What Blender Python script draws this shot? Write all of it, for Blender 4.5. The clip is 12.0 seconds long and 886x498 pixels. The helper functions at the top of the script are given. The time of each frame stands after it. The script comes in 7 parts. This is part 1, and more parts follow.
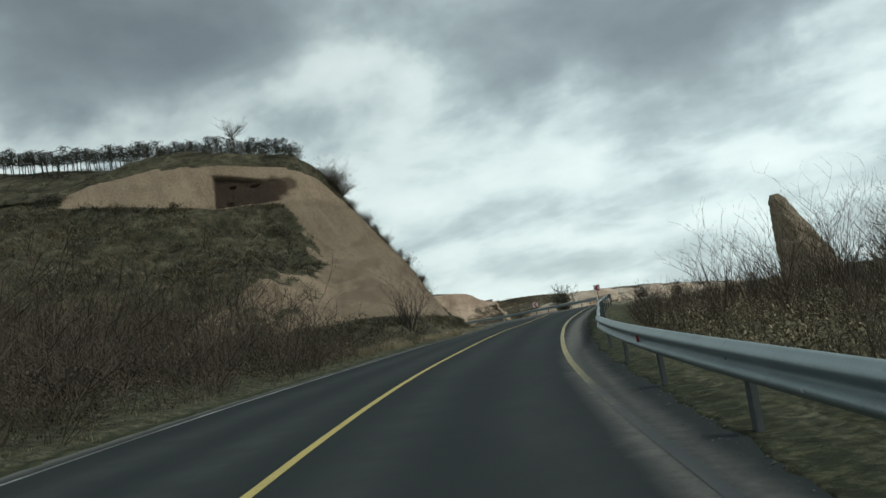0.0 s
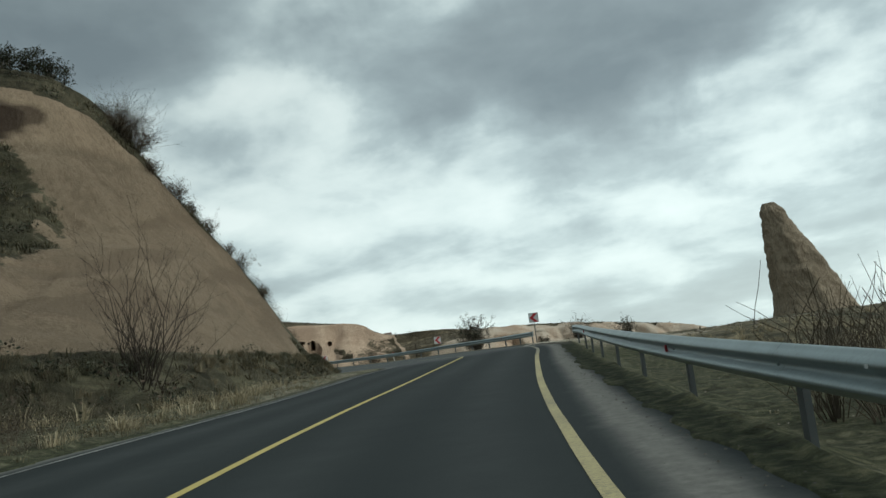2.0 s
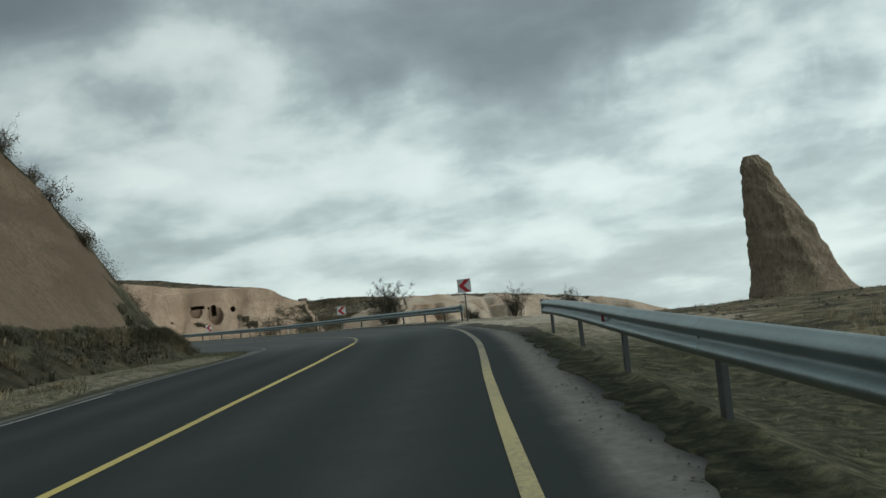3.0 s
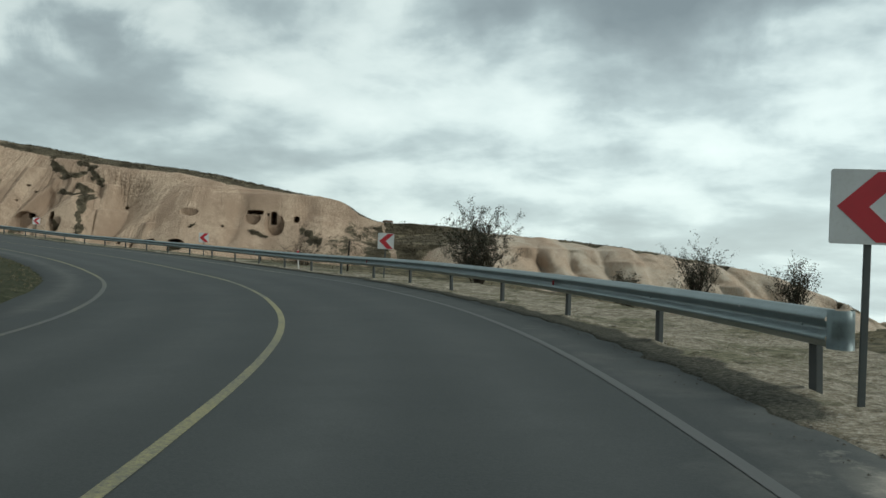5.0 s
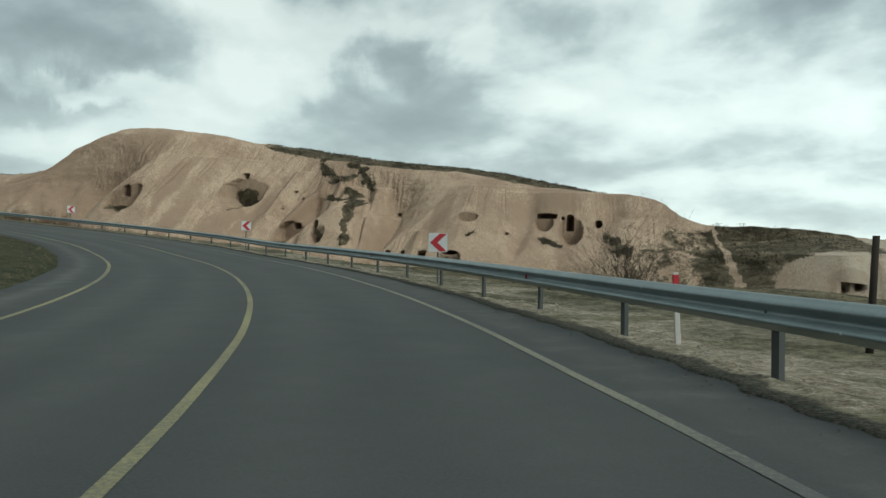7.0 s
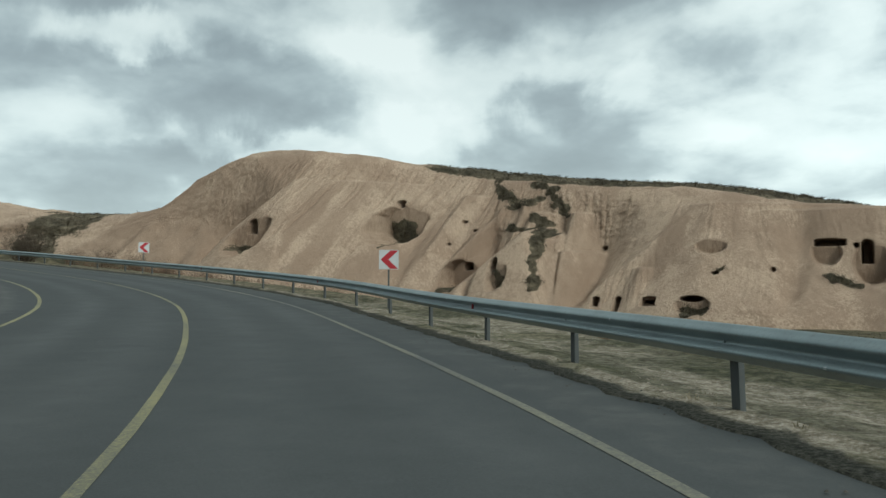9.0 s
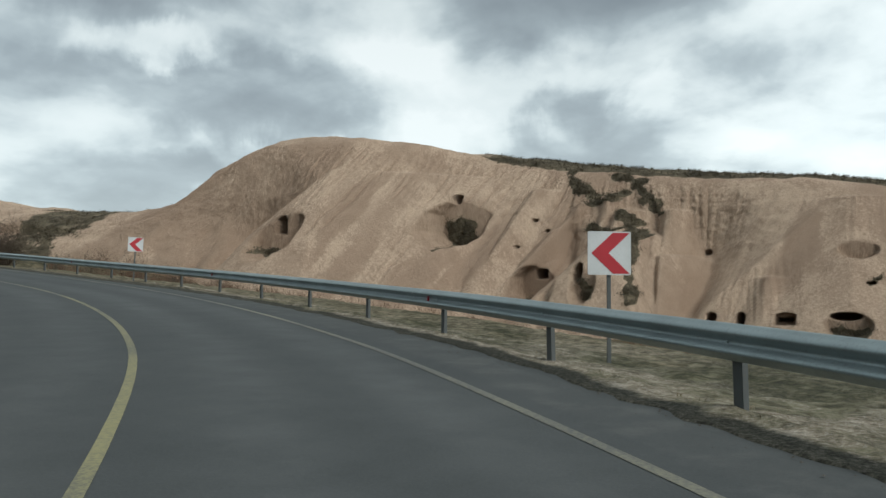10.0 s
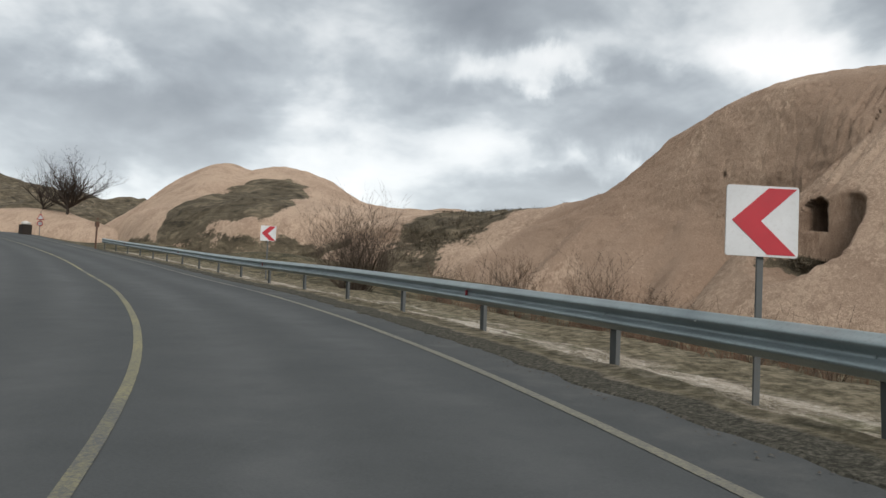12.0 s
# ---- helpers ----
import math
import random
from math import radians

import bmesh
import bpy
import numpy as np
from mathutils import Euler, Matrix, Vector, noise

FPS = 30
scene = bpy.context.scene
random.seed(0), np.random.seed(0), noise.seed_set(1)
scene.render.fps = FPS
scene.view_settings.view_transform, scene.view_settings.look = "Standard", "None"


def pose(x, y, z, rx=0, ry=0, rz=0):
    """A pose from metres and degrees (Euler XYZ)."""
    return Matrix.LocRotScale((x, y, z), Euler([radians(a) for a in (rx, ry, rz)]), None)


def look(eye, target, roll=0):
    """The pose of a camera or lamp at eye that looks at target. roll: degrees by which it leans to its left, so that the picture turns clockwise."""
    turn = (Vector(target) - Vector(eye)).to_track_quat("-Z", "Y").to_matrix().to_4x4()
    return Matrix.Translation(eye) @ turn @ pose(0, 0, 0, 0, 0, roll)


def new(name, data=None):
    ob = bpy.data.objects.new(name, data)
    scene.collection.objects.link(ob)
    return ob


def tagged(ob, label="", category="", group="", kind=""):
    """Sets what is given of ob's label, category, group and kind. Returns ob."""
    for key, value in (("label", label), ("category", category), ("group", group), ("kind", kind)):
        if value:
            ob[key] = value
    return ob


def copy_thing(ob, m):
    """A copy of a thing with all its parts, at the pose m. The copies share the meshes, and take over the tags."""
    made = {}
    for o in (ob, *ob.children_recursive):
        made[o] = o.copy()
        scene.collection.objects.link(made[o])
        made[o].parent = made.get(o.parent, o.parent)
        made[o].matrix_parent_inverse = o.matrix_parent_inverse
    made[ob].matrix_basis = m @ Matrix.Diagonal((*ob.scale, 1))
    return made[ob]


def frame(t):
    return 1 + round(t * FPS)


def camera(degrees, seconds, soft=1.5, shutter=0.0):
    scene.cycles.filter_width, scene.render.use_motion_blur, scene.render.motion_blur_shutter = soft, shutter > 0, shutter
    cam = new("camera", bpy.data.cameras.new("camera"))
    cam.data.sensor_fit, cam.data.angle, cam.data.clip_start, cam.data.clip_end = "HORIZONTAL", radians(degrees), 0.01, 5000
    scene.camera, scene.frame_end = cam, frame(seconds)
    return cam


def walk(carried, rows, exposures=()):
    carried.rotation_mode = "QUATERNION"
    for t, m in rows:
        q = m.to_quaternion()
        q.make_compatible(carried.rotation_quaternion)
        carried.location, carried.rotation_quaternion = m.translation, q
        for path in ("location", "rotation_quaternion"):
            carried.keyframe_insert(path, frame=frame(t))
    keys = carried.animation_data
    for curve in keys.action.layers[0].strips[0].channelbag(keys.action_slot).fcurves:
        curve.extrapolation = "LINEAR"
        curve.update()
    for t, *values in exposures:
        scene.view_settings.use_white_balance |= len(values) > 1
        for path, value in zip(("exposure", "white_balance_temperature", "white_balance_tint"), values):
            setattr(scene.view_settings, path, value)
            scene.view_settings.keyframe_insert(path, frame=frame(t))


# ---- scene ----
cam = camera(56.28, 12.0)
PATH = [
    (0, (0.00, 0.00, -0.00), (0.121, 9.934, 1.144), -10.80),
    (0.5, (0.32, 7.80, 0.18), (-0.303, 17.658, 1.715), -8.67),
    (1, (1.16, 15.47, 0.37), (0.180, 25.278, 2.066), -7.37),
    (1.5, (2.23, 22.92, 0.56), (1.928, 32.789, 2.142), -8.04),
    (2, (3.50, 30.14, 0.77), (4.771, 39.964, 2.128), -8.64),
    (2.5, (4.98, 37.47, 1.02), (7.022, 47.194, 2.132), -8.61),
    (4.5, (10.36, 66.92, 2.08), (11.664, 76.829, 2.283), -0.91),
    (5, (10.94, 74.14, 2.20), (11.842, 84.100, 2.365), 1.45),
    (5.5, (10.98, 81.25, 2.30), (11.204, 91.243, 2.450), 2.71),
    (6, (10.53, 88.30, 2.38), (9.876, 98.277, 2.598), 2.50),
    (6.5, (9.35, 95.35, 2.50), (7.735, 105.210, 2.777), 1.69),
    (7, (7.57, 102.25, 2.61), (4.983, 111.909, 2.832), 1.32),
    (7.5, (5.15, 108.96, 2.77), (1.746, 118.360, 3.025), 1.28),
    (9.5, (-9.97, 133.30, 3.78), (-14.450, 142.205, 4.579), 0.37),
    (10, (-14.89, 138.66, 4.08), (-19.509, 147.494, 4.886), 0.71),
    (10.5, (-20.14, 143.82, 4.46), (-25.016, 152.518, 5.228), 0.81),
    (11, (-25.78, 148.68, 4.93), (-31.086, 157.104, 5.830), 0.05),
    (11.5, (-31.84, 153.16, 5.45), (-38.333, 160.710, 6.380), 0.25),
    (12, (-38.43, 157.09, 5.97), (-46.405, 163.058, 6.820), 2.43),
]
walk(cam, [(t, look(eye, target, roll)) for t, eye, target, roll in PATH],
     [(0.0, -0.15, 6200, 1.0), (0.5, -0.05, 6200, 1.0), (1.5, 0.15, 6150, -0.5), (2.5, -0.36, 6250, 0.0), (4.5, -0.1, 6250, 0.0), (5.5, -0.1, 6250, 0.0), (7.5, 0.05, 6300, -2.0), (9.5, 0.1, 6150, 3.0), (10.5, 0.2, 6400, 10.0), (11.5, 0.25, 6550, 14.0), (12.0, 0.3, 6550, 14.5)])

# ---------- world, sun, exposure ----------
world = bpy.data.worlds.new("sky_world")
scene.world = world
world.use_nodes = True
wt = world.node_tree
wt.nodes.clear()


def wn(kind, **props):
    n = wt.nodes.new(kind)
    for k, v in props.items():
        n.inputs[k].default_value = v
    return n


w_co = wt.nodes.new("ShaderNodeTexCoord")
w_sep = wt.nodes.new("ShaderNodeSeparateXYZ")
wt.links.new(w_co.outputs["Generated"], w_sep.inputs[0])
# cloud deck: the direction laid on a plane high above
w_add = wt.nodes.new("ShaderNodeMath"); w_add.operation = "ADD"; w_add.inputs[1].default_value = 0.3
wt.links.new(w_sep.outputs["Z"], w_add.inputs[0])
w_max = wt.nodes.new("ShaderNodeMath"); w_max.operation = "MAXIMUM"; w_max.inputs[1].default_value = 0.05
wt.links.new(w_add.outputs[0], w_max.inputs[0])
w_dx = wt.nodes.new("ShaderNodeMath"); w_dx.operation = "DIVIDE"
w_dy = wt.nodes.new("ShaderNodeMath"); w_dy.operation = "DIVIDE"
wt.links.new(w_sep.outputs["X"], w_dx.inputs[0]); wt.links.new(w_max.outputs[0], w_dx.inputs[1])
wt.links.new(w_sep.outputs["Y"], w_dy.inputs[0]); wt.links.new(w_max.outputs[0], w_dy.inputs[1])
w_cmb = wt.nodes.new("ShaderNodeCombineXYZ")
wt.links.new(w_dx.outputs[0], w_cmb.inputs[0]); wt.links.new(w_dy.outputs[0], w_cmb.inputs[1])
w_map = wt.nodes.new("ShaderNodeMapping")
w_map.inputs["Rotation"].default_value = (0, 0, radians(24))
w_map.inputs["Location"].default_value = (1.9, 0.6, 1.6)
w_map.inputs["Scale"].default_value = (1.0, 1.0, 1)
wt.links.new(w_cmb.outputs[0], w_map.inputs[0])
w_big = wn("ShaderNodeTexNoise", Scale=1.3, Detail=6.0, Roughness=0.5, Distortion=0.15)
w_small = wn("ShaderNodeTexNoise", Scale=3.6, Detail=5.0, Roughness=0.5, Distortion=0.2)
wt.links.new(w_map.outputs[0], w_big.inputs["Vector"]); wt.links.new(w_map.outputs[0], w_small.inputs["Vector"])
w_mix = wt.nodes.new("ShaderNodeMix"); w_mix.inputs[0].default_value = 0.34
wt.links.new(w_big.outputs["Fac"], w_mix.inputs[2]); wt.links.new(w_small.outputs["Fac"], w_mix.inputs[3])
# the larger masses of the deck: azimuth, elevation and half sizes in degrees, denser (-) or thinner (+); their edges are ragged
w_rag = wn("ShaderNodeTexNoise", Scale=7.0, Detail=7.0, Roughness=0.55, Distortion=0.3)
wt.links.new(w_co.outputs["Generated"], w_rag.inputs["Vector"])
w_off = wt.nodes.new("ShaderNodeVectorMath"); w_off.operation = "MULTIPLY_ADD"
w_off.inputs[1].default_value, w_off.inputs[2].default_value = (0.20, 0.20, 0.14), (-0.10, -0.10, -0.07)
wt.links.new(w_rag.outputs["Color"], w_off.inputs[0])
w_dir = wt.nodes.new("ShaderNodeVectorMath"); w_dir.operation = "ADD"
wt.links.new(w_co.outputs["Generated"], w_dir.inputs[0]); wt.links.new(w_off.outputs[0], w_dir.inputs[1])
MASSES = [
    (77.5, 20.0, 13, 4.6, -1.0), (51, 10, 5, 2.5, -0.7), (109, 22.5, 10, 4.2, -0.75), (108.8, 13.7, 3.6, 1.8, -0.8), (130.4, 14.8, 10, 2.8, -1.15), (128, 14, 28, 9, 0.35), (116, 15.0, 8, 3.0, 0.5),
    (92, 16.5, 9, 2.4, -0.5), (139, 21.2, 9, 2.4, -0.8), (169, 12, 7, 3.0, -0.7), (67.6, 15.5, 4.5, 2.2, -0.5), (98, 8.9, 6, 1.5, -0.45), (134, 9.0, 8, 1.1, -0.5),
    (61, 12.5, 9, 4.5, 0.9), (94, 19.0, 4.5, 2.6, 0.5), (80, 4.5, 16, 2.4, 0.5), (116.5, 12.8, 5, 1.9, 0.9), (104.2, 13.9, 2.6, 1.3, 0.8), (126, 10.7, 8, 1.0, 0.8),
    (137.5, 17.2, 4.5, 1.3, 1.0), (121.5, 18.0, 4.2, 1.8, 0.9), (98.7, 12.2, 4.5, 1.4, 0.7), (165.7, 15, 4, 1.6, 0.6), (73, 8.5, 7, 2.2, 0.6), (150, 14, 6, 2.4, 0.3),
]
w_total = None
for az_, el_, wide_, tall_, dense_ in MASSES:
    a_, e_ = radians(az_), radians(el_)
    w_at = wt.nodes.new("ShaderNodeMapping"); w_at.vector_type = "TEXTURE"
    w_at.inputs["Location"].default_value = (math.cos(a_) * math.cos(e_), math.sin(a_) * math.cos(e_), math.sin(e_))
    w_at.inputs["Rotation"].default_value = (0, 0, a_)
    w_at.inputs["Scale"].default_value = (2.0, radians(wide_), radians(tall_))
    wt.links.new(w_dir.outputs[0], w_at.inputs["Vector"])
    w_len = wt.nodes.new("ShaderNodeVectorMath"); w_len.operation = "LENGTH"
    wt.links.new(w_at.outputs[0], w_len.inputs[0])
    w_mass = wt.nodes.new("ShaderNodeMapRange"); w_mass.interpolation_type = "SMOOTHSTEP"
    w_mass.inputs["From Min"].default_value, w_mass.inputs["From Max"].default_value = 0.45, 1.35
    w_mass.inputs["To Min"].default_value, w_mass.inputs["To Max"].default_value = 0.092 * dense_, 0.0
    wt.links.new(w_len.outputs["Value"], w_mass.inputs["Value"])
    w_sum = wt.nodes.new("ShaderNodeMath"); w_sum.operation = "ADD"
    if w_total is None:
        wt.links.new(w_mix.outputs[0], w_sum.inputs[0])
    else:
        wt.links.new(w_total, w_sum.inputs[0])
    wt.links.new(w_mass.outputs[0], w_sum.inputs[1])
    w_total = w_sum.outputs[0]
w_ramp = wt.nodes.new("ShaderNodeValToRGB")
er = w_ramp.color_ramp
er.elements[0].position, er.elements[0].color = 0.33, (0.24, 0.275, 0.295, 1)
er.elements[1].position, er.elements[1].color = 0.66, (0.95, 0.985, 0.965, 1)
for pos, col in ((0.40, (0.305, 0.345, 0.365, 1)), (0.455, (0.38, 0.43, 0.45, 1)), (0.50, (0.50, 0.56, 0.575, 1)), (0.53, (0.64, 0.70, 0.705, 1)), (0.57, (0.79, 0.845, 0.835, 1))):
    e_ = er.elements.new(pos); e_.color = col
wt.links.new(w_total, w_ramp.inputs[0])
# paler towards the horizon
w_hz = wt.nodes.new("ShaderNodeMapRange")
w_hz.inputs["From Min"].default_value, w_hz.inputs["From Max"].default_value = 0.0, 0.28
w_hz.inputs["To Min"].default_value, w_hz.inputs["To Max"].default_value = 0.45, 0.0
wt.links.new(w_sep.outputs["Z"], w_hz.inputs["Value"])
w_pale = wt.nodes.new("ShaderNodeMix"); w_pale.data_type = "RGBA"
w_pale.inputs[7].default_value = (0.81, 0.88, 0.865, 1)
wt.links.new(w_hz.outputs[0], w_pale.inputs[0]); wt.links.new(w_ramp.outputs[0], w_pale.inputs[6])
# the deck is thinner, and so brighter, towards the north-east
w_dot = wt.nodes.new("ShaderNodeVectorMath"); w_dot.operation = "DOT_PRODUCT"
w_dot.inputs[1].default_value = Vector((0.62, 0.72, 0.28)).normalized()
wt.links.new(w_co.outputs["Generated"], w_dot.inputs[0])
w_thin = wt.nodes.new("ShaderNodeMapRange"); w_thin.interpolation_type = "SMOOTHSTEP"
w_thin.inputs["From Min"].default_value, w_thin.inputs["From Max"].default_value = 0.5, 1.0
w_thin.inputs["To Min"].default_value, w_thin.inputs["To Max"].default_value = 0.95, 1.22
wt.links.new(w_dot.outputs["Value"], w_thin.inputs["Value"])
# the undersides overhead are darker
w_up = wt.nodes.new("ShaderNodeMapRange"); w_up.interpolation_type = "SMOOTHSTEP"
w_up.inputs["From Min"].default_value, w_up.inputs["From Max"].default_value = 0.12, 0.5
w_up.inputs["To Min"].default_value, w_up.inputs["To Max"].default_value = 1.04, 0.86
wt.links.new(w_sep.outputs["Z"], w_up.inputs["Value"])
w_lit = wt.nodes.new("ShaderNodeMath"); w_lit.operation = "MULTIPLY"
wt.links.new(w_thin.outputs[0], w_lit.inputs[0]); wt.links.new(w_up.outputs[0], w_lit.inputs[1])
w_cloud = wn("ShaderNodeBackground")
wt.links.new(w_pale.outputs[2], w_cloud.inputs["Color"])
wt.links.new(w_lit.outputs[0], w_cloud.inputs["Strength"])
# thin blue daylight behind the deck
w_sky = wt.nodes.new("ShaderNodeTexSky")
w_sky.sky_type = "NISHITA"
w_sky.sun_disc = False
SUN_EL, SUN_AZ = 45.0, 105.0
w_sky.sun_elevation, w_sky.sun_rotation = radians(SUN_EL), radians(SUN_AZ)
w_blue = wn("ShaderNodeBackground", Strength=0.08)
wt.links.new(w_sky.outputs[0], w_blue.inputs["Color"])
w_join = wt.nodes.new("ShaderNodeMixShader"); w_join.inputs[0].default_value = 0.9
wt.links.new(w_blue.outputs[0], w_join.inputs[1]); wt.links.new(w_cloud.outputs[0], w_join.inputs[2])
w_out = wt.nodes.new("ShaderNodeOutputWorld")
wt.links.new(w_join.outputs[0], w_out.inputs["Surface"])

sun_data = bpy.data.lights.new("sun", "SUN")
sun_data.energy, sun_data.angle, sun_data.color = 1.9, radians(24), (1.0, 0.96, 0.9)
sun = new("sun", sun_data)
sun.rotation_euler = (radians(90 - SUN_EL), 0, radians(180 - SUN_AZ))


# ---------- numbers: noise, curves, meshes ----------
def hash3(ix, iy, iz, seed):
    h = (ix * 374761393 + iy * 668265263 + iz * 2147483647 + seed * 1274126177) & 0xFFFFFFFF
    h = ((h ^ (h >> 13)) * 1274126177) & 0xFFFFFFFF
    return ((h ^ (h >> 16)) & 0xFFFF) / 65535.0


def vnoise(x, y, z, seed=0):
    """Smooth value noise from -1 to 1."""
    x, y, z = np.broadcast_arrays(np.asarray(x, float), np.asarray(y, float), np.asarray(z, float))
    fx, fy, fz = np.floor(x), np.floor(y), np.floor(z)
    ux, uy, uz = x - fx, y - fy, z - fz
    ux, uy, uz = (u * u * (3 - 2 * u) for u in (ux, uy, uz))
    ix, iy, iz = (v.astype(np.int64) for v in (fx, fy, fz))
    out = 0
    for a in (0, 1):
        for b in (0, 1):
            for c in (0, 1):
                out = out + (ux if a else 1 - ux) * (uy if b else 1 - uy) * (uz if c else 1 - uz) * hash3(ix + a, iy + b, iz + c, seed)
    return out * 2 - 1


def fbm(x, y, z=0.0, octaves=4, seed=0):
    out, amp = 0, 0.5
    for k in range(octaves):
        out = out + amp * vnoise(x * 2**k, y * 2**k, np.asarray(z, float) * 2**k, seed + k)
        amp *= 0.5
    return out


def smooth(a, b, v):
    t = np.clip((v - a) / (b - a), 0, 1)
    return t * t * (3 - 2 * t)


def glide(nodes, count):
    """count points along a smooth curve through the nodes, at even steps of chord length."""
    p = np.asarray(nodes, float)
    d = np.r_[0, np.cumsum(np.maximum(np.linalg.norm(np.diff(p, axis=0), axis=1), 1e-3))]
    return glide_at(d, p, np.linspace(0, d[-1], count))


def glide_at(d, p, q):
    m = np.gradient(p, d, axis=0)
    k = np.clip(np.searchsorted(d, q, side="right") - 1, 0, len(d) - 2)
    h = (d[k + 1] - d[k])[:, None]
    u = ((q - d[k])[:, None]) / h
    return (2*u**3 - 3*u**2 + 1) * p[k] + (u**3 - 2*u**2 + u) * h * m[k] + (3*u**2 - 2*u**3) * p[k + 1] + (u**3 - u**2) * h * m[k + 1]


def mesh_from(name, verts, faces, mat, smooth_faces=True, attrs=None):
    me = bpy.data.meshes.new(name)
    verts = np.asarray(verts, np.float32)
    faces = np.asarray(faces, np.int32)
    me.vertices.add(len(verts))
    me.vertices.foreach_set("co", verts.ravel())
    n, k = faces.shape
    me.loops.add(n * k)
    me.loops.foreach_set("vertex_index", faces.ravel())
    me.polygons.add(n)
    me.polygons.foreach_set("loop_start", np.arange(0, n * k, k, dtype=np.int32))
    me.polygons.foreach_set("loop_total", np.full(n, k, np.int32))
    me.polygons.foreach_set("use_smooth", np.full(n, smooth_faces))
    me.update(calc_edges=True)
    me.validate()
    for key, val in (attrs or {}).items():
        at = me.attributes.new(key, "FLOAT", "POINT")
        at.data.foreach_set("value", np.asarray(val, np.float32).ravel())
    if mat:
        me.materials.append(mat)
    return me


def grid_faces(nu, nv):
    i = np.arange(nu * nv).reshape(nu, nv)
    return np.stack([i[:-1, :-1], i[1:, :-1], i[1:, 1:], i[:-1, 1:]], -1).reshape(-1, 4)


def bm_mesh(name, bm, mat, smooth_faces=False):
    me = bpy.data.meshes.new(name)
    bm.normal_update()
    bm.to_mesh(me)
    bm.free()
    if mat:
        me.materials.append(mat)
    if smooth_faces:
        me.polygons.foreach_set("use_smooth", np.full(len(me.polygons), True))
    return me


def part(name, me, parent, label="", at=None):
    ob = new(name, me)
    ob.parent = parent
    if at is not None:
        ob.matrix_basis = at
    if label:
        ob["label"] = label
    return ob


def box(bm, size, at=(0, 0, 0), bevel=0.0):
    made = bmesh.ops.create_cube(bm, size=1.0)["verts"]
    for v in made:
        v.co = Vector((v.co.x * size[0] + at[0], v.co.y * size[1] + at[1], v.co.z * size[2] + at[2]))
    if bevel:
        edges = list({e for v in made for e in v.link_edges})
        bmesh.ops.bevel(bm, geom=edges, offset=bevel, segments=2, affect="EDGES", profile=0.6)


# ---------- materials ----------
def material(name, rough=0.9, metal=0.0, spec=0.3):
    m = bpy.data.materials.new(name)
    m.use_nodes = True
    b = m.node_tree.nodes["Principled BSDF"]
    b.inputs["Roughness"].default_value = rough
    b.inputs["Metallic"].default_value = metal
    b.inputs["Specular IOR Level"].default_value = spec
    return m, m.node_tree, b


def tex(nt, scale, detail=4.0, rough=0.55, squash=(1, 1, 1), distortion=0.0, coord="Object"):
    co = nt.nodes.new("ShaderNodeTexCoord")
    mp = nt.nodes.new("ShaderNodeMapping")
    mp.inputs["Scale"].default_value = squash
    n = nt.nodes.new("ShaderNodeTexNoise")
    n.inputs["Scale"].default_value, n.inputs["Detail"].default_value = scale, detail
    n.inputs["Roughness"].default_value, n.inputs["Distortion"].default_value = rough, distortion
    nt.links.new(co.outputs[coord], mp.inputs[0])
    nt.links.new(mp.outputs[0], n.inputs["Vector"])
    return n.outputs["Fac"]


def ramp(nt, fac, stops):
    r = nt.nodes.new("ShaderNodeValToRGB")
    e = r.color_ramp.elements
    e[0].position, e[0].color = stops[0][0], (*stops[0][1], 1)
    e[1].position, e[1].color = stops[-1][0], (*stops[-1][1], 1)
    for pos, col in stops[1:-1]:
        e.new(pos).color = (*col, 1)
    nt.links.new(fac, r.inputs[0])
    return r.outputs[0]


def window_of(nt, fac, lo, hi):
    r = nt.nodes.new("ShaderNodeMapRange")
    r.inputs["From Min"].default_value, r.inputs["From Max"].default_value = lo, hi
    nt.links.new(fac, r.inputs["Value"])
    return r.outputs[0]


def blend(nt, fac, a, b, mode="MIX"):
    m = nt.nodes.new("ShaderNodeMix")
    m.data_type, m.blend_type = "RGBA", mode
    for val, sock in ((fac, 0), (a, 6), (b, 7)):
        if isinstance(val, (int, float)):
            m.inputs[sock].default_value = val
        elif isinstance(val, tuple):
            m.inputs[sock].default_value = (*val, 1)
        else:
            nt.links.new(val, m.inputs[sock])
    return m.outputs[2]


def calc(nt, op, a, b):
    m = nt.nodes.new("ShaderNodeMath")
    m.operation = op
    m.use_clamp = True
    for val, sock in ((a, 0), (b, 1)):
        if isinstance(val, (int, float)):
            m.inputs[sock].default_value = val
        else:
            nt.links.new(val, m.inputs[sock])
    return m.outputs[0]


def attribute(nt, key):
    a = nt.nodes.new("ShaderNodeAttribute")
    a.attribute_name = key
    return a.outputs["Fac"]


def bump(nt, b, height, strength=0.4, distance=0.05):
    n = nt.nodes.new("ShaderNodeBump")
    n.inputs["Strength"].default_value, n.inputs["Distance"].default_value = strength, distance
    nt.links.new(height, n.inputs["Height"])
    nt.links.new(n.outputs[0], b.inputs["Normal"])


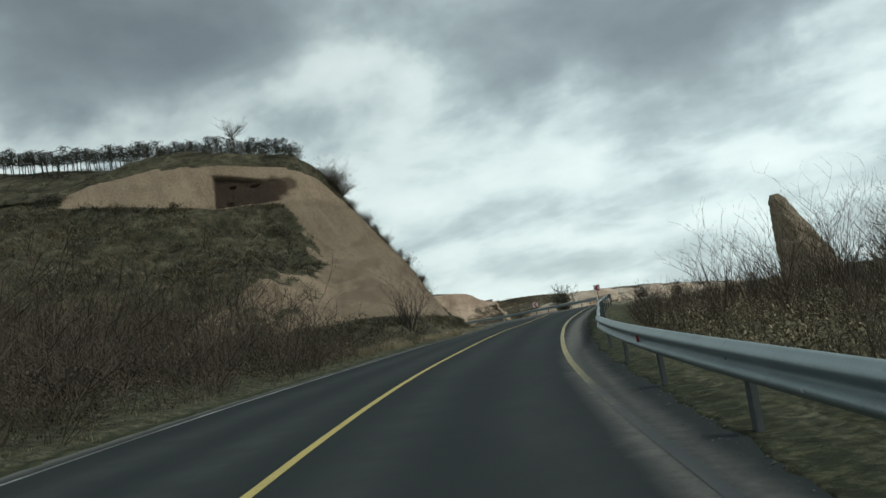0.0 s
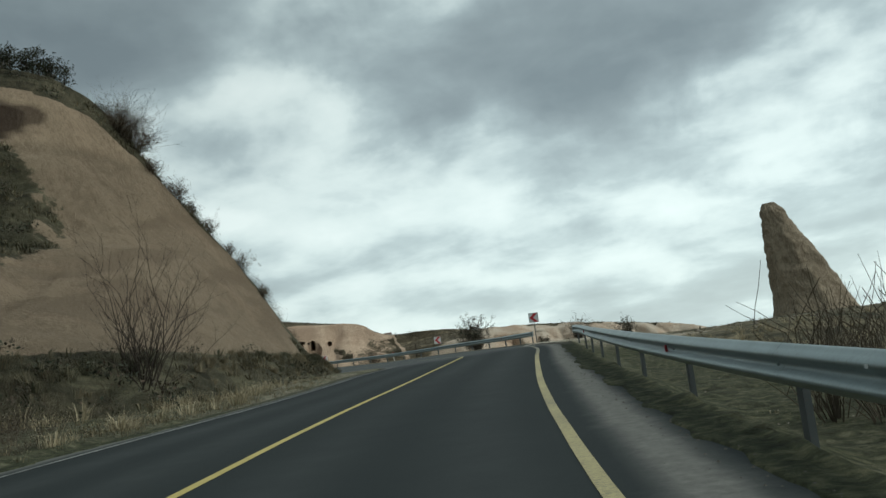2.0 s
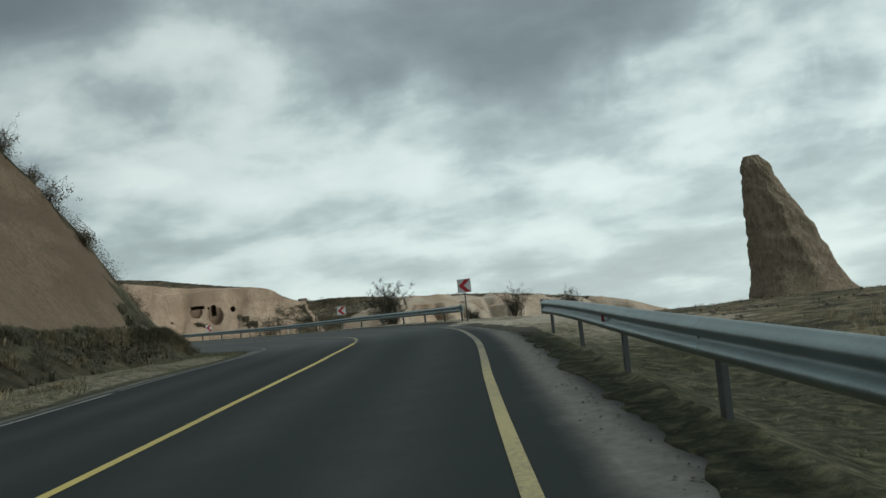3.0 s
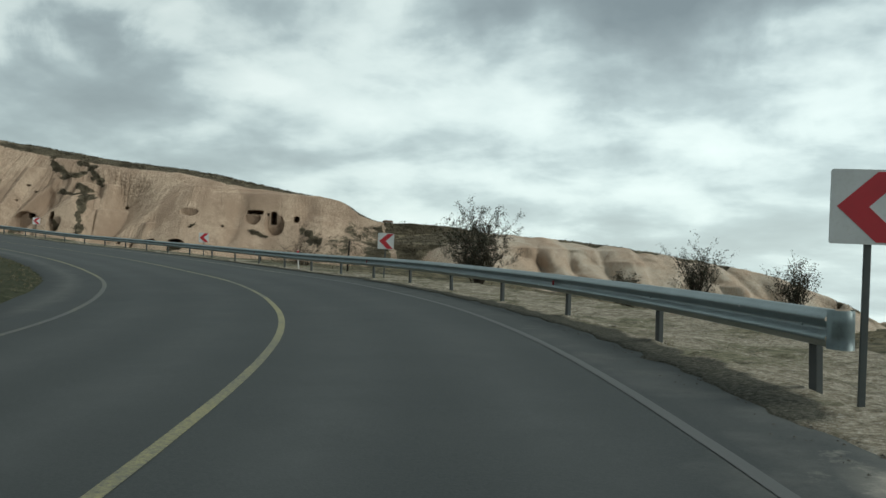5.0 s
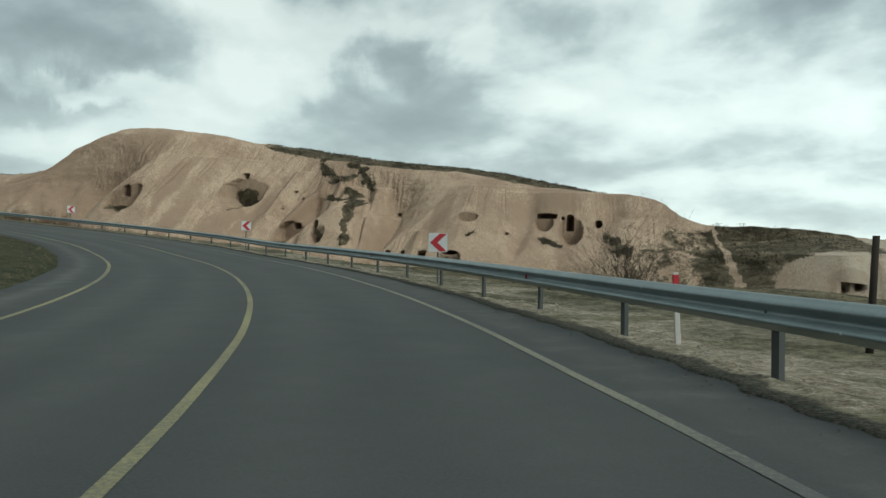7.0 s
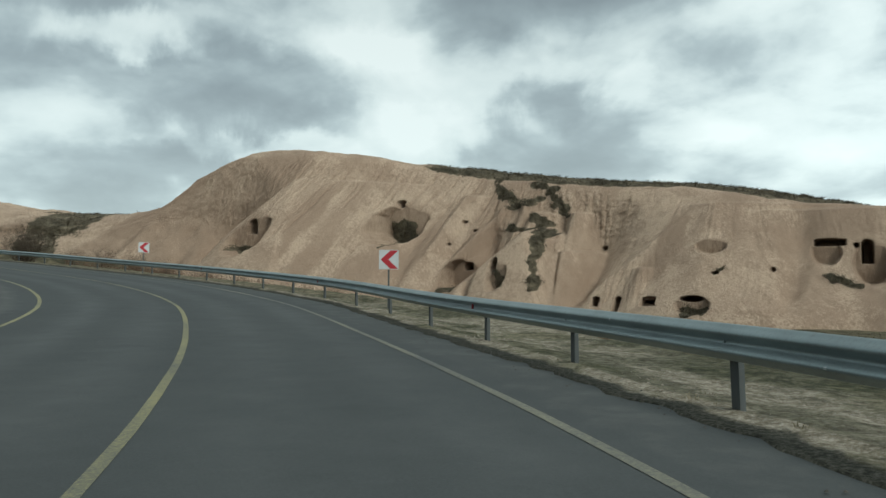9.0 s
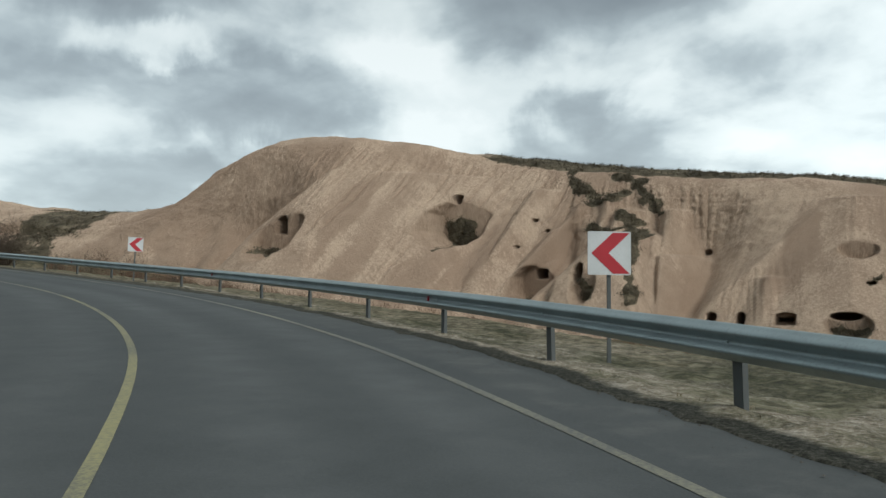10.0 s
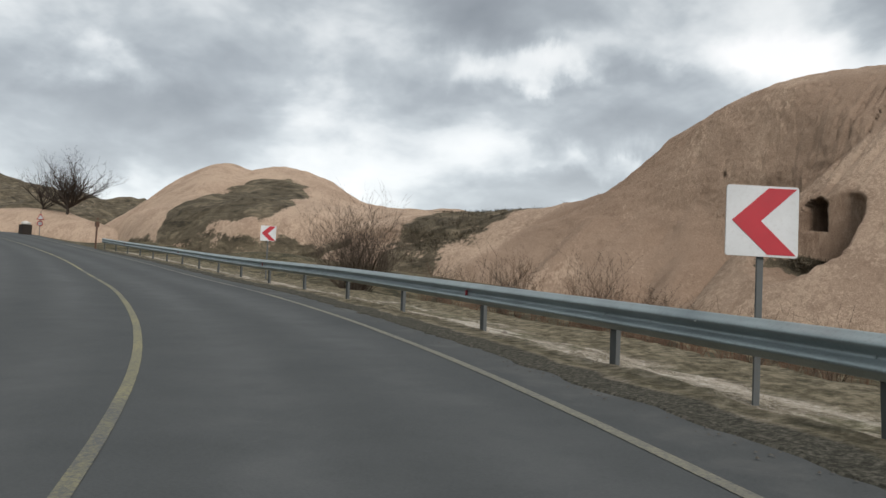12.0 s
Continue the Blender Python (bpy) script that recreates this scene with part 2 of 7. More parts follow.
def scrub_colour(nt):
    """Winter scrub: straw, olive and earth."""
    big, clump, mid, fine = tex(nt, 0.12, 4), tex(nt, 0.55, 6, 0.66, (1, 1, 2.0), 0.8), tex(nt, 1.7, 6, 0.68), tex(nt, 8.0, 5, 0.72)
    a = ramp(nt, mid, [(0.36, (0.028, 0.026, 0.017)), (0.47, (0.075, 0.067, 0.042)), (0.56, (0.145, 0.122, 0.078)), (0.68, (0.31, 0.26, 0.17))])
    b = ramp(nt, fine, [(0.35, (0.03, 0.028, 0.018)), (0.55, (0.10, 0.086, 0.055)), (0.72, (0.27, 0.225, 0.15))])
    c = blend(nt, 0.45, a, b)
    c = blend(nt, calc(nt, "MULTIPLY", window_of(nt, clump, 0.52, 0.58), 0.5), c, (0.22, 0.18, 0.115))
    c = blend(nt, calc(nt, "MULTIPLY", window_of(nt, clump, 0.47, 0.41), 0.75), c, (0.028, 0.028, 0.019))
    green = window_of(nt, big, 0.42, 0.62)
    return blend(nt, calc(nt, "MULTIPLY", green, 0.3), c, (0.045, 0.043, 0.026)), mid, fine


def rock_material(name, pale, dark, stain, streak=0.6, mottle=0.8, brush=(0.14, 0.115, 0.08), chalk=(0.52, 0.455, 0.37)):
    m, nt, b = material(name, 0.95, 0, 0.15)
    big = tex(nt, 0.09, 4, 0.5)
    streaks = tex(nt, 1.0, 6, 0.62, (0.8, 0.8, 0.10), 0.4)
    wide = tex(nt, 0.30, 4, 0.6, (1, 1, 0.4), 0.3)
    crust = tex(nt, 5.0, 8, 0.76, (1, 1, 0.30), 0.5)
    grain = tex(nt, 14.0, 5, 0.7)
    brown = attribute(nt, "brown")
    base = blend(nt, window_of(nt, big, 0.35, 0.65), dark, pale)
    base = blend(nt, calc(nt, "MULTIPLY", window_of(nt, streaks, 0.46, 0.64), streak), base, stain)
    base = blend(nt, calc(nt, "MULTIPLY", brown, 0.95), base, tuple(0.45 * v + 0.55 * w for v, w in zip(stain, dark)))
    # a pale crust that has flaked off in places
    keep = calc(nt, "ADD", crust, calc(nt, "MULTIPLY", calc(nt, "SUBTRACT", wide, 0.42), 0.6))
    keep = calc(nt, "SUBTRACT", keep, calc(nt, "MULTIPLY", brown, 0.22))
    shed = calc(nt, "MULTIPLY", window_of(nt, keep, 0.51, 0.60), mottle)
    base = blend(nt, shed, base, tuple(min(1, v * 1.17) for v in pale))
    # crevices of the crust darkened in the colour, as shade in the bumps
    base = blend(nt, calc(nt, "MULTIPLY", window_of(nt, crust, 0.44, 0.36), 0.6 * mottle), base, stain)
    base = blend(nt, 0.34, base, ramp(nt, grain, [(0.28, tuple(v * 0.55 for v in dark)), (0.70, tuple(min(1, v * 1.4) for v in pale))]))
    # furrows darkened in the colour: brown wash and the creases' shade together
    base = blend(nt, calc(nt, "MULTIPLY", attribute(nt, "furrow_dark"), 0.4), base, stain)
    bleached = calc(nt, "MULTIPLY", attribute(nt, "bleach"), window_of(nt, calc(nt, "ADD", calc(nt, "MULTIPLY", crust, 0.6), calc(nt, "MULTIPLY", wide, 0.4)), 0.36, 0.58))
    base = blend(nt, bleached, base, chalk)
    scrub, mid, fine = scrub_colour(nt)
    ragged = calc(nt, "ADD", calc(nt, "MULTIPLY", tex(nt, 0.7, 5, 0.6), 0.6), calc(nt, "MULTIPLY", tex(nt, 3.5, 6, 0.75), 0.5))
    mask = window_of(nt, calc(nt, "ADD", ragged, calc(nt, "MULTIPLY", attribute(nt, "grass"), 1.0)), 0.90, 0.98)
    # recesses and caves darkened in the colour, standing in for their shade
    base = blend(nt, calc(nt, "MULTIPLY", attribute(nt, "hollow_shade"), 0.8), base, stain)
    # squared recess near black: brown stain and its inner shade in one colour
    base = blend(nt, calc(nt, "MULTIPLY", attribute(nt, "recess_dark"), calc(nt, "ADD", 0.62, calc(nt, "MULTIPLY", crust, 0.5))), base, (0.036, 0.024, 0.017))
    stand = tex(nt, 0.38, 6, 0.66, (1, 1, 2.2), 0.8)
    cover = ramp(nt, stand, [(0.40, tuple(v * 0.35 for v in brush)), (0.48, brush), (0.54, brush), (0.62, tuple(v * 2.1 for v in brush))])
    out = blend(nt, mask, base, blend(nt, 0.6, scrub, cover))
    nt.links.new(out, b.inputs["Base Color"])
    height = calc(nt, "ADD", calc(nt, "MULTIPLY", crust, 0.6), calc(nt, "MULTIPLY", grain, 0.3))
    bump(nt, b, height, 1.0, 0.36)
    return m


TUFF = rock_material("pale_tuff", (0.535, 0.405, 0.298), (0.36, 0.252, 0.18), (0.20, 0.132, 0.09), 0.5, 0.75)
CONE = rock_material("weathered_tuff", (0.35, 0.285, 0.205), (0.245, 0.195, 0.14), (0.13, 0.10, 0.07), 0.55, 0.65)
CUT = rock_material("cut_tuff", (0.272, 0.212, 0.148), (0.195, 0.147, 0.102), (0.115, 0.077, 0.051), 0.45, 0.55, (0.08, 0.075, 0.048), (0.40, 0.302, 0.208))

m, nt, b = material("scrub_ground", 0.97, 0, 0.1)
scrub, mid, fine = scrub_colour(nt)
dust = ramp(nt, tex(nt, 3.0, 7, 0.75), [(0.3, (0.22, 0.185, 0.14)), (0.5, (0.35, 0.305, 0.24)), (0.68, (0.52, 0.475, 0.405))])
dust = blend(nt, calc(nt, "MULTIPLY", window_of(nt, tex(nt, 0.45, 6, 0.68, (1, 1, 1), 0.6), 0.47, 0.60), 0.8), dust, ramp(nt, fine, [(0.35, (0.085, 0.068, 0.047)), (0.65, (0.24, 0.195, 0.14))]))
bare = window_of(nt, calc(nt, "ADD", attribute(nt, "bare"), calc(nt, "MULTIPLY", tex(nt, 0.8, 7, 0.7), 0.9)), 0.79, 0.93)
lush = ramp(nt, fine, [(0.3, (0.012, 0.014, 0.008)), (0.55, (0.038, 0.044, 0.023)), (0.75, (0.105, 0.105, 0.06))])
scrub = blend(nt, calc(nt, "MULTIPLY", attribute(nt, "lush"), 0.85), scrub, lush)
nt.links.new(blend(nt, bare, scrub, dust), b.inputs["Base Color"])
bump(nt, b, calc(nt, "ADD", mid, fine), 0.7, 0.12)
SCRUB = m

m, nt, b = material("asphalt", 0.9, 0, 0.12)
grain, blotch, along = tex(nt, 45, 3, 0.7), tex(nt, 0.35, 5, 0.6), tex(nt, 1.6, 5, 0.6)
col = blend(nt, 0.35, ramp(nt, blotch, [(0.3, (0.034, 0.040, 0.041)), (0.7, (0.051, 0.057, 0.057))]), ramp(nt, grain, [(0.3, (0.026, 0.029, 0.03)), (0.75, (0.078, 0.083, 0.082))]))
dusty = window_of(nt, calc(nt, "ADD", attribute(nt, "dust"), calc(nt, "MULTIPLY", calc(nt, "SUBTRACT", along, 0.5), 0.9)), 0.25, 0.95)
col = blend(nt, calc(nt, "MULTIPLY", dusty, 0.85), col, ramp(nt, tex(nt, 9, 6, 0.7), [(0.3, (0.115, 0.113, 0.104)), (0.7, (0.19, 0.186, 0.172))]))
# first stretch darker; the later road keeps windscreen haze in its colour
early_dark = attribute(nt, "early_dark")
col = blend(nt, calc(nt, "MULTIPLY", calc(nt, "MULTIPLY", early_dark, calc(nt, "SUBTRACT", 1.0, dusty)), 0.62), col, (0.018, 0.023, 0.024))
# pale wheel tracks, with more of that haze past the bend
col = blend(nt, calc(nt, "MULTIPLY", calc(nt, "MULTIPLY", attribute(nt, "track_haze"), along), 0.55), col, (0.175, 0.18, 0.18))
spilt = window_of(nt, calc(nt, "ADD", attribute(nt, "sand"), calc(nt, "MULTIPLY", calc(nt, "SUBTRACT", tex(nt, 2.6, 7, 0.72), 0.5), 1.5)), 0.35, 0.8)
col = blend(nt, calc(nt, "MULTIPLY", spilt, 0.85), col, (0.36, 0.335, 0.285))
nt.links.new(col, b.inputs["Base Color"])
sheen = nt.nodes.new("ShaderNodeMapRange")
sheen.inputs["To Min"].default_value, sheen.inputs["To Max"].default_value = 0.32, 0.06
nt.links.new(early_dark, sheen.inputs["Value"])
nt.links.new(sheen.outputs[0], b.inputs["Specular IOR Level"])
bump(nt, b, grain, 0.25, 0.01)
ASPHALT = m


def paint(name, colour, wear):
    m, nt, b = material(name, 0.7, 0, 0.35)
    loss = calc(nt, "ADD", calc(nt, "MULTIPLY", tex(nt, 26, 6, 0.8), 0.7), calc(nt, "MULTIPLY", tex(nt, 0.5, 4), 0.3))
    worn = window_of(nt, calc(nt, "ADD", loss, calc(nt, "MULTIPLY", attribute(nt, "wear"), 0.30)), wear, wear + 0.22)
    tint = blend(nt, tex(nt, 3, 5), tuple(v * 0.75 for v in colour), colour)
    nt.links.new(blend(nt, worn, tint, (0.08, 0.083, 0.082)), b.inputs["Base Color"])
    return m


YELLOW = paint("yellow_road_paint", (0.52, 0.42, 0.14), 0.53)
PALE_YELLOW = paint("faded_road_paint", (0.42, 0.36, 0.18), 0.46)
FADED_YELLOW = paint("olive_yellow_road_paint", (0.30, 0.275, 0.135), 0.475)
FADED_GREY = paint("greyed_road_paint", (0.25, 0.24, 0.17), 0.44)
WHITE_LINE = paint("white_road_paint", (0.50, 0.50, 0.47), 0.47)


def metal_paint(name, colour, rough=0.5, metal=0.6, dirt=(0.16, 0.14, 0.11), amount=0.35):
    m, nt, b = material(name, rough, metal, 0.5)
    cloud, fine = tex(nt, 2.2, 5), tex(nt, 30, 4, 0.7)
    c = blend(nt, window_of(nt, cloud, 0.3, 0.7), tuple(v * 0.8 for v in colour), colour)
    c = blend(nt, calc(nt, "MULTIPLY", window_of(nt, fine, 0.5, 0.75), amount), c, dirt)
    nt.links.new(c, b.inputs["Base Color"])
    bump(nt, b, fine, 0.1, 0.004)
    return m


STEEL = metal_paint("galvanised_steel", (0.345, 0.405, 0.41), 0.48, 0.55)
POST_STEEL = metal_paint("weathered_post_steel", (0.115, 0.125, 0.125), 0.7, 0.3)
SIGN_WHITE = metal_paint("sign_white", (0.66, 0.68, 0.68), 0.45, 0.0, (0.35, 0.33, 0.3), 0.25)
SIGN_RED = metal_paint("sign_red", (0.47, 0.022, 0.035), 0.5, 0.0, (0.25, 0.04, 0.04), 0.2)
RED_GLASS = metal_paint("red_reflector", (0.30, 0.02, 0.03), 0.3, 0.0, (0.1, 0.02, 0.02), 0.3)

# ---------- the road's line: centre of the road and its crossfall ----------
ROAD = [
    (-2.55, -19.91, -1.81, -0.062), (-2.26, -7.92, -1.40, -0.064), (-2.00, 4.07, -0.99, -0.058), (-1.13, 16.25, -0.60, -0.046),
    (0.44, 28.28, -0.25, -0.031), (2.46, 40.17, 0.12, -0.017), (4.97, 51.92, 0.45, 0.004), (7.61, 63.47, 0.82, 0.006),
    (9.44, 75.15, 1.01, 0.010), (9.65, 87.00, 1.15, 0.022), (7.37, 98.60, 1.37, 0.029), (3.31, 109.67, 1.59, 0.027),
    (-2.08, 120.20, 1.97, 0.024), (-8.70, 130.13, 2.43, 0.020), (-16.35, 139.25, 2.93, 0.020), (-24.90, 147.62, 3.64, 0.029),
    (-34.81, 154.27, 4.46, 0.030), (-45.58, 159.20, 5.27, 0.039), (-56.95, 162.32, 6.17, 0.042), (-68.65, 164.36, 7.08, 0.036),
    (-80.63, 166.10, 8.10, 0.032), (-92.80, 167.35, 9.16, 0.030), (-105.20, 167.9, 10.36, 0.028), (-118.0, 167.0, 11.8, 0.027),
]
road_nodes = np.array(ROAD)
road_nodes = np.vstack([road_nodes[0] - 5 * (road_nodes[1] - road_nodes[0]), road_nodes, road_nodes[-1] + 4 * (road_nodes[-1] - road_nodes[-2]) * (1, 1, 0.25, 1)])
road_nodes[[0, -1], 3] = road_nodes[[1, -2], 3]
_d = np.r_[0, np.cumsum(np.linalg.norm(np.diff(road_nodes[:, :2], axis=0), axis=1))]
_d = _d - _d[1] - 20.0
RS = np.arange(_d[0], _d[-1], 1.0)
RC = glide_at(_d, road_nodes, RS)
RT = np.gradient(RC[:, :2], axis=0)
RT /= np.linalg.norm(RT, axis=1)[:, None]
RR = np.stack([RT[:, 1], -RT[:, 0]], 1)


def on_road(s, n, up=0.0):
    """The place at station s, n metres to the right of the centre, up metres over the surface."""
    s, n = np.broadcast_arrays(np.asarray(s, float), np.asarray(n, float))
    x, y, z, bk = (np.interp(s, RS, RC[:, k]) for k in range(4))
    rx, ry = np.interp(s, RS, RR[:, 0]), np.interp(s, RS, RR[:, 1])
    return np.stack([x + rx * n, y + ry * n, z + bk * n + up], -1)


def heading(s):
    """The road's direction at station s, in degrees from +x."""
    return math.degrees(math.atan2(np.interp(s, RS, RT[:, 1]), np.interp(s, RS, RT[:, 0])))


def road_frame(x, y):
    """Station and offset of places, and the road's height there."""
    x, y = np.ravel(x), np.ravel(y)
    s, n, z = np.empty_like(x), np.empty_like(x), np.empty_like(x)
    for a in range(0, len(x), 20000):
        dx = x[a:a + 20000, None] - RC[None, :, 0]
        dy = y[a:a + 20000, None] - RC[None, :, 1]
        k = (dx * dx + dy * dy).argmin(1)
        r = np.arange(len(k))
        along = dx[r, k] * RT[k, 0] + dy[r, k] * RT[k, 1]
        off = dx[r, k] * RR[k, 0] + dy[r, k] * RR[k, 1]
        s[a:a + 20000] = RS[k] + along
        n[a:a + 20000] = np.where(np.abs(along) < 2, off, np.sign(off) * np.hypot(dx[r, k], dy[r, k]))
        z[a:a + 20000] = np.interp(RS[k] + along, RS, RC[:, 2]) + RC[k, 3] * np.clip(n[a:a + 20000], -7, 7)
    return s, n, z


EDGE_L, EDGE_R = -4.25, 4.6  # edges of the asphalt


def edge_left(s):
    """The asphalt is wider on the inside of the bend."""
    return EDGE_L - 1.2 * smooth(84, 94, s)


def asphalt_right(s):
    return EDGE_R - 0.22 * smooth(70, 62, s)


def edge_right(s):
    """Where grit and grass begin to cover the asphalt."""
    return np.interp(s, [0, 10, 36, 62, 72, 86, 110, 150, 170, 182, 220], [3.85, 3.95, 4.28, 4.3, 3.95, 4.3, 4.65, 4.65, 4.35, 4.05, 4.1])


RAIL_N = 4.86  # the second guardrail

# ---------- the lie of the land ----------
LAND_RIGHT = [
    (12, -60, -4), (20, -10, -2.6), (25, 25, -1.6), (22, 50, -0.5), (20, 65, 0.5), (22, 78, 0.6), (30, 90, 0.3), (42, 97, 0.0), (60, 95, -0.3),
    (55, 70, 0.2), (26, 104, -0.05), (30, 112, -0.9), (46, 128, -4.5), (38, 116, -2.0), (36, 150, -3.5), (70, 140, -9), (100, 120, -11), (90, 60, -3), (20, 125, 0.4), (12, 135, 1.0),
    (20, 150, 0.5), (15, 175, 1.5), (32, 186, -1.5), (60, 190, -9), (0, 150, 1.2), (-8, 165, 1.5), (-10, 185, 2.0), (-25, 165, 2.2), (-25, 190, 2.6),
]
LAND_LEFT = [
    (-40, 180, 3.8), (-50, 180, 5), (-60, 178, 6.3), (-75, 178, 8.3), (-90, 176, 10), (-120, 185, 12), (-3, 105, 1.9), (-8, 112, 2.4), (-18, 120, 3.6),
    (-30, 135, 5), (-45, 145, 6.5), (-70, 150, 8.5), (-110, 160, 11), (-8, 45, 1.0), (-14, 25, 1.0), (-14, 0, 0.2), (-30, 0, 1.5), (-60, 0, 4), (-60, 30, 5),
    (-150, 100, 16), (0, 270, 0), (-10, -60, -2),
]
LAND = np.array(LAND_RIGHT + LAND_LEFT, float)


def land(x, y):
    x, y = np.asarray(x, float), np.asarray(y, float)
    num, den = 0, 0
    for px, py, pz in LAND:
        w = 1 / (((x - px) ** 2 + (y - py) ** 2) + 30) ** 2
        num, den = num + w * pz, den + w
    z = num / den
    far = np.hypot(x, y - 110)
    drop = -0.16 * np.clip(far - 130, 0, 1200) * smooth(-60, 120, x) + 0.02 * np.clip(far - 150, 0, 1200) * smooth(60, -80, x)
    return z + drop


def ground_height(x, y):
    s, n, rz = road_frame(x, y)
    x, y = np.ravel(x), np.ravel(y)
    z = land(x, y)
    # a bank that falls away behind the first rail
    out = np.where(n > 0, n - asphalt_right(s), edge_left(s) - n)
    w = smooth(0.8, 9.0, out)
    bank = np.where(n > 0, -0.02 - 0.10 * np.clip(out, 0, 6) - 0.32 * smooth(66, 58, s) * np.clip(out, 0, 1.3), 0.02 + 0.04 * np.clip(out, 0, 5))
    near = rz + bank
    h = near * (1 - w) + z * w
    rough = 0.10 * fbm(x / 3.1, y / 3.1, 0, 4, 3) + 0.05 * fbm(x * 1.3, y * 1.3, 0, 3, 9)
    h = h + rough * smooth(0.2, 2.5, out)
    return np.where(out < 0.35, rz - 0.16 * smooth(0.35, -0.3, out), h), s, n, out

# ---------- ground sheet ----------
def steps(lo, hi, fine_lo, fine_hi, d, grow=1.22):
    mid = list(np.arange(fine_lo, fine_hi + d / 2, d))
    a, st = fine_lo, d
    left = []
    while a > lo:
        st *= grow; a -= st; left.append(a)
    b_, st = fine_hi, d
    right = []
    while b_ < hi:
        st *= grow; b_ += st; right.append(b_)
    return np.array(left[::-1] + mid + right)


gx = steps(-2200, 2200, -100, 62, 0.8)
gy = steps(-1500, 2500, -20, 196, 0.8)
GX, GY = np.meshgrid(gx, gy, indexing="ij")
gz, gs, gn, gout = ground_height(GX, GY)
gap = smooth(64, 68, gs) * smooth(84, 79, gs) * (gn > 0) * smooth(16, 6, gn)
bare = (0.32 - 0.12 * smooth(82, 88, gs)) * smooth(16, 1.0, gout) * (gn > 0) * smooth(60, 74, gs) + 0.6 * gap + 0.12 * fbm(GX.ravel() / 9, GY.ravel() / 9, 0, 3, 5)
bare = bare + 0.07 * smooth(80, 86, gs) * (gn > 0) * smooth(12, 5, gout) - 0.5 * smooth(0.75, 0.35, gout) * smooth(80, 86, gs) * (gn > 0)
bare = bare + 0.30 * fbm(gs / 4.5, gn / 0.9, 0, 3, 6) * smooth(9, 3, gout) * (gn > 0) * smooth(60, 74, gs)
bare = bare + 0.12 * (gn > 0) * smooth(70, 10, gout) * smooth(82, 92, gs) * smooth(165, 138, gs) * smooth(1.0, 3.0, gout)
lush = np.where(gn > 0, smooth(70, 60, gs) * smooth(5, 2, gout) + smooth(80, 86, gs) * ((0.12 + 0.35 * smooth(104, 124, gs) * smooth(176, 160, gs)) * smooth(16, 6, gout) + 0.3 * smooth(0.9, 0.4, gout)), smooth(60, 80, gs) * smooth(14, 8, gout) + 0.5 * smooth(62, 55, gs) * smooth(6, 3, gout))
covered = smooth(0.2, 0.6, gout) * smooth(4.6, 3.6, gout) * (gs > -18) * (gs < 238) * np.where(gn > 0, 1.0, gs < 78)
ground = new("ground", mesh_from("ground", np.stack([GX.ravel(), GY.ravel(), gz - 0.12 * covered], -1), grid_faces(len(gx), len(gy)), SCRUB, True, {"bare": bare, "lush": lush}))
tagged(ground, "rough ground of dry scrub grass and pale dusty earth", "ground", kind="structure")

# ---------- road ----------
lat = np.r_[EDGE_L - 0.25, EDGE_L, -4.1, -3.9, np.arange(-3.6, 3.4, 0.3), 3.45, 3.6, 3.72, 3.85, 3.98, 4.1, EDGE_R, EDGE_R + 0.25]
sts = np.r_[np.arange(-70, 60, 1.0), np.arange(60, 90, 0.25), np.arange(90, 300, 1.0)]
SS, NN = np.meshgrid(sts, lat, indexing="ij")
wob = 0.12 * fbm(SS / 2.0, NN * 0 + 3.0, 0, 3, 11)
NN = np.where(NN > 4.4, NN + asphalt_right(SS) - EDGE_R, NN)
NN = np.where(NN < -4.15, NN + edge_left(SS) - EDGE_L, np.where(NN < -4.0, 0.5 * (edge_left(SS) - 3.9), NN))
NNw = NN + np.where(np.abs(NN) > 4.2, wob * np.sign(NN), 0)
P = on_road(SS.ravel(), NNw.ravel(), 0.0)
P[:, 2] += np.where((NN.ravel() < edge_left(SS.ravel()) - 0.1) | (NN.ravel() > asphalt_right(SS.ravel()) + 0.1), -0.18, 0)
mid_dust = np.interp(SS, [0, 12, 25, 36, 44], [3.35, 3.45, 3.68, 3.84, 3.98])     # the middle of the dusty band by the first rail
shoulder = (0.95 + 0.12 * smooth(36, 24, SS)) * np.exp(-((NN - mid_dust) / 0.3) ** 2) * smooth(76, 62, SS) + 0.36 * smooth(3.2, 3.7, NN) * smooth(62, 80, SS)
shoulder = shoulder + 0.8 * smooth(-3.65, -4.1, NN) * smooth(92, 80, SS) + 0.55 * np.exp(-((NN + 4.75) / 0.5) ** 2) * smooth(84, 94, SS)
shoulder = shoulder + 0.7 * np.clip(1.6 * fbm(SS / 3.0, NN / 0.8, 0, 3, 15) + 0.25, 0, 1) * smooth(2.4, 3.6, NN) * smooth(66, 72, SS) * smooth(84, 80, SS)
track_haze = sum(np.exp(-((NN - c_ + 0.15 * vnoise(SS / 25, 0, 0, 13)) / 0.42) ** 2) for c_ in (-2.5, -0.95, 0.95, 2.5)) * (0.6 + 0.5 * fbm(SS / 9, NN / 2, 0, 3, 14)) * (0.55 + 0.4 * smooth(130, 175, SS))
sand = 0.85 * np.exp(-((SS - 78.3) / 1.7) ** 2 - ((NN - 4.05) / 0.45) ** 2) + 0.4 * np.exp(-((SS - 70.5) / 2.0) ** 2 - ((NN - 3.9) / 0.25) ** 2)     # sand washed over the edge by the sign
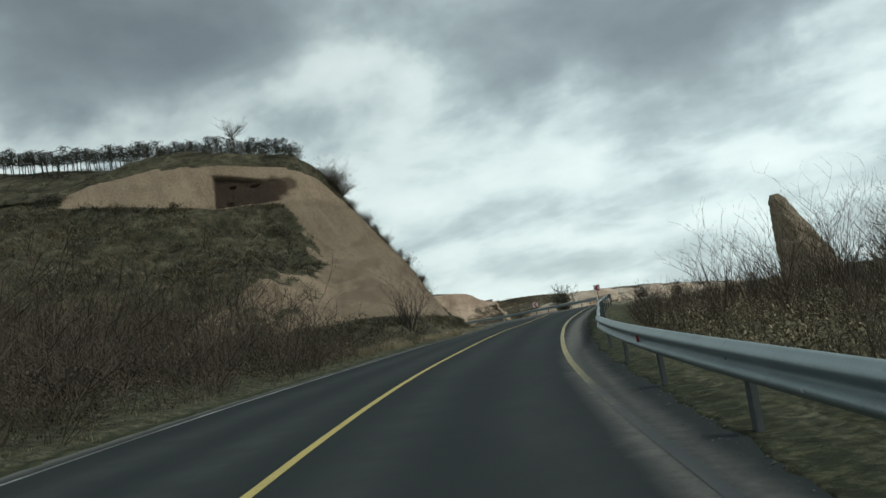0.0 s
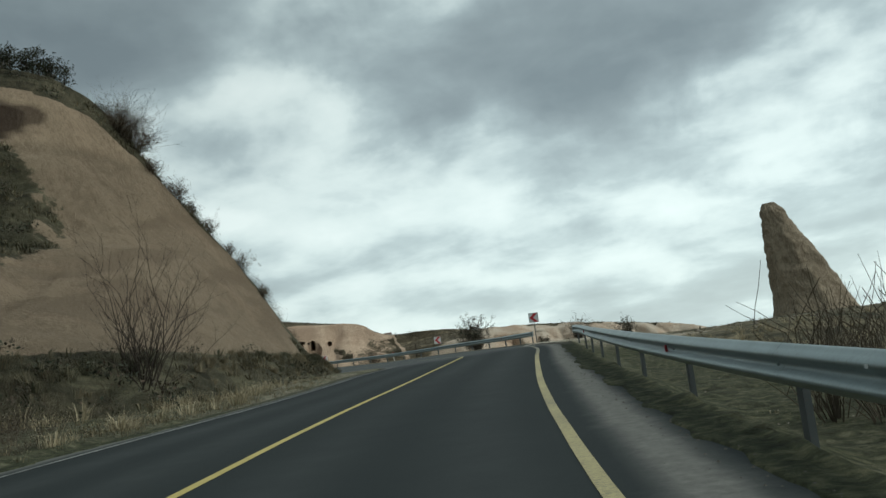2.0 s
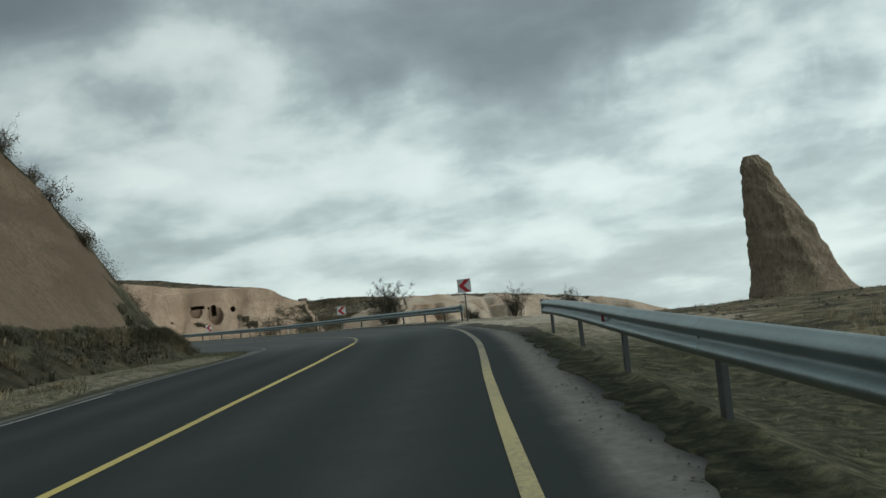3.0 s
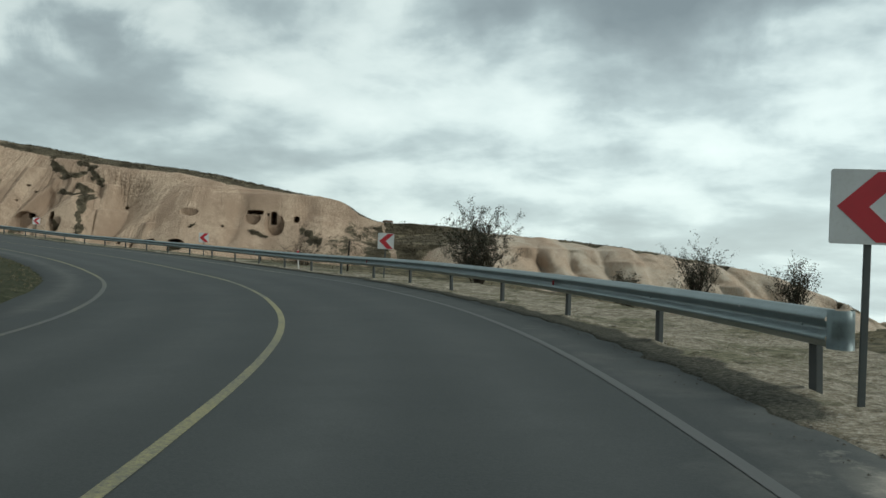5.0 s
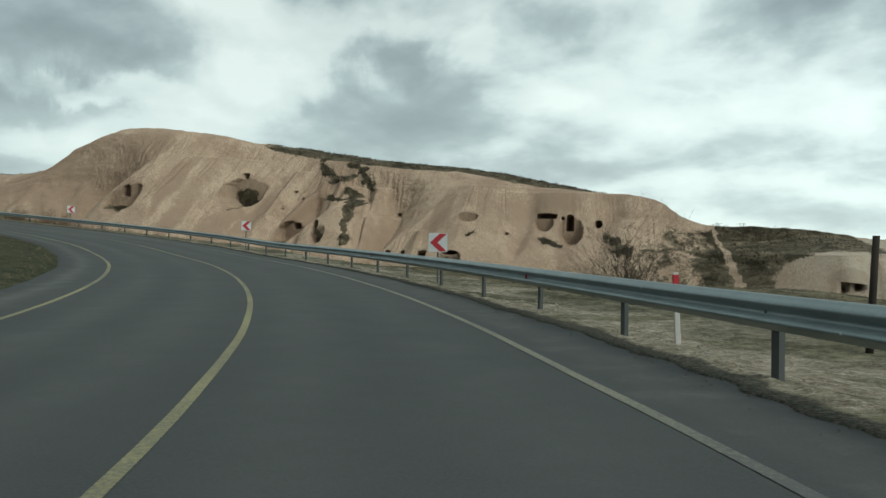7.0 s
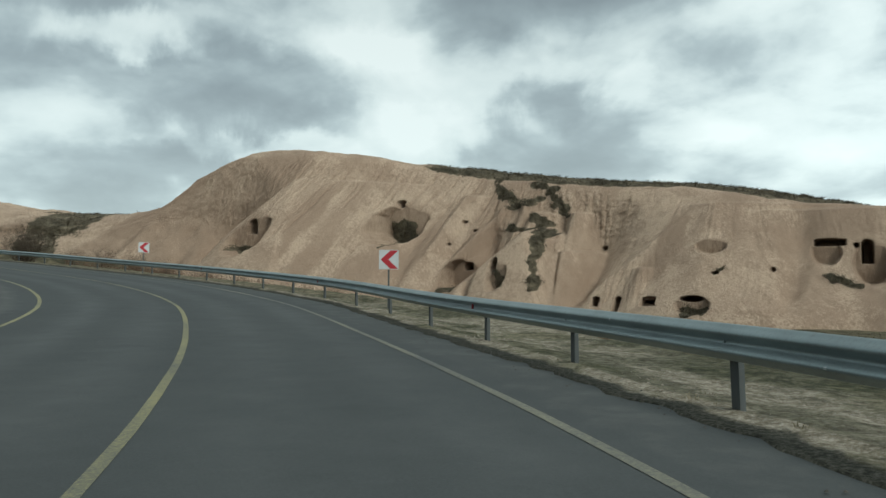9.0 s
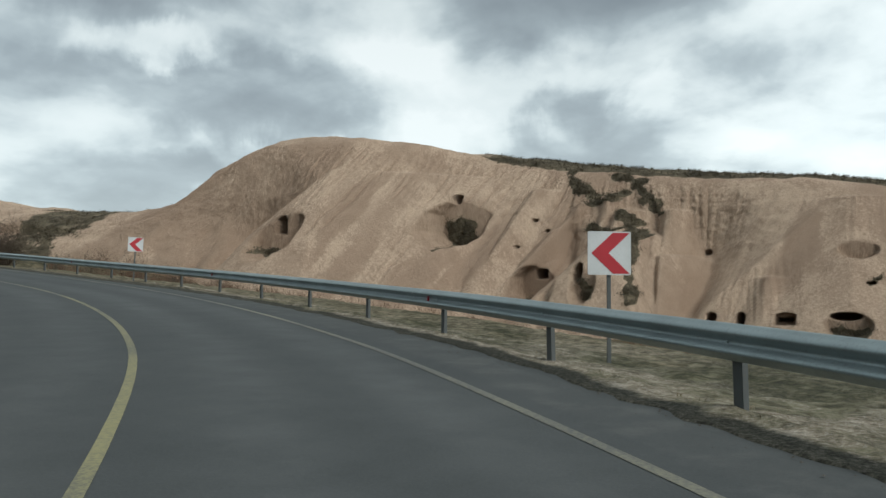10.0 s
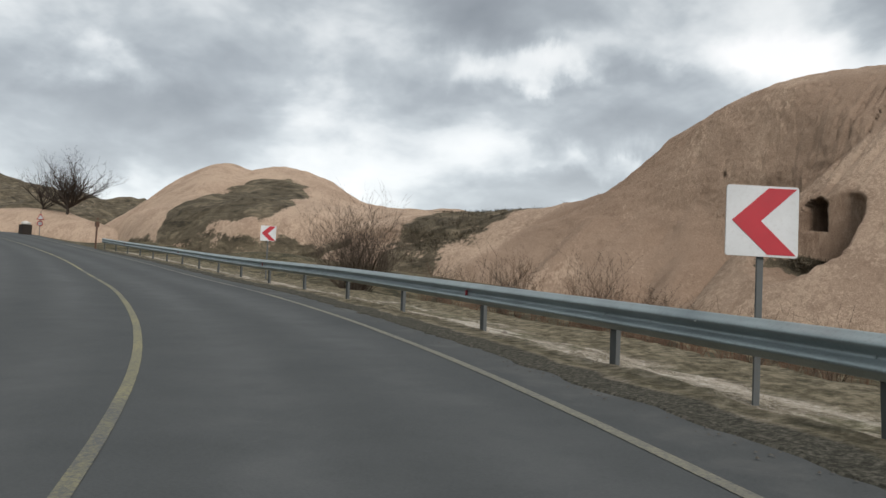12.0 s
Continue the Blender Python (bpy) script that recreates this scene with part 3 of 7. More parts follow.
# an even share is added to the tracks past the bend, as windscreen haze
road = new("road", mesh_from("road", P, grid_faces(len(sts), len(lat)), ASPHALT, True, {"dust": shoulder * np.where(SS > 80, 0.85, 1.1), "early_dark": smooth(84, 66, SS + 2 * wob), "track_haze": np.clip(track_haze + 0.3 * smooth(95, 130, SS), 0, 1), "sand": sand}))
tagged(road, "dark grey two-lane asphalt road with dusty shoulders", "road", kind="structure")


def line_strip(name, n0, s0, s1, width, mat, label, wear_of=None):
    ss = np.arange(s0, s1, 0.5)
    wv = 0.012 * fbm(ss / 3, ss * 0, 0, 3, 21)
    mid_ = n0(ss) if callable(n0) else n0
    L = on_road(ss, mid_ - width / 2 + wv, 0.005)
    R = on_road(ss, mid_ + width / 2 + wv, 0.005)
    wear = np.repeat(wear_of(ss) if wear_of else ss * 0, 2)
    ob = new(name, mesh_from(name, np.stack([L, R], 1).reshape(-1, 3), grid_faces(len(ss), 2), mat, True, {"wear": wear}))
    return tagged(ob, label, "road marking", kind="structure")


def right_line(s):
    return np.interp(s, [0, 6, 16, 30, 37, 75, 84, 92, 110, 150, 160, 180, 190], [3.38, 3.38, 3.34, 3.32, 3.3, 3.3, 3.43, 3.52, 3.3, 3.27, 3.2, 3.36, 3.46])


line_strip("road_marking_centre", 0.0, -68, 72.1, 0.115, YELLOW, "yellow painted centre line on the asphalt")
line_strip("road_marking_centre", 0.0, 72, 296, 0.105, FADED_YELLOW, "faded olive-yellow painted centre line on the asphalt", lambda s: 0.25 + 0.3 * fbm(s / 7, s * 0, 0, 3, 22))
line_strip("road_marking_edge_right", right_line, -68, 76.1, 0.115, PALE_YELLOW, "faded yellow painted edge line, partly worn off", lambda s: 0.8 * smooth(18, 6, s) + 0.45 * smooth(54, 64, s))
line_strip("road_marking_edge_right", right_line, 76, 296, 0.105, FADED_GREY, "greyed edge line, nearly worn off",
           lambda s: 1.1 * smooth(75, 77, s) * smooth(114, 98, s) + 0.2 * smooth(130, 150, s) + 0.25 * fbm(s / 5, s * 0, 0, 3, 23))
line_strip("road_marking_edge_left", -3.68, -68, 62, 0.10, WHITE_LINE, "worn white painted edge line", lambda s: 0.4 + 0.4 * fbm(s / 4, s * 0, 0, 3, 24))
line_strip("road_marking_edge_left", -3.74, 62, 296, 0.115, FADED_YELLOW, "faded yellow painted edge line", lambda s: 0.5 * smooth(112, 100, s) + 0.2 + 0.3 * fbm(s / 5, s * 0, 0, 3, 25))

# ---------- verges: clods, matted grass and grit beside the asphalt ----------
m, nt, b = material("verge_earth", 0.97, 0, 0.1)
clod, fleck, wide = tex(nt, 4.5, 7, 0.72, (1, 1, 1), 0.4), tex(nt, 20, 5, 0.78), tex(nt, 0.55, 6, 0.68)
dry = ramp(nt, clod, [(0.36, (0.06, 0.052, 0.036)), (0.46, (0.17, 0.145, 0.105)), (0.54, (0.31, 0.27, 0.205)), (0.66, (0.50, 0.455, 0.385))])
col = blend(nt, 0.5, dry, ramp(nt, fleck, [(0.36, (0.05, 0.043, 0.032)), (0.50, (0.22, 0.19, 0.14)), (0.66, (0.58, 0.54, 0.48))]))
col = blend(nt, calc(nt, "MULTIPLY", window_of(nt, wide, 0.49, 0.58), 0.62), col, ramp(nt, clod, [(0.35, (0.03, 0.034, 0.017)), (0.65, (0.135, 0.135, 0.07))]))
col = blend(nt, calc(nt, "MULTIPLY", window_of(nt, calc(nt, "ADD", attribute(nt, "pale"), calc(nt, "SUBTRACT", clod, 0.5)), 0.42, 0.62), 0.8), col, blend(nt, window_of(nt, calc(nt, "ADD", calc(nt, "MULTIPLY", wide, 0.6), calc(nt, "MULTIPLY", clod, 0.4)), 0.40, 0.60), ramp(nt, fleck, [(0.35, (0.27, 0.23, 0.175)), (0.65, (0.42, 0.375, 0.305))]), ramp(nt, fleck, [(0.35, (0.44, 0.40, 0.335)), (0.65, (0.57, 0.53, 0.46))])))
shade_ = ramp(nt, fleck, [(0.36, (0.026, 0.026, 0.02)), (0.50, (0.064, 0.062, 0.049)), (0.70, (0.16, 0.15, 0.122))])
col = blend(nt, window_of(nt, calc(nt, "ADD", attribute(nt, "grime"), calc(nt, "SUBTRACT", clod, 0.5)), 0.36, 0.56), col, shade_)
sward = ramp(nt, clod, [(0.35, (0.045, 0.041, 0.026)), (0.48, (0.115, 0.10, 0.066)), (0.64, (0.25, 0.215, 0.15))])
col = blend(nt, window_of(nt, calc(nt, "ADD", attribute(nt, "sward"), calc(nt, "SUBTRACT", wide, 0.5)), 0.3, 0.6), col, sward)
olive = ramp(nt, clod, [(0.34, (0.013, 0.016, 0.009)), (0.5, (0.036, 0.041, 0.022)), (0.66, (0.105, 0.102, 0.06))])
col = blend(nt, calc(nt, "MULTIPLY", attribute(nt, "lush"), 0.9), col, olive)
nt.links.new(col, b.inputs["Base Color"])
bump(nt, b, calc(nt, "ADD", calc(nt, "MULTIPLY", clod, 0.6), calc(nt, "MULTIPLY", fleck, 0.35)), 0.9, 0.07)
VERGE = m


def verge(side, s0, s1, label):
    """A strip of rough earth whose ragged inner edge lies over the asphalt."""
    ss = np.arange(s0, s1, 0.2)
    dist = np.r_[0, 0.05, np.arange(0.12, 1.9, 0.11), np.geomspace(1.95, 4.7, 13)]
    S_, D_ = np.meshgrid(ss, dist, indexing="ij")
    rag = 0.16 * fbm(S_ / 0.45, S_ * 0 + side, 0, 3, 91) + 0.12 * fbm(S_ / 4, S_ * 0, 0, 2, 92)
    edge = np.minimum(edge_right(S_), asphalt_right(S_) - 0.22) if side > 0 else -edge_left(S_) - 0.15
    N_ = edge + D_ + rag * smooth(1.2, 0.0, D_)
    q = on_road(S_.ravel(), (side * N_).ravel())
    gh = ground_height(q[:, 0], q[:, 1])[0].reshape(S_.shape)
    lip = asphalt_right(S_) if side > 0 else -edge_left(S_)
    plane = q[:, 2].reshape(S_.shape) + 0.016 - (0.12 + 0.32 * smooth(66, 58, S_) * (side > 0)) * np.clip(N_ - lip - 0.1, 0, 1.6)
    z = np.maximum(gh + 0.03, plane)
    X_, Y_ = q[:, 0].reshape(S_.shape), q[:, 1].reshape(S_.shape)
    lumps_ = 0.05 * fbm(X_ / 0.9, Y_ / 0.9, 0, 3, 93) + (0.03 * np.abs(vnoise(X_ / 0.32, Y_ / 0.32, 0, 94)) + 0.02 * vnoise(X_ / 0.17, Y_ / 0.17, 0, 95)) * smooth(0.3, 1.2, D_)
    z = z + (lumps_ + 0.02) * smooth(0.05, 0.6, D_)
    z = z - 0.05 * (D_ == 0) - 0.5 * smooth(3.7, 4.7, D_)
    gap_ = smooth(66, 70, S_) * smooth(83, 79, S_) * (side > 0)
    first = smooth(66, 60, S_)
    streak = fbm(S_ / 5, N_ / 0.5, 0, 3, 96)
    grime = np.where(side > 0, 0.95 * smooth(0.75, 0.2, D_ - 0.5 * rag + 0.05 * gap_ - 0.2 * smooth(165, 185, S_) + 0.18 * smooth(84, 100, S_)), 0.8 * smooth(0.5, 0.2, D_)) + 0.15 * streak
    grime = grime * (1 - (side > 0) * smooth(76.0, 76.8, S_ + 2 * rag) * smooth(81.5, 80.2, S_) * (1 - 0.8 * np.exp(-((S_ - 77.6) / 0.5) ** 2)))
    pale = (side > 0) * (0.55 * gap_ + smooth(80, 86, S_) * (0.35 + 0.25 * smooth(165, 180, S_)) * np.exp(-((N_ - np.interp(S_, [86, 120, 150, 182, 220], [6.3, 6.0, 5.9, 5.75, 5.7]) + 1.2 * streak) / 0.45) ** 2)) + 0.1 * fbm(S_ / 9, N_ / 2, 0, 3, 97)
    sward_ = (side > 0) * (0.34 * smooth(80, 88, S_) + 0.26 * smooth(145, 168, S_)) * (1 - np.clip(1.6 * pale, 0, 1)) * smooth(0.3, 0.6, D_)
    lush_ = np.clip(1.0 * first * (side > 0) + (0.95 - 0.4 * smooth(42, 58, S_)) * (side < 0) + 0.75 * smooth(80, 90, S_) * (side < 0)
                    + (side > 0) * smooth(104, 124, S_) * smooth(176, 160, S_) * smooth(0.4, 0.9, D_) * (1 - np.clip(1.3 * pale, 0, 1)) * smooth(-0.35, 0.2, fbm(S_ / 2.2, N_ / 0.9, 0, 3, 90)) * 0.85, 0, 1)
    me = mesh_from("verge", np.stack([X_, Y_, z], -1).reshape(-1, 3), grid_faces(len(ss), len(dist))[:, ::(-1 if side > 0 else 1)], VERGE, True, {"grime": grime, "pale": pale, "lush": lush_, "sward": sward_})
    return tagged(new("verge", me), label, "verge", kind="structure")


verge(1, -16, 236, "rough verge of dark grit, pale dust and matted dry grass")
verge(-1, -16, 76, "rough verge of olive and straw-coloured matted grass")


# ---------- lofted rock forms ----------
def loft(curves, nu, nv, counts=None, share=(0, 1), reach=(0, 1), straight=None):
    """A sheet through curves that run side by side; first index along them, second across (counts: rows between each two curves)."""
    c = np.stack([np.asarray(k, float) for k in curves])          # across, along, 3
    mean = c.mean(0)
    d = np.r_[0, np.cumsum(np.linalg.norm(np.diff(mean, axis=0), axis=1))]
    q = d[-1] * np.interp(np.linspace(0, 1, nu), share, reach)   # closer steps where the shares say so
    rows = np.stack([glide_at(d, k, q) for k in c], 1)            # nu, across, 3
    dv = np.r_[0, np.cumsum(np.linalg.norm(np.diff(rows.mean(0), axis=0), axis=1))]
    qv = np.linspace(0, dv[-1], nv)
    if counts:
        qv = np.interp(np.linspace(0, sum(counts), nv), np.r_[0, np.cumsum(counts)], dv)
    out = glide_at(dv, rows.transpose(1, 0, 2).reshape(len(c), -1), qv)
    out = out.reshape(nv, nu, 3).transpose(1, 0, 2)
    if straight:                                                  # no bulging between the curves past this share of the length
        k = np.clip(np.searchsorted(dv, qv, side="right") - 1, 0, len(dv) - 2)
        t = ((qv - dv[k]) / (dv[k + 1] - dv[k]))[None, :, None]
        w = smooth(straight[0], straight[1], np.linspace(0, 1, nu))[:, None, None]
        out = out * (1 - w) + (rows[:, k] * (1 - t) + rows[:, k + 1] * t) * w
    return out


def normals_of(P):
    du, dv = np.gradient(P, axis=0), np.gradient(P, axis=1)
    n = np.cross(du, dv)
    return n / np.maximum(np.linalg.norm(n, axis=-1, keepdims=True), 1e-9)


def sink(curve, out, down):
    """A curve below the given one, set outwards (away from the following curves) and down."""
    c = np.array(curve, float)
    t = np.gradient(c[:, :2], axis=0)
    t /= np.linalg.norm(t, axis=1)[:, None]
    c[:, 0] += out * t[:, 1]
    c[:, 1] -= out * t[:, 0]
    c[:, 2] -= down
    return c


# the hill with the road cut, from its western slope round to its nose beside the road
H_FOOT = [(-75, 35, 3), (-32, 38, 2.2), (-20, 43, 2), (-9, 48.5, 1.9), (-3.5, 54, 1.8), (-0.6, 64, 1.7), (0.6, 75, 1.8), (1.2, 84, 1.9), (1.6, 88, 1.9), (2.0, 92.5, 1.5)]
H_MID = [(-75, 55, 12), (-30, 53, 9), (-20, 54, 7.6), (-12, 56, 7.2), (-8.6, 65.0, 7.4), (-5.6, 71, 8.0), (-3.2, 78, 7.2), (-0.6, 84.4, 4.6), (0.4, 88.4, 3.2), (1.4, 93, 1.7)]
H_LEDGE = [(-75, 74, 20), (-31, 69.6, 17.9), (-24.2, 68.8, 15.6), (-17.9, 71.8, 15.6), (-12.6, 74.0, 14.9), (-9.4, 77.8, 14.6), (-6.3, 81.6, 12.8), (-2.3, 84.8, 7.6), (-0.6, 88.8, 4.8), (0.9, 93.5, 1.85)]
H_RIM = [(-75, 77, 22), (-31, 71.0, 18.9), (-24.0, 73.4, 20.2), (-18.2, 74.5, 19.6), (-12.7, 77.2, 19.0), (-10.0, 80.0, 18.2), (-7.4, 82.4, 15.3), (-3.0, 85.2, 9.2), (-1.2, 89.2, 5.8), (0.4, 94, 1.9)]
H_CREST = [(-75, 86, 31), (-32, 79.5, 23.2), (-24, 78.5, 21.9), (-18, 78.6, 21.0), (-13.2, 79.6, 20.4), (-10.4, 81.6, 19.0), (-7.6, 84.0, 15.6), (-3.6, 86.6, 9.4), (-2.0, 90.4, 5.9), (-0.4, 95, 1.9)]
H_BACK = [(-75, 112, 26), (-32, 108, 17), (-26, 106, 14), (-22, 104, 12), (-18, 101, 11), (-16, 99, 10.0), (-13, 98, 8), (-9, 98, 5), (-6.5, 98.4, 3.4), (-3.5, 99, 1.6)]
H_END = [(-75, 150, 8), (-40, 125, 3), (-32, 121, 2), (-26, 116, 1), (-22, 112, 0), (-18, 110, 0), (-14, 108, 0), (-10, 106, 0), (-8, 105, 0), (-5, 104, 0)]
HU, HV = 420, 300
hill_p = loft([sink(H_FOOT, 2.5, 2.0), H_FOOT, H_MID, H_LEDGE, H_RIM, H_CREST, H_BACK, H_END], HU, HV, (8, 55, 70, 75, 30, 40, 22), straight=(0.80, 0.90))
nrm = normals_of(hill_p)
hx, hy, hz = hill_p[..., 0], hill_p[..., 1], hill_p[..., 2]
scrubby = smooth(-6, -12, hx) * smooth(15.2, 13.5, hz)
lump = 0.45 * fbm(hx / 6, hy / 6, hz / 6, 3, 31) * smooth(4, 8, -hx) + 0.10 * fbm(hx / 3, hy / 3, hz / 3, 3, 33)
lump = lump + fbm(hx / 1.3, hy / 1.3, hz / 1.3, 4, 37) * (0.10 + 0.5 * scrubby) - 0.14 * np.abs(vnoise(hx / 1.1 + hz / 2.2, hz / 6, hy / 6, 34)) * smooth(3, 5, hz) + scrubby * 0.7 * fbm(hx / 3.2 + hz / 4, hz / 1.6, hy / 4, 3, 38)
# eroded bumps that break through the scrub
BUMPS = [(-14.0, 51.0, 7.2, 1.7, 0.8), (-11.2, 52.6, 5.2, 1.3, 0.6), (-17.5, 52.5, 6.2, 1.3, 0.5), (-20.5, 55.5, 8.6, 1.6, 0.5), (-12.2, 55.0, 7.6, 1.0, 0.5), (-24.5, 60.5, 12.0, 1.2, 0.4)]
bumpy = hx * 0
for ax, ay, az, r_, up in BUMPS:
    q = np.sqrt((hx - ax) ** 2 + (hy - ay) ** 2 + (1.5 * (hz - az)) ** 2) / r_ + 0.5 * fbm(hx / 0.9, hy / 0.9, hz / 0.9, 3, 36)
    bumpy = np.maximum(bumpy, smooth(1.1, 0.6, q))
    lump = lump + up * smooth(1.2, 0.3, q)
# runnels washed into the lower slope
lump = lump - 0.3 * np.abs(vnoise(hx / 0.9 + 0.4 * hz, hz / 5, 0, 39)) * smooth(-5, -8, hx) * smooth(-17, -13, hx) * smooth(8, 6.5, hz) * smooth(2, 3.5, hz)
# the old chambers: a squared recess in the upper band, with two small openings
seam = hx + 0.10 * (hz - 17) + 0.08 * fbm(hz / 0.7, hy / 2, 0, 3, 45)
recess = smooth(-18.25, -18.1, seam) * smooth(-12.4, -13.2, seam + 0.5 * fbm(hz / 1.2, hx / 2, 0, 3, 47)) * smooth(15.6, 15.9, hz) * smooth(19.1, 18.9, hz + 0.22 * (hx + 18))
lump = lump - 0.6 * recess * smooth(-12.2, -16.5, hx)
for ax, az, rx, rz, deep in ((-16.7, 18.0, 0.2, 0.14, 1.6), (-14.9, 17.9, 0.24, 0.13, 1.4), (-16.9, 16.3, 0.2, 0.3, 0.6), (-21.6, 16.5, 0.17, 0.24, 1.2)):
    q = np.maximum(np.abs(hx - ax) / rx, np.abs(hz - az) / rz)
    lump = lump - deep * smooth(1.15, 0.85, q) * (nrm[..., 1] < 0)
hill_p = hill_p + nrm * lump[..., None]
hx, hy, hz = hill_p[..., 0], hill_p[..., 1], hill_p[..., 2]
edge_line = np.interp(hz, [6.9, 7.5, 8.6, 10, 12, 14.5, 16], [-8.6, -8.4, -9.0, -9.9, -10.9, -12.0, -12.2])
ragged = 0.7 * fbm(hy / 2.2, hz / 2.2, 0, 4, 41)
patch = smooth(1.0, -1.0, hx - edge_line - 2.0 * ragged) * smooth(15.75, 15.2, hz + 0.16 * (hx + 18) * (hx < -18))
patch = patch * smooth(5.7, 7.9, hz + 0.9 * fbm(hx / 1.8, hy / 1.8, 0, 4, 43) + 0.75 * np.clip(-hx - 10.5, 0, 9))
patch = np.maximum(patch, 0.60 * smooth(-6.5, -9.5, hx + ragged) * smooth(9, 7.5, hz) * (0.7 + 1.1 * fbm(hx / 1.2 + hz / 2, hz / 0.8, 0, 4, 42)))
patch = np.maximum(patch, smooth(-14, -18, hx) * smooth(15.4, 14.9, hz + 0.12 * np.clip(-18 - hx, 0, 13)))
patch = np.maximum(patch, smooth(-29, -32, hx + 0.6 * ragged)) * (1 - 0.4 * bumpy * smooth(-0.1, 0.25, fbm(hx / 0.8, hz / 0.5, 0, 3, 35) + 0.25))
band_top = np.interp(hx, [-31, -24, -18.2, -12.7, -10.0, -7.4, -3.0, 0.5], [19.1, 20.55, 20.0, 19.4, 18.4, 15.3, 9.2, 2.6])
crown = smooth(-0.1, 0.25, hz - band_top + 0.3 * fbm(hx / 1.5, hy / 1.5, 0, 3, 49)) * (nrm[..., 2] > 0.2)
crown = np.maximum(crown, smooth(0.3, 0.9, hy - np.interp(hx, [-12.7, -10.0, -7.4, -3.0, 0.5], [77.4, 80.4, 82.9, 85.6, 92.2])) * (hx > -13) * smooth(0.0, -2.5, hx))
grass = np.maximum(np.maximum(patch, crown), smooth(2.9, 2.3, hz + 0.5 * ragged))
# the upper band and the washed knolls are paler
bleach = np.maximum(0.75 * smooth(15.3, 16.2, hz + 0.3 * ragged), 0.85 * smooth(-6.5, -9.5, hx + ragged) * smooth(8.2, 6.6, hz + 0.6 * ragged) * smooth(-0.25, 0.2, fbm(hx / 2.4, hz / 1.1, hy / 3, 4, 50)))
bleach = np.maximum(bleach, 0.35 * smooth(0.05, 0.35, fbm((hx + 0.9 * hz) / 1.6, (hz - 0.9 * hx) / 6.0, hy / 6, 4, 51)) * smooth(3, 4.5, hz)) * (1 - recess)
# recess walls and the blob beside them: stain plus shade, both painted
hill = new("rock_hill", mesh_from("rock_hill", hill_p.reshape(-1, 3), grid_faces(HU, HV), CUT, True, {"grass": grass * 0.72, "bleach": bleach, "hollow_shade": 0.3 * recess, "recess_dark": np.clip(recess * smooth(19.3, 18.7, hz + 0.22 * (hx + 18)) + 0.85 * smooth(1.1, 0.6, np.hypot((hx + 12.7) / 1.5, (hz - 17.3) / 1.3) + 0.6 * fbm(hx / 0.8, hz / 0.8, 0, 3, 48)), 0, 1), "brown": np.maximum(0.6 * smooth(-0.2, 0.5, fbm(hx / 2.5, hz / 7, 0, 3, 46)) * smooth(15.2, 16, hz), 0.9 * smooth(-0.05, 0.2, fbm((hx + 0.7 * hz) / 3.5, (hz - 0.5 * hx) / 1.6, hy / 6, 5, 44)) * smooth(3.0, 5.5, hz) * smooth(-10, -6.5, hx) * (hz < 15.5))}))
tagged(hill, "steep tan rock hill with a smooth road cut and scrubby slope", "hill", kind="structure")
HILL_P, grass_on_hill = hill_p, grass

# the long cave cliff, from its eastern end to the west; it faces south
C_FOOT = [(101, 200, -11), (77, 197, -7), (61, 197, -4), (45, 197, -1), (32, 196, 1), (21, 196, 2), (12, 197, 3), (3, 196, 3), (-5, 197, 2.8), (-13, 193, 2.6), (-18, 193, 2.6), (-25, 196, 2.8), (-31, 196, 3), (-38, 195, 3.2), (-46, 194, 4), (-53, 188, 5), (-60.5, 189.5, 6), (-66, 190, 7), (-74, 190, 8.5), (-92, 186, 10)]
C_MID = [(99, 202, -9), (77, 201, -4.5), (61, 202, -1), (45, 203, 1.8), (32, 203, 3), (21, 203, 4), (12, 203, 5), (3, 201, 6.2), (-4.5, 202.5, 6), (-12, 199, 6.2), (-17, 197.5, 6.2), (-25.5, 203, 7), (-31.5, 203, 7.5), (-39, 201, 8), (-47, 200, 9), (-54.5, 193, 10), (-61, 195.6, 10.5), (-67.5, 193.6, 11), (-74.5, 192.4, 11), (-93, 189, 11.5)]
C_UP = [(97, 204, -7), (77, 205, -1.0), (61, 207, 2.4), (45, 209, 4.6), (31, 210, 5.4), (21, 209, 6.4), (11.5, 208, 7.4), (4, 208, 9.6), (-4.5, 207.4, 9.4), (-11.5, 205, 10.8), (-16, 203, 10.5), (-26, 207.4, 12), (-32, 207.2, 12.8), (-40, 206, 13.6), (-48, 204.0, 14.0), (-56, 198.0, 16.6), (-62.8, 198.2, 18.2), (-68.8, 196.4, 15.7), (-73.8, 194.4, 13.2), (-94, 190, 13)]
C_RIM = [(91, 206, -3.4), (77, 208, 1.3), (61, 211, 4.2), (45, 213, 6.2), (30, 217, 7.3), (21, 215, 8.2), (11, 212, 8.7), (5.5, 217, 11.7), (-4.5, 214, 12.9), (-12, 210.5, 14.0), (-16.5, 209, 14.4), (-26, 211, 15.8), (-32.5, 211, 16.7), (-41, 211, 18.0), (-48.5, 208.5, 18.9), (-57, 202.3, 20.1), (-64.4, 200.0, 20.35), (-69.2, 197.4, 17.55), (-72.6, 196.4, 14.9), (-96, 197, 14.8)]
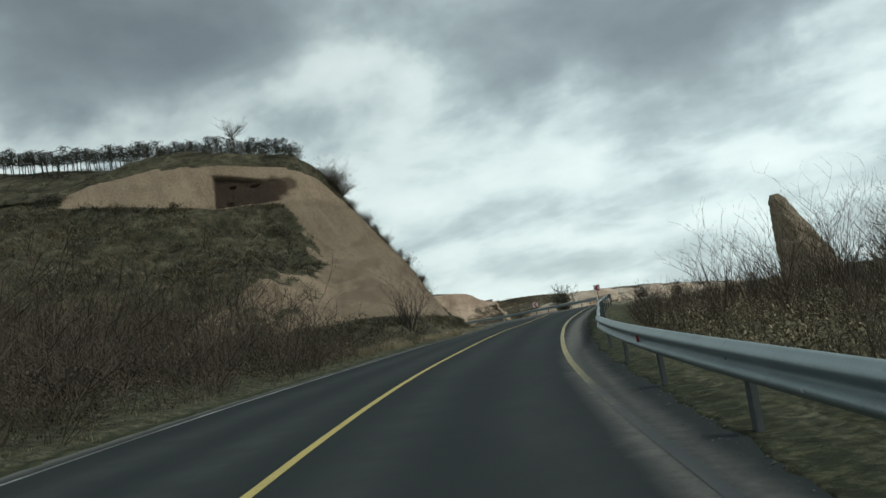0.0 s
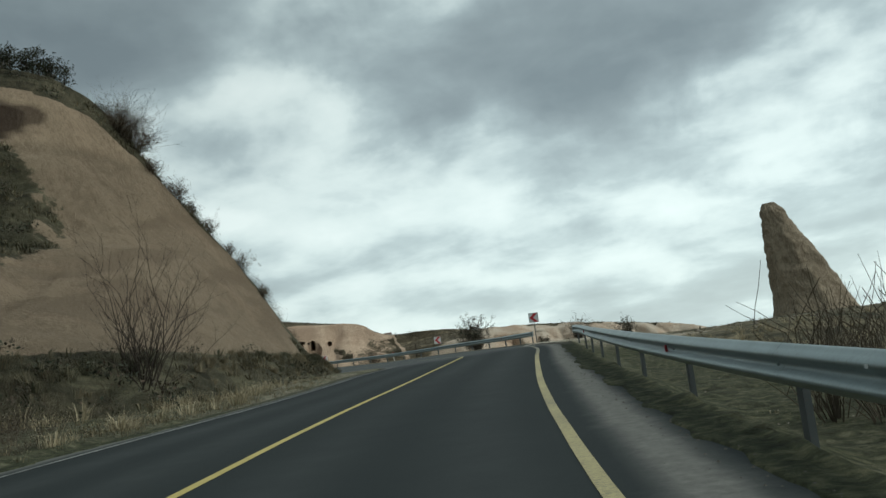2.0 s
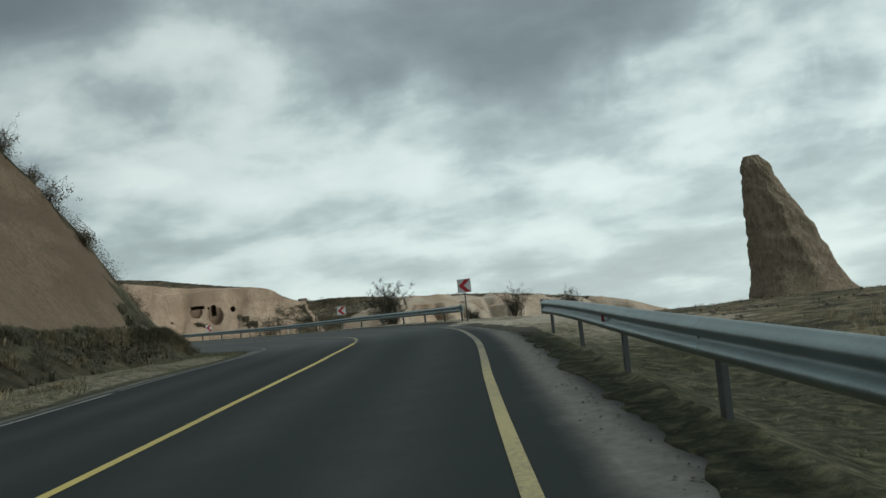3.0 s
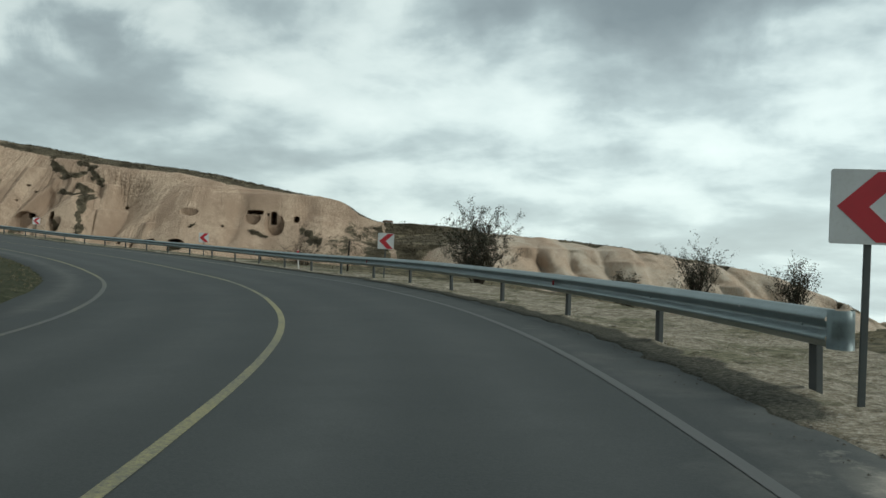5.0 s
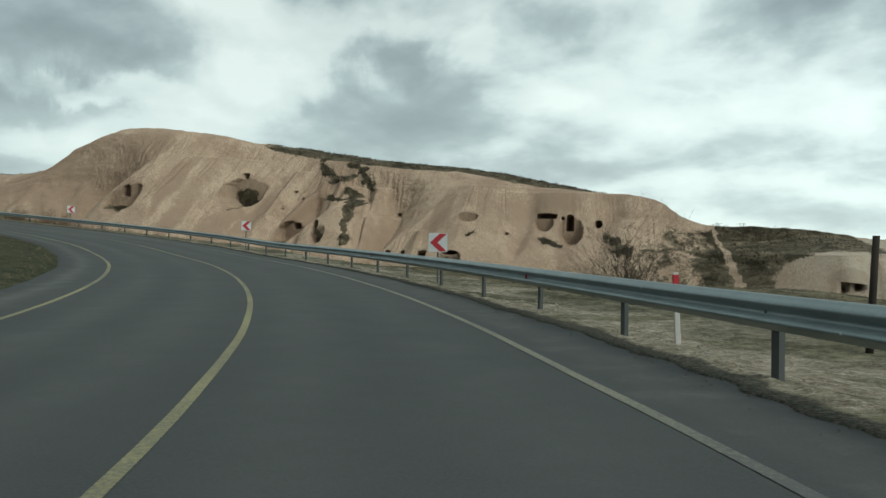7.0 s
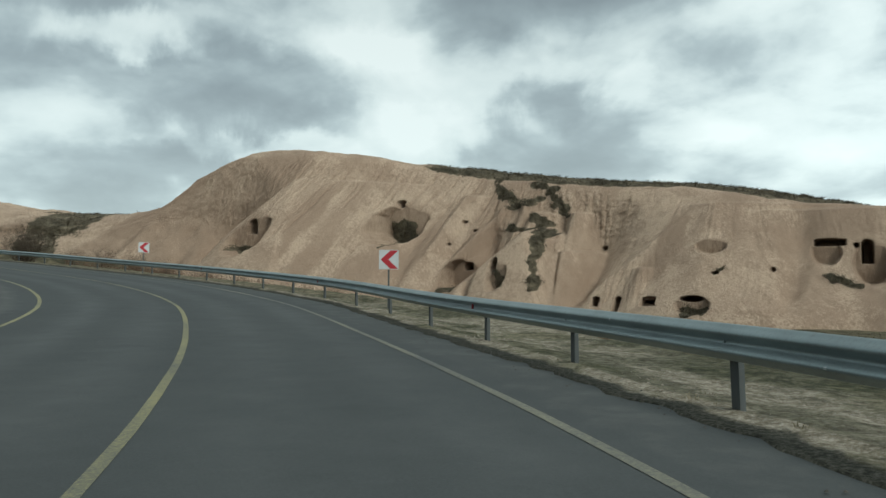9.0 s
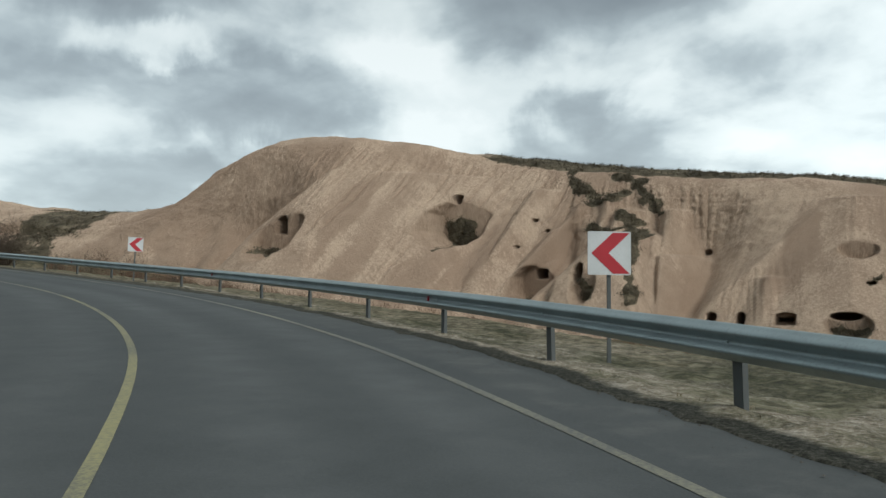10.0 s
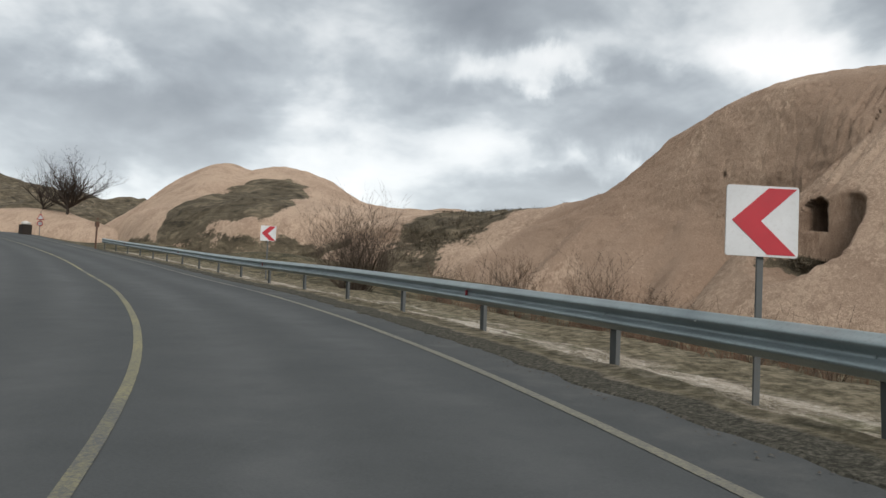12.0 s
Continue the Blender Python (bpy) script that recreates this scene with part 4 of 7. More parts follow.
C_CREST = [(90, 214, -3.2), (77, 217, 1.5), (61, 220, 4.5), (45, 222, 6.5), (30, 226, 7.6), (21, 224, 8.6), (13, 222, 8.9), (6, 226, 12.1), (-3, 224, 14.1), (-11, 221, 15.5), (-17, 221, 16.6), (-25, 222, 17.4), (-33, 222, 18.3), (-41, 221, 19.2), (-49, 218, 19.5), (-58.5, 211, 20.9), (-65, 208, 20.3), (-70.2, 206, 16.6), (-75.5, 207, 14.8), (-97, 210, 14.8)]
C_BACK = [(x, y + 26, z - 3.0) for x, y, z in C_CREST]
C_END = [(x, y + 75, -12) for x, y, z in C_CREST]
NU, NV = 1150, 250
cliff_p = loft([sink(C_FOOT, -2.0, 2.5), C_FOOT, C_MID, C_UP, C_RIM, C_CREST, C_BACK, C_END], NU, NV, (6, 55, 62, 60, 40, 16, 11), (0, 0.17, 0.90, 1), (0, 0.42, 0.86, 1))
nrm = -normals_of(cliff_p)
cx, cy, cz = (cliff_p[..., k].copy() for k in range(3))
face = smooth(0.9, 0.6, nrm[..., 2])
lumps = 0.6 * fbm(cx / 7, cz / 10, 0, 3, 59) + 0.16 * fbm(cx / 1.2, cy / 1.2, cz / 1.2, 4, 61) - 0.09 * np.abs(vnoise(cx / 0.42, cy / 0.42, cz / 0.8, 62)) - 0.05 * np.abs(vnoise(cx / 0.22, cy / 0.22, cz / 0.35, 64))
cliff_p = cliff_p + nrm * (face * lumps + (1 - face) * 0.3 * fbm(cx / 2.5, cy / 2.5, 0, 4, 63))[..., None]
cx, cy, cz = (cliff_p[..., k].copy() for k in range(3))
front = np.broadcast_to(np.arange(NV)[None, :] < 186, cx.shape)
# spurs that stand out from the wall: apex, slope outwards, slopes to the east and west
SPURS = [
    (-41.2, 206.0, 15.2, 1.06, 1.3, 1.8, -0.20, 0.4), (-37.2, 206.0, 13.8, 1.12, 1.9, 1.6, -0.42, 0.35),
    (-16.2, 205.6, 13.2, 1.22, 0.55, 0.52, 0.0, 0.9), (-18.2, 205.2, 12.4, 1.0, 0.2, 1.7, -0.95, 0.5), (-34.8, 207.0, 14.6, 0.9, 1.6, 1.6, 0.0, 0.4), (-33.2, 205.0, 13.0, 0.9, 1.8, 1.6, -0.1, 0.4), (-29.6, 206.5, 13.0, 1.1, 1.6, 1.7, 0.05, 0.5), (-29.2, 200.8, 8.8, 0.95, 1.5, 1.5, 0.15, 0.4),
    (-34.2, 194.6, 5.4, 0.6, 1.2, 1.0, 0.0, 0.5), (-6.4, 203.8, 7.8, 1.0, 1.0, 1.2, 0.1, 0.5), (-51.5, 197.6, 11.0, 1.0, 1.4, 1.2, 0.0, 0.5), (-66.8, 195.6, 13.0, 1.05, 1.1, 1.0, -0.2, 0.7), (-72.5, 193.5, 12.4, 1.1, 1.0, 1.0, -0.15, 0.7),
    (-21.5, 199.0, 7.0, 1.1, 0.9, 1.1, 0.0, 0.5), (-11.5, 203.5, 9.4, 1.1, 0.9, 0.9, 0.15, 0.5), (3.6, 204.0, 8.2, 1.1, 1.0, 0.7, 0.2, 0.5), (25.4, 194.4, 4.8, 0.8, 0.55, 0.5, 0.0, 0.6), (28.6, 194.6, 4.2, 0.9, 1.3, 1.3, 0.1, 0.4), (22.4, 195.4, 3.2, 0.8, 0.9, 0.8, -0.2, 0.4),
    (52, 203, 3.0, 1.0, 0.8, 0.8, 0.0, 0.6), (40, 204, 4.0, 1.0, 0.9, 0.8, 0.0, 0.6), (46, 202, 2.2, 1.0, 0.9, 0.8, 0.1, 0.6), (34, 203, 3.6, 1.0, 0.9, 0.8, 0.0, 0.6), (59, 202, 0.6, 1.0, 0.8, 0.8, 0.0, 0.6), (68, 201, -0.5, 1.0, 0.9, 0.8, 0.0, 0.6),
]
for ax, ay, az, out, east, west, drift, soft_ in SPURS:
    drop = np.clip(az - cz, 0, None)
    dx = cx - ax - drift * drop + 0.3 * fbm(cz / 2.5, cx / 4, 0, 3, 65)
    side = np.where(dx > 0, east, west) * (np.sqrt(dx * dx + 0.06) - 0.24)
    yc = ay - out * (az - cz) + side + 5.0 * np.clip(cz - az, 0, None)
    d = (cy - yc) / soft_
    cy = np.where(front & (d > -1), np.where(d > 1, yc, cy - 0.25 * soft_ * (d + 1) ** 2), cy)
# shields of rock between two edges that run apart downwards: apex, slope outwards, run of both edges, slopes beyond them
for ax, ay, az, out, wrun, erun, west, east in ((-32.2, 199.2, 10.6, 0.75, -0.95, 0.42, 1.9, 2.2), (-56.8, 197.6, 16.8, 0.98, -0.60, 0.45, 1.5, 0.9)):
    drop = np.clip(az - cz, 0, None)
    rag = 0.25 * fbm(cz / 1.5, cx / 2, 0, 3, 65)
    beyond_w, beyond_e = np.clip(ax + wrun * drop - cx + rag, 0, None), np.clip(cx - ax - erun * drop + rag, 0, None)
    half = 0.5 * (erun - wrun) * drop + 0.1
    bulge = 0.22 * half * np.clip(1 - ((cx - ax - 0.5 * (wrun + erun) * drop) / half) ** 2, 0, 1)
    yc = ay - out * (az - cz) + west * beyond_w + east * beyond_e - bulge + 5.0 * np.clip(cz - az, 0, None)
    d = (cy - yc) / 0.3
    cy = np.where(front & (d > -1), np.where(d > 1, yc, cy - 0.075 * (d + 1) ** 2), cy)
# gullies between them, narrower towards their foot
gully = cx * 0
for gx_, gw, gd, lean_ in ((-62.9, 1.4, 1.8, 0.30), (-44.0, 0.9, 1.4, 0.1), (-36.9, 0.6, 1.2, 0.2), (-27.0, 1.7, 2.2, 0.0), (-9.4, 1.0, 1.2, -0.1), (0.8, 1.2, 1.2, -0.1), (-67.0, 1.0, 1.2, 0.2), (-30.0, 0.5, 0.8, 0.25), (36.8, 1.6, 1.6, 0.1), (43, 1.2, 1.2, 0), (49, 1.6, 1.8, 0), (56, 2.0, 1.8, 0), (63, 2.0, 1.6, 0)):
    off = cx - gx_ + lean_ * (cz - 8) + 0.4 * fbm(cz / 3, cx / 3, 0, 3, 64)
    g_ = np.exp(-(off / (gw * (0.6 + 0.13 * np.clip(cz - 4, 0, 10)))) ** 2) * smooth(2.6, 4.5, cz + np.where(cx > 20, 6, 0)) * smooth(15.5, 9.5, cz)
    cy = cy + np.where(front, gd * g_, 0)
    gully = np.maximum(gully, g_)
# rills: narrow furrows that run together in the gullies and spread over the domes
k_ = np.interp(cx, [-70, -58, -50, -43, -37, -33, -27, -21, -16, -11, -4, 6], [-0.45, -0.15, 0.05, -0.2, 0.0, 0.35, 0.0, -0.38, 0.0, 0.35, 0.2, 0.0])
fan = cx + k_ * (cz - 10) + 0.16 * fbm(cx / 1.1, cz / 2.2, 0, 3, 66)
rim_z = np.interp(cx, [-71, -64, -57, -48, -41, -32, -26, -16, -12, -4, 5], [17.6, 20.6, 20.2, 18.9, 18.0, 16.7, 15.8, 14.4, 14.0, 12.9, 11.7])
furrow_dark, brown = cx * 0, cx * 0
cone_ = smooth(0.6, -0.2, np.abs(cx + 34.0) - 4.2 + 0.7 * (cz - 6)) * smooth(11.5, 10.6, cz)
wall = front & (cx < 9) & (cx > -80)
for spacing, amp, lo, hi, seed in ((0.58, 0.26, 0.4, 6.5, 53), (1.05, 0.30, 1.2, 11.0, 54)):
    u = fan / spacing + 0.5 * vnoise(fan / 2.3, 0, 0, seed)
    crest_ = np.abs(np.sin(math.pi * u))
    some = smooth(-0.8, -0.2, vnoise(fan / 1.7, cz / 14, 0, seed + 5)) * (0.55 + 0.45 * vnoise(np.floor(u), 0, 0, seed + 9))
    end = hi * (0.55 + 0.45 * vnoise(fan / 1.3, 0, 0, seed + 7))
    zone = (1 - cone_) * (1 - 0.75 * smooth(-24, -22.5, cx) * smooth(-16.5, -18, cx) * smooth(12.6, 11.8, cz)) * smooth(lo * 0.3, lo + 0.8, rim_z - cz) * smooth(end + 1.5, end, rim_z - cz) * some * wall * (0.15 + 0.85 * smooth(-62, -57, cx)) * (1 - 0.45 * smooth(-29, -27, cx)) * (1 - 0.65 * smooth(-12.5, -9.5, cx + 1.5 * fbm(cz / 2, cx / 2, 0, 2, 80)))
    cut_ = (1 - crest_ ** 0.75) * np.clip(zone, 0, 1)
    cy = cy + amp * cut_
    # the deeper the cut, the darker its colour, crease shade included
    furrow_dark = np.maximum(furrow_dark, cut_ * 0.9)
# short branching rills lower down
low = smooth(0.0, 0.35, fbm(cx / 4.5 + 9, cz / 6, 0, 3, 57)) * smooth(3.0, 4.5, cz) * wall * (1 - cone_)
u = (cx + 0.12 * (cz - 8) * np.sign(vnoise(cx / 3, 0, 0, 58)) + 0.2 * fbm(cx, cz / 1.5, 0, 3, 60)) / 0.5
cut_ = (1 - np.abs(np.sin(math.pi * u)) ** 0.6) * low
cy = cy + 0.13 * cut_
furrow_dark = np.maximum(furrow_dark, 0.6 * cut_)
# the outer part of the cliff, towards the plain
far_ = front & (cx >= 30)
cut_ = (1 - np.abs(np.sin(math.pi * (cx + 0.4 * fbm(cx, cz / 2, 0, 3, 60)) / 1.2)) ** 0.6) * smooth(-0.2, 0.3, fbm(cx / 6, cz / 5, 0, 3, 62)) * far_
cy = cy + 0.16 * cut_
furrow_dark = np.maximum(furrow_dark, 0.35 * cut_)
swell = np.abs(vnoise(cx / 4.6 + 0.12 * cz, cz / 9, 0, 81)) + 0.35 * np.abs(vnoise(cx / 2.0, cz / 3.5, 0, 82))
cy = cy - 3.2 * swell * smooth(30, 36, cx) * front * smooth(9.5, 4.5, cz)
# shade between the swells, put into the colour
furrow_dark = np.maximum(furrow_dark, 0.3 * smooth(0.16, 0.02, swell) * far_)
# brown wash below the rim and down in bands
brown = smooth(-0.1, 0.5, fbm(fan / 3.5, cz / 16, 0, 3, 70)) * 0.8
for bx, bw, z0, z1 in ((-53.6, 1.1, 6, 16), (-50.4, 0.8, 4.5, 9.5), (-46.0, 1.3, 4.5, 8.5), (-61.5, 3.2, 8, 20), (-27.0, 1.0, 4, 8), (-5.5, 3.0, 9.5, 13.5), (-19.5, 1.2, 6, 12), (-43.6, 1.0, 6, 12)):
    brown = np.maximum(brown, smooth(1.3, 0.6, np.abs(fan - bx + 0.8 * fbm(cx / 1.2, cz / 2.5, 0, 3, 72)) / bw) * smooth(z0 - 1, z0 + 1, cz) * smooth(z1 + 2, z1 - 1, cz))
# gully beds get the brown too, as deep as they are cut
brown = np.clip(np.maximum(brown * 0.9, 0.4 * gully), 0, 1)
# the faces of the spur and the cone keep the pale rock
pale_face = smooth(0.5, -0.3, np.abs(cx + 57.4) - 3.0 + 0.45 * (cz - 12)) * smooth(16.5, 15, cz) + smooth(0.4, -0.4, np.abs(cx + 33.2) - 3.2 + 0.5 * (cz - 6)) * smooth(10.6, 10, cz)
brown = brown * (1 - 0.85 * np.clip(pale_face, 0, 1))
# flank west of the crest: browner rock, its shaded side painted in as well
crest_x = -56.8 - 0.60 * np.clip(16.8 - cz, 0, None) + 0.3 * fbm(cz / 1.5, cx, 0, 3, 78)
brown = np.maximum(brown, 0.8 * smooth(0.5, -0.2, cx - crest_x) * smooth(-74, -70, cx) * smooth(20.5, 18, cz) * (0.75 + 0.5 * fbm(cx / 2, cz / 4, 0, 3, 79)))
# caves: middle, half width, half height, depth and whether squared
CAVES = [
    (-57.9, 11.35, 0.40, 0.66, 4.5, 1), (-47.2, 14.3, 0.38, 0.42, 2.6, 0), (-38.5, 7.55, 0.42, 0.36, 2.4, 1), (-34.1, 7.3, 0.36, 0.75, 1.8, 0),
    (-24.9, 4.1, 0.3, 0.4, 1.2, 1), (-22.95, 3.9, 0.26, 0.62, 1.8, 1), (-20.05, 4.15, 0.62, 0.38, 0.5, 1), (-20.4, 4.1, 0.13, 0.14, 1.6, 1), (-20.05, 4.1, 0.13, 0.14, 1.6, 1), (-19.7, 4.1, 0.13, 0.14, 1.6, 1),
    (-16.5, 4.35, 0.85, 0.24, 2.6, 0), (-15.1, 6.5, 0.26, 0.12, 0.5, 0), (-10.9, 6.8, 0.16, 0.2, 0.6, 0), (-26.8, 9.45, 0.28, 0.24, 0.8, 0), (-6.7, 9.3, 1.15, 0.30, 2.6, 1), (-3.85, 8.45, 0.42, 0.95, 2.8, 1), (-4.7, 9.0, 0.2, 0.2, 1.4, 0),
    (-0.4, 8.35, 0.42, 0.5, 1.8, 0), (25.1, 1.75, 0.35, 0.6, 1.8, 1), (26.35, 1.9, 0.35, 0.75, 2.0, 1), (-42.05, 12.85, 0.18, 0.15, 0.8, 0), (-40.4, 12.25, 0.2, 0.17, 0.8, 0), (-39.25, 11.3, 0.18, 0.14, 0.8, 0), (-41.0, 9.8, 0.14, 0.12, 0.6, 0), (-65.5, 14.6, 0.09, 0.08, 0.4, 0),
]
SCOOPS = [(-57.4, 10.3, 2.2, 2.2, 1.0), (-46.4, 12.0, 2.1, 2.5, 0.8), (-38.8, 6.6, 1.5, 1.6, 1.2), (-33.4, 6.3, 0.9, 1.3, 0.8), (-15.9, 8.9, 1.3, 0.7, 0.5), (-7.0, 8.4, 1.2, 1.2, 0.9), (-3.6, 7.4, 1.5, 1.9, 1.0), (25.6, 2.0, 1.9, 1.5, 0.9), (-16.4, 3.8, 1.3, 0.8, 0.6)]
# shade painted into the hollows and cave mouths
hollow_shade = cx * 0
upright = (nrm[..., 1] < -0.1) & (nrm[..., 2] < 0.9) & front


def wall_at(x, z):
    k = (np.hypot(cx - x, cz - z) + np.where(upright, 0, 50)).argmin()
    return cy.ravel()[k]


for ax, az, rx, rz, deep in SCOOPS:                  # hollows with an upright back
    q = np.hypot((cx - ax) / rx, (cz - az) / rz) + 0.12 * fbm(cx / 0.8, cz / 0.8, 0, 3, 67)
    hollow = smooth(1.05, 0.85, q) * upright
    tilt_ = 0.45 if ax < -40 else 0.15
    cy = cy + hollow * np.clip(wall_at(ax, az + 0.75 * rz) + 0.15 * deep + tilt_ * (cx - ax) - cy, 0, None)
    hollow_shade = np.maximum(hollow_shade, smooth(1.15, 0.9, q) * 0.42)
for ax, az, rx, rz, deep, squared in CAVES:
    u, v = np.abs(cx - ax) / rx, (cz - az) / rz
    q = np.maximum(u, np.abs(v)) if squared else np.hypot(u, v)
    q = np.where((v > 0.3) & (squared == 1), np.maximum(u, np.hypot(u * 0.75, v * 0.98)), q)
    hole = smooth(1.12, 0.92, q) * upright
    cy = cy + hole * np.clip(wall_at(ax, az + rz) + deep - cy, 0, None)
    hollow_shade = np.maximum(hollow_shade, hole)
cliff_p = np.stack([cx, cy, cz], -1)
flat = smooth(0.72, 0.9, nrm[..., 2])
grass = flat * smooth(-53, -44, cx + 1.5 * fbm(cx / 3, cy / 3, 0, 3, 68)) * (cz > cy * 0 + 0) * smooth(-0.3, 0.5, cy - np.interp(cx, [-57, -41, -26, -12, -4, 5, 11], [203, 210.5, 211.2, 210.5, 214, 216, 212]))
# scrub that clings to the wall: middle, half sizes
TUFTS = [(-39.2, 16.8, -36.1, 14.4, 0.75), (-34.9, 16.7, -32.6, 15.8, 0.6), (-33.3, 16.0, -30.8, 12.9, 0.8), (-36.2, 13.9, -33.6, 14.7, 0.6), (-36.0, 11.5, -32.9, 11.0, 0.5), (-33.3, 12.7, -31.0, 10.4, 0.6), (-31.3, 10.2, -30.6, 7.4, 0.45), (-30.6, 7.4, -29.9, 5.2, 0.4),
         (-39.4, 5.2, -37.8, 5.3, 0.5), (-17.2, 3.4, -15.6, 3.3, 0.5), (-6.9, 6.2, -4.6, 5.4, 0.4), (1.0, 6.6, 3.2, 4.8, 1.0), (-14.6, 6.9, -15.1, 6.5, 0.3)]
for ax, az, bx, bz, w_ in TUFTS:
    t_ = np.clip(((cx - ax) * (bx - ax) + (cz - az) * (bz - az)) / ((bx - ax) ** 2 + (bz - az) ** 2), 0, 1)
    q = np.hypot(cx - ax - t_ * (bx - ax), cz - az - t_ * (bz - az)) / (0.52 * w_) + 1.9 * fbm(cx / 0.6, cz / 0.6, 0, 4, 69)
    grass = np.maximum(grass, smooth(2.1, 0.3, q) * upright)
# scrub that fills the floors of the hollows: corners of each patch, clockwise
for corners in (((-48.1, 12.4), (-47.0, 12.7), (-45.6, 12.5), (-45.4, 9.9), (-46.2, 9.1), (-48.0, 10.7)), ((-59.4, 9.5), (-57.9, 9.4), (-56.4, 9.0), (-58.0, 8.4), (-59.3, 8.8)), ((-34.0, 7.3), (-33.2, 6.7), (-32.3, 5.9), (-32.4, 5.2), (-33.7, 5.2))):
    q = cx * 0 - 9
    for (ax, az), (bx, bz) in zip(corners, corners[1:] + corners[:1]):
        q = np.maximum(q, ((bx - ax) * (cz - az) - (bz - az) * (cx - ax)) / math.hypot(bx - ax, bz - az))
    grass = np.maximum(grass, smooth(0.2, -0.4, q + 0.25 * fbm(cx / 0.6, cz / 0.6, 0, 4, 69)) * upright)
# the scrubby slope at the eastern end, with a pale path down it
slope = smooth(5.0, 8.5, cx - 0.8 * (cz - 8) + fbm(cz / 2, cx / 2, 0, 3, 73)) * smooth(33, 29, cx + 0.6 * (cz - 5)) * smooth(-1, 1.2, np.hypot((cx - 26) / 7, (cz - 2.0) / 3.2) * 3 - 3)
trail = smooth(0.9, 0.45, np.abs(cx - 13.9 - 0.30 * (6.2 - cz) + 0.5 * fbm(cz, cx, 0, 2, 74)) / (0.28 + 0.11 * np.clip(6.2 - cz, 0, 6)))
saddle_bare = smooth(1.1, 0.7, np.hypot((cx - 11.0) / 2.6, (cz - 8.4) / 0.9))
slope = slope * np.where(cx < 11.5, smooth(9.8, 8.2, cz + 0.6 * fbm(cx / 1.5, cz / 1.5, 0, 3, 79)), 1)
slope = slope * (1 - 0.5 * smooth(15, 11, cx + 1.5 * fbm(cx / 2, cz / 2, 0, 3, 84)))
grass = np.maximum(grass, slope * (1 - trail) * (1 - saddle_bare))
grass = np.maximum(grass, smooth(29, 34, cx) * smooth(-1.2, 0.6, cy - np.interp(cx, [30, 45, 61, 77, 88], [216, 212, 210, 207, 205]) + fbm(cx / 2, cz / 2, 0, 3, 75)))
grass = np.maximum(grass, smooth(-78.5, -82, cx + 3.0 * fbm(cx / 3, cz / 2, 0, 4, 76)) * smooth(-92, -87, cx + 0.8 * (cz - 12)) * 0.7)
grass = np.maximum(grass, smooth(-72.5, -74, cx) * smooth(-0.6, 0.5, cy - np.interp(cx, [-96, -74], [197, 197.2]) + 0.7 * fbm(cx / 1.2, cy / 1.2, 0, 3, 77)))
cliff = new("cave_cliff", mesh_from("cave_cliff", cliff_p.reshape(-1, 3), grid_faces(NU, NV)[:, ::-1], TUFF, True, {"grass": grass * 0.75, "hollow_shade": hollow_shade, "brown": brown, "furrow_dark": furrow_dark, "bleach": 0.95 * smooth(10, 28, cx) * smooth(-0.5, 0.1, fbm(cx / 5, cz / 3, 0, 3, 83))}))
tagged(cliff, "long pinkish tuff cliff with rills and rock-cut caves", "cliff", kind="structure")
CLIFF_P, CLIFF_GRASS = cliff_p, grass


# the sandy mound past the bend and the dark hill behind it
def ridge(name, rim, front, back, nu, nv, mat, label, bumps, grass_of):
    p = loft([sink(front, 1.0, 3.0), front, [tuple((np.array(a) * 0.5 + np.array(c) * 0.5) + (0, 0, 0.9)) for a, c in zip(front, rim)], rim, back], nu, nv)
    n = normals_of(p)
    if n[nu // 2, nv // 3, 2] < 0:
        n = -n
    p = p + n * (bumps * fbm(p[..., 0] / 9, p[..., 1] / 9, p[..., 2] / 9, 4, 81) + 0.45 * bumps * fbm(p[..., 0] / 2.2, p[..., 1] / 2.2, p[..., 2] / 2.2, 4, 82))[..., None]
    g = grass_of(p[..., 0], p[..., 1], p[..., 2])
    f = grid_faces(nu, nv)
    ob = new(name, mesh_from(name, p.reshape(-1, 3), f[:, ::-1] if normals_of(p)[nu // 2, nv // 3, 2] < 0 else f, mat, True, {"grass": g * 0.8, "hollow_shade": g * 0}))
    return tagged(ob, label, "hill", kind="structure")


def mound_scrub(x, y, z):
    g = smooth(12.6, 11.4, z + 1.4 * fbm(x / 4, y / 4, 0, 3, 84)) * 0.6
    for a, b, r in (((-109, 182, 13.9), (-122.5, 196.5, 20.2), 3.0), ((-104, 185.5, 15.0), (-119, 196, 19.6), 2.7)):
        a, b = np.array(a, float), np.array(b, float)
        t = np.clip(((x - a[0]) * (b - a)[0] + (y - a[1]) * (b - a)[1] + (z - a[2]) * (b - a)[2]) / ((b - a) ** 2).sum(), 0, 1)
        q = np.sqrt(sum((v - a[k] - t * (b - a)[k]) ** 2 for k, v in enumerate((x, y, z)))) / r + 0.7 * fbm(x / 3, y / 3, z / 3, 4, 83)
        g = np.maximum(g, smooth(1.6, 0.6, q))
    return g


M_RIM = [(-160, 184, 12.0), (-149, 187, 17.4), (-145, 190, 20.0), (-143.5, 193, 22.8), (-141, 198, 25.2), (-139.6, 201.0, 24.6), (-138.6, 203.4, 25.2), (-136.8, 206.5, 25.0), (-134.5, 210, 23.6), (-132, 213.5, 20.9), (-129.5, 217, 20.0), (-124, 224, 18.6), (-110, 232, 15.5), (-96, 236, 13)]
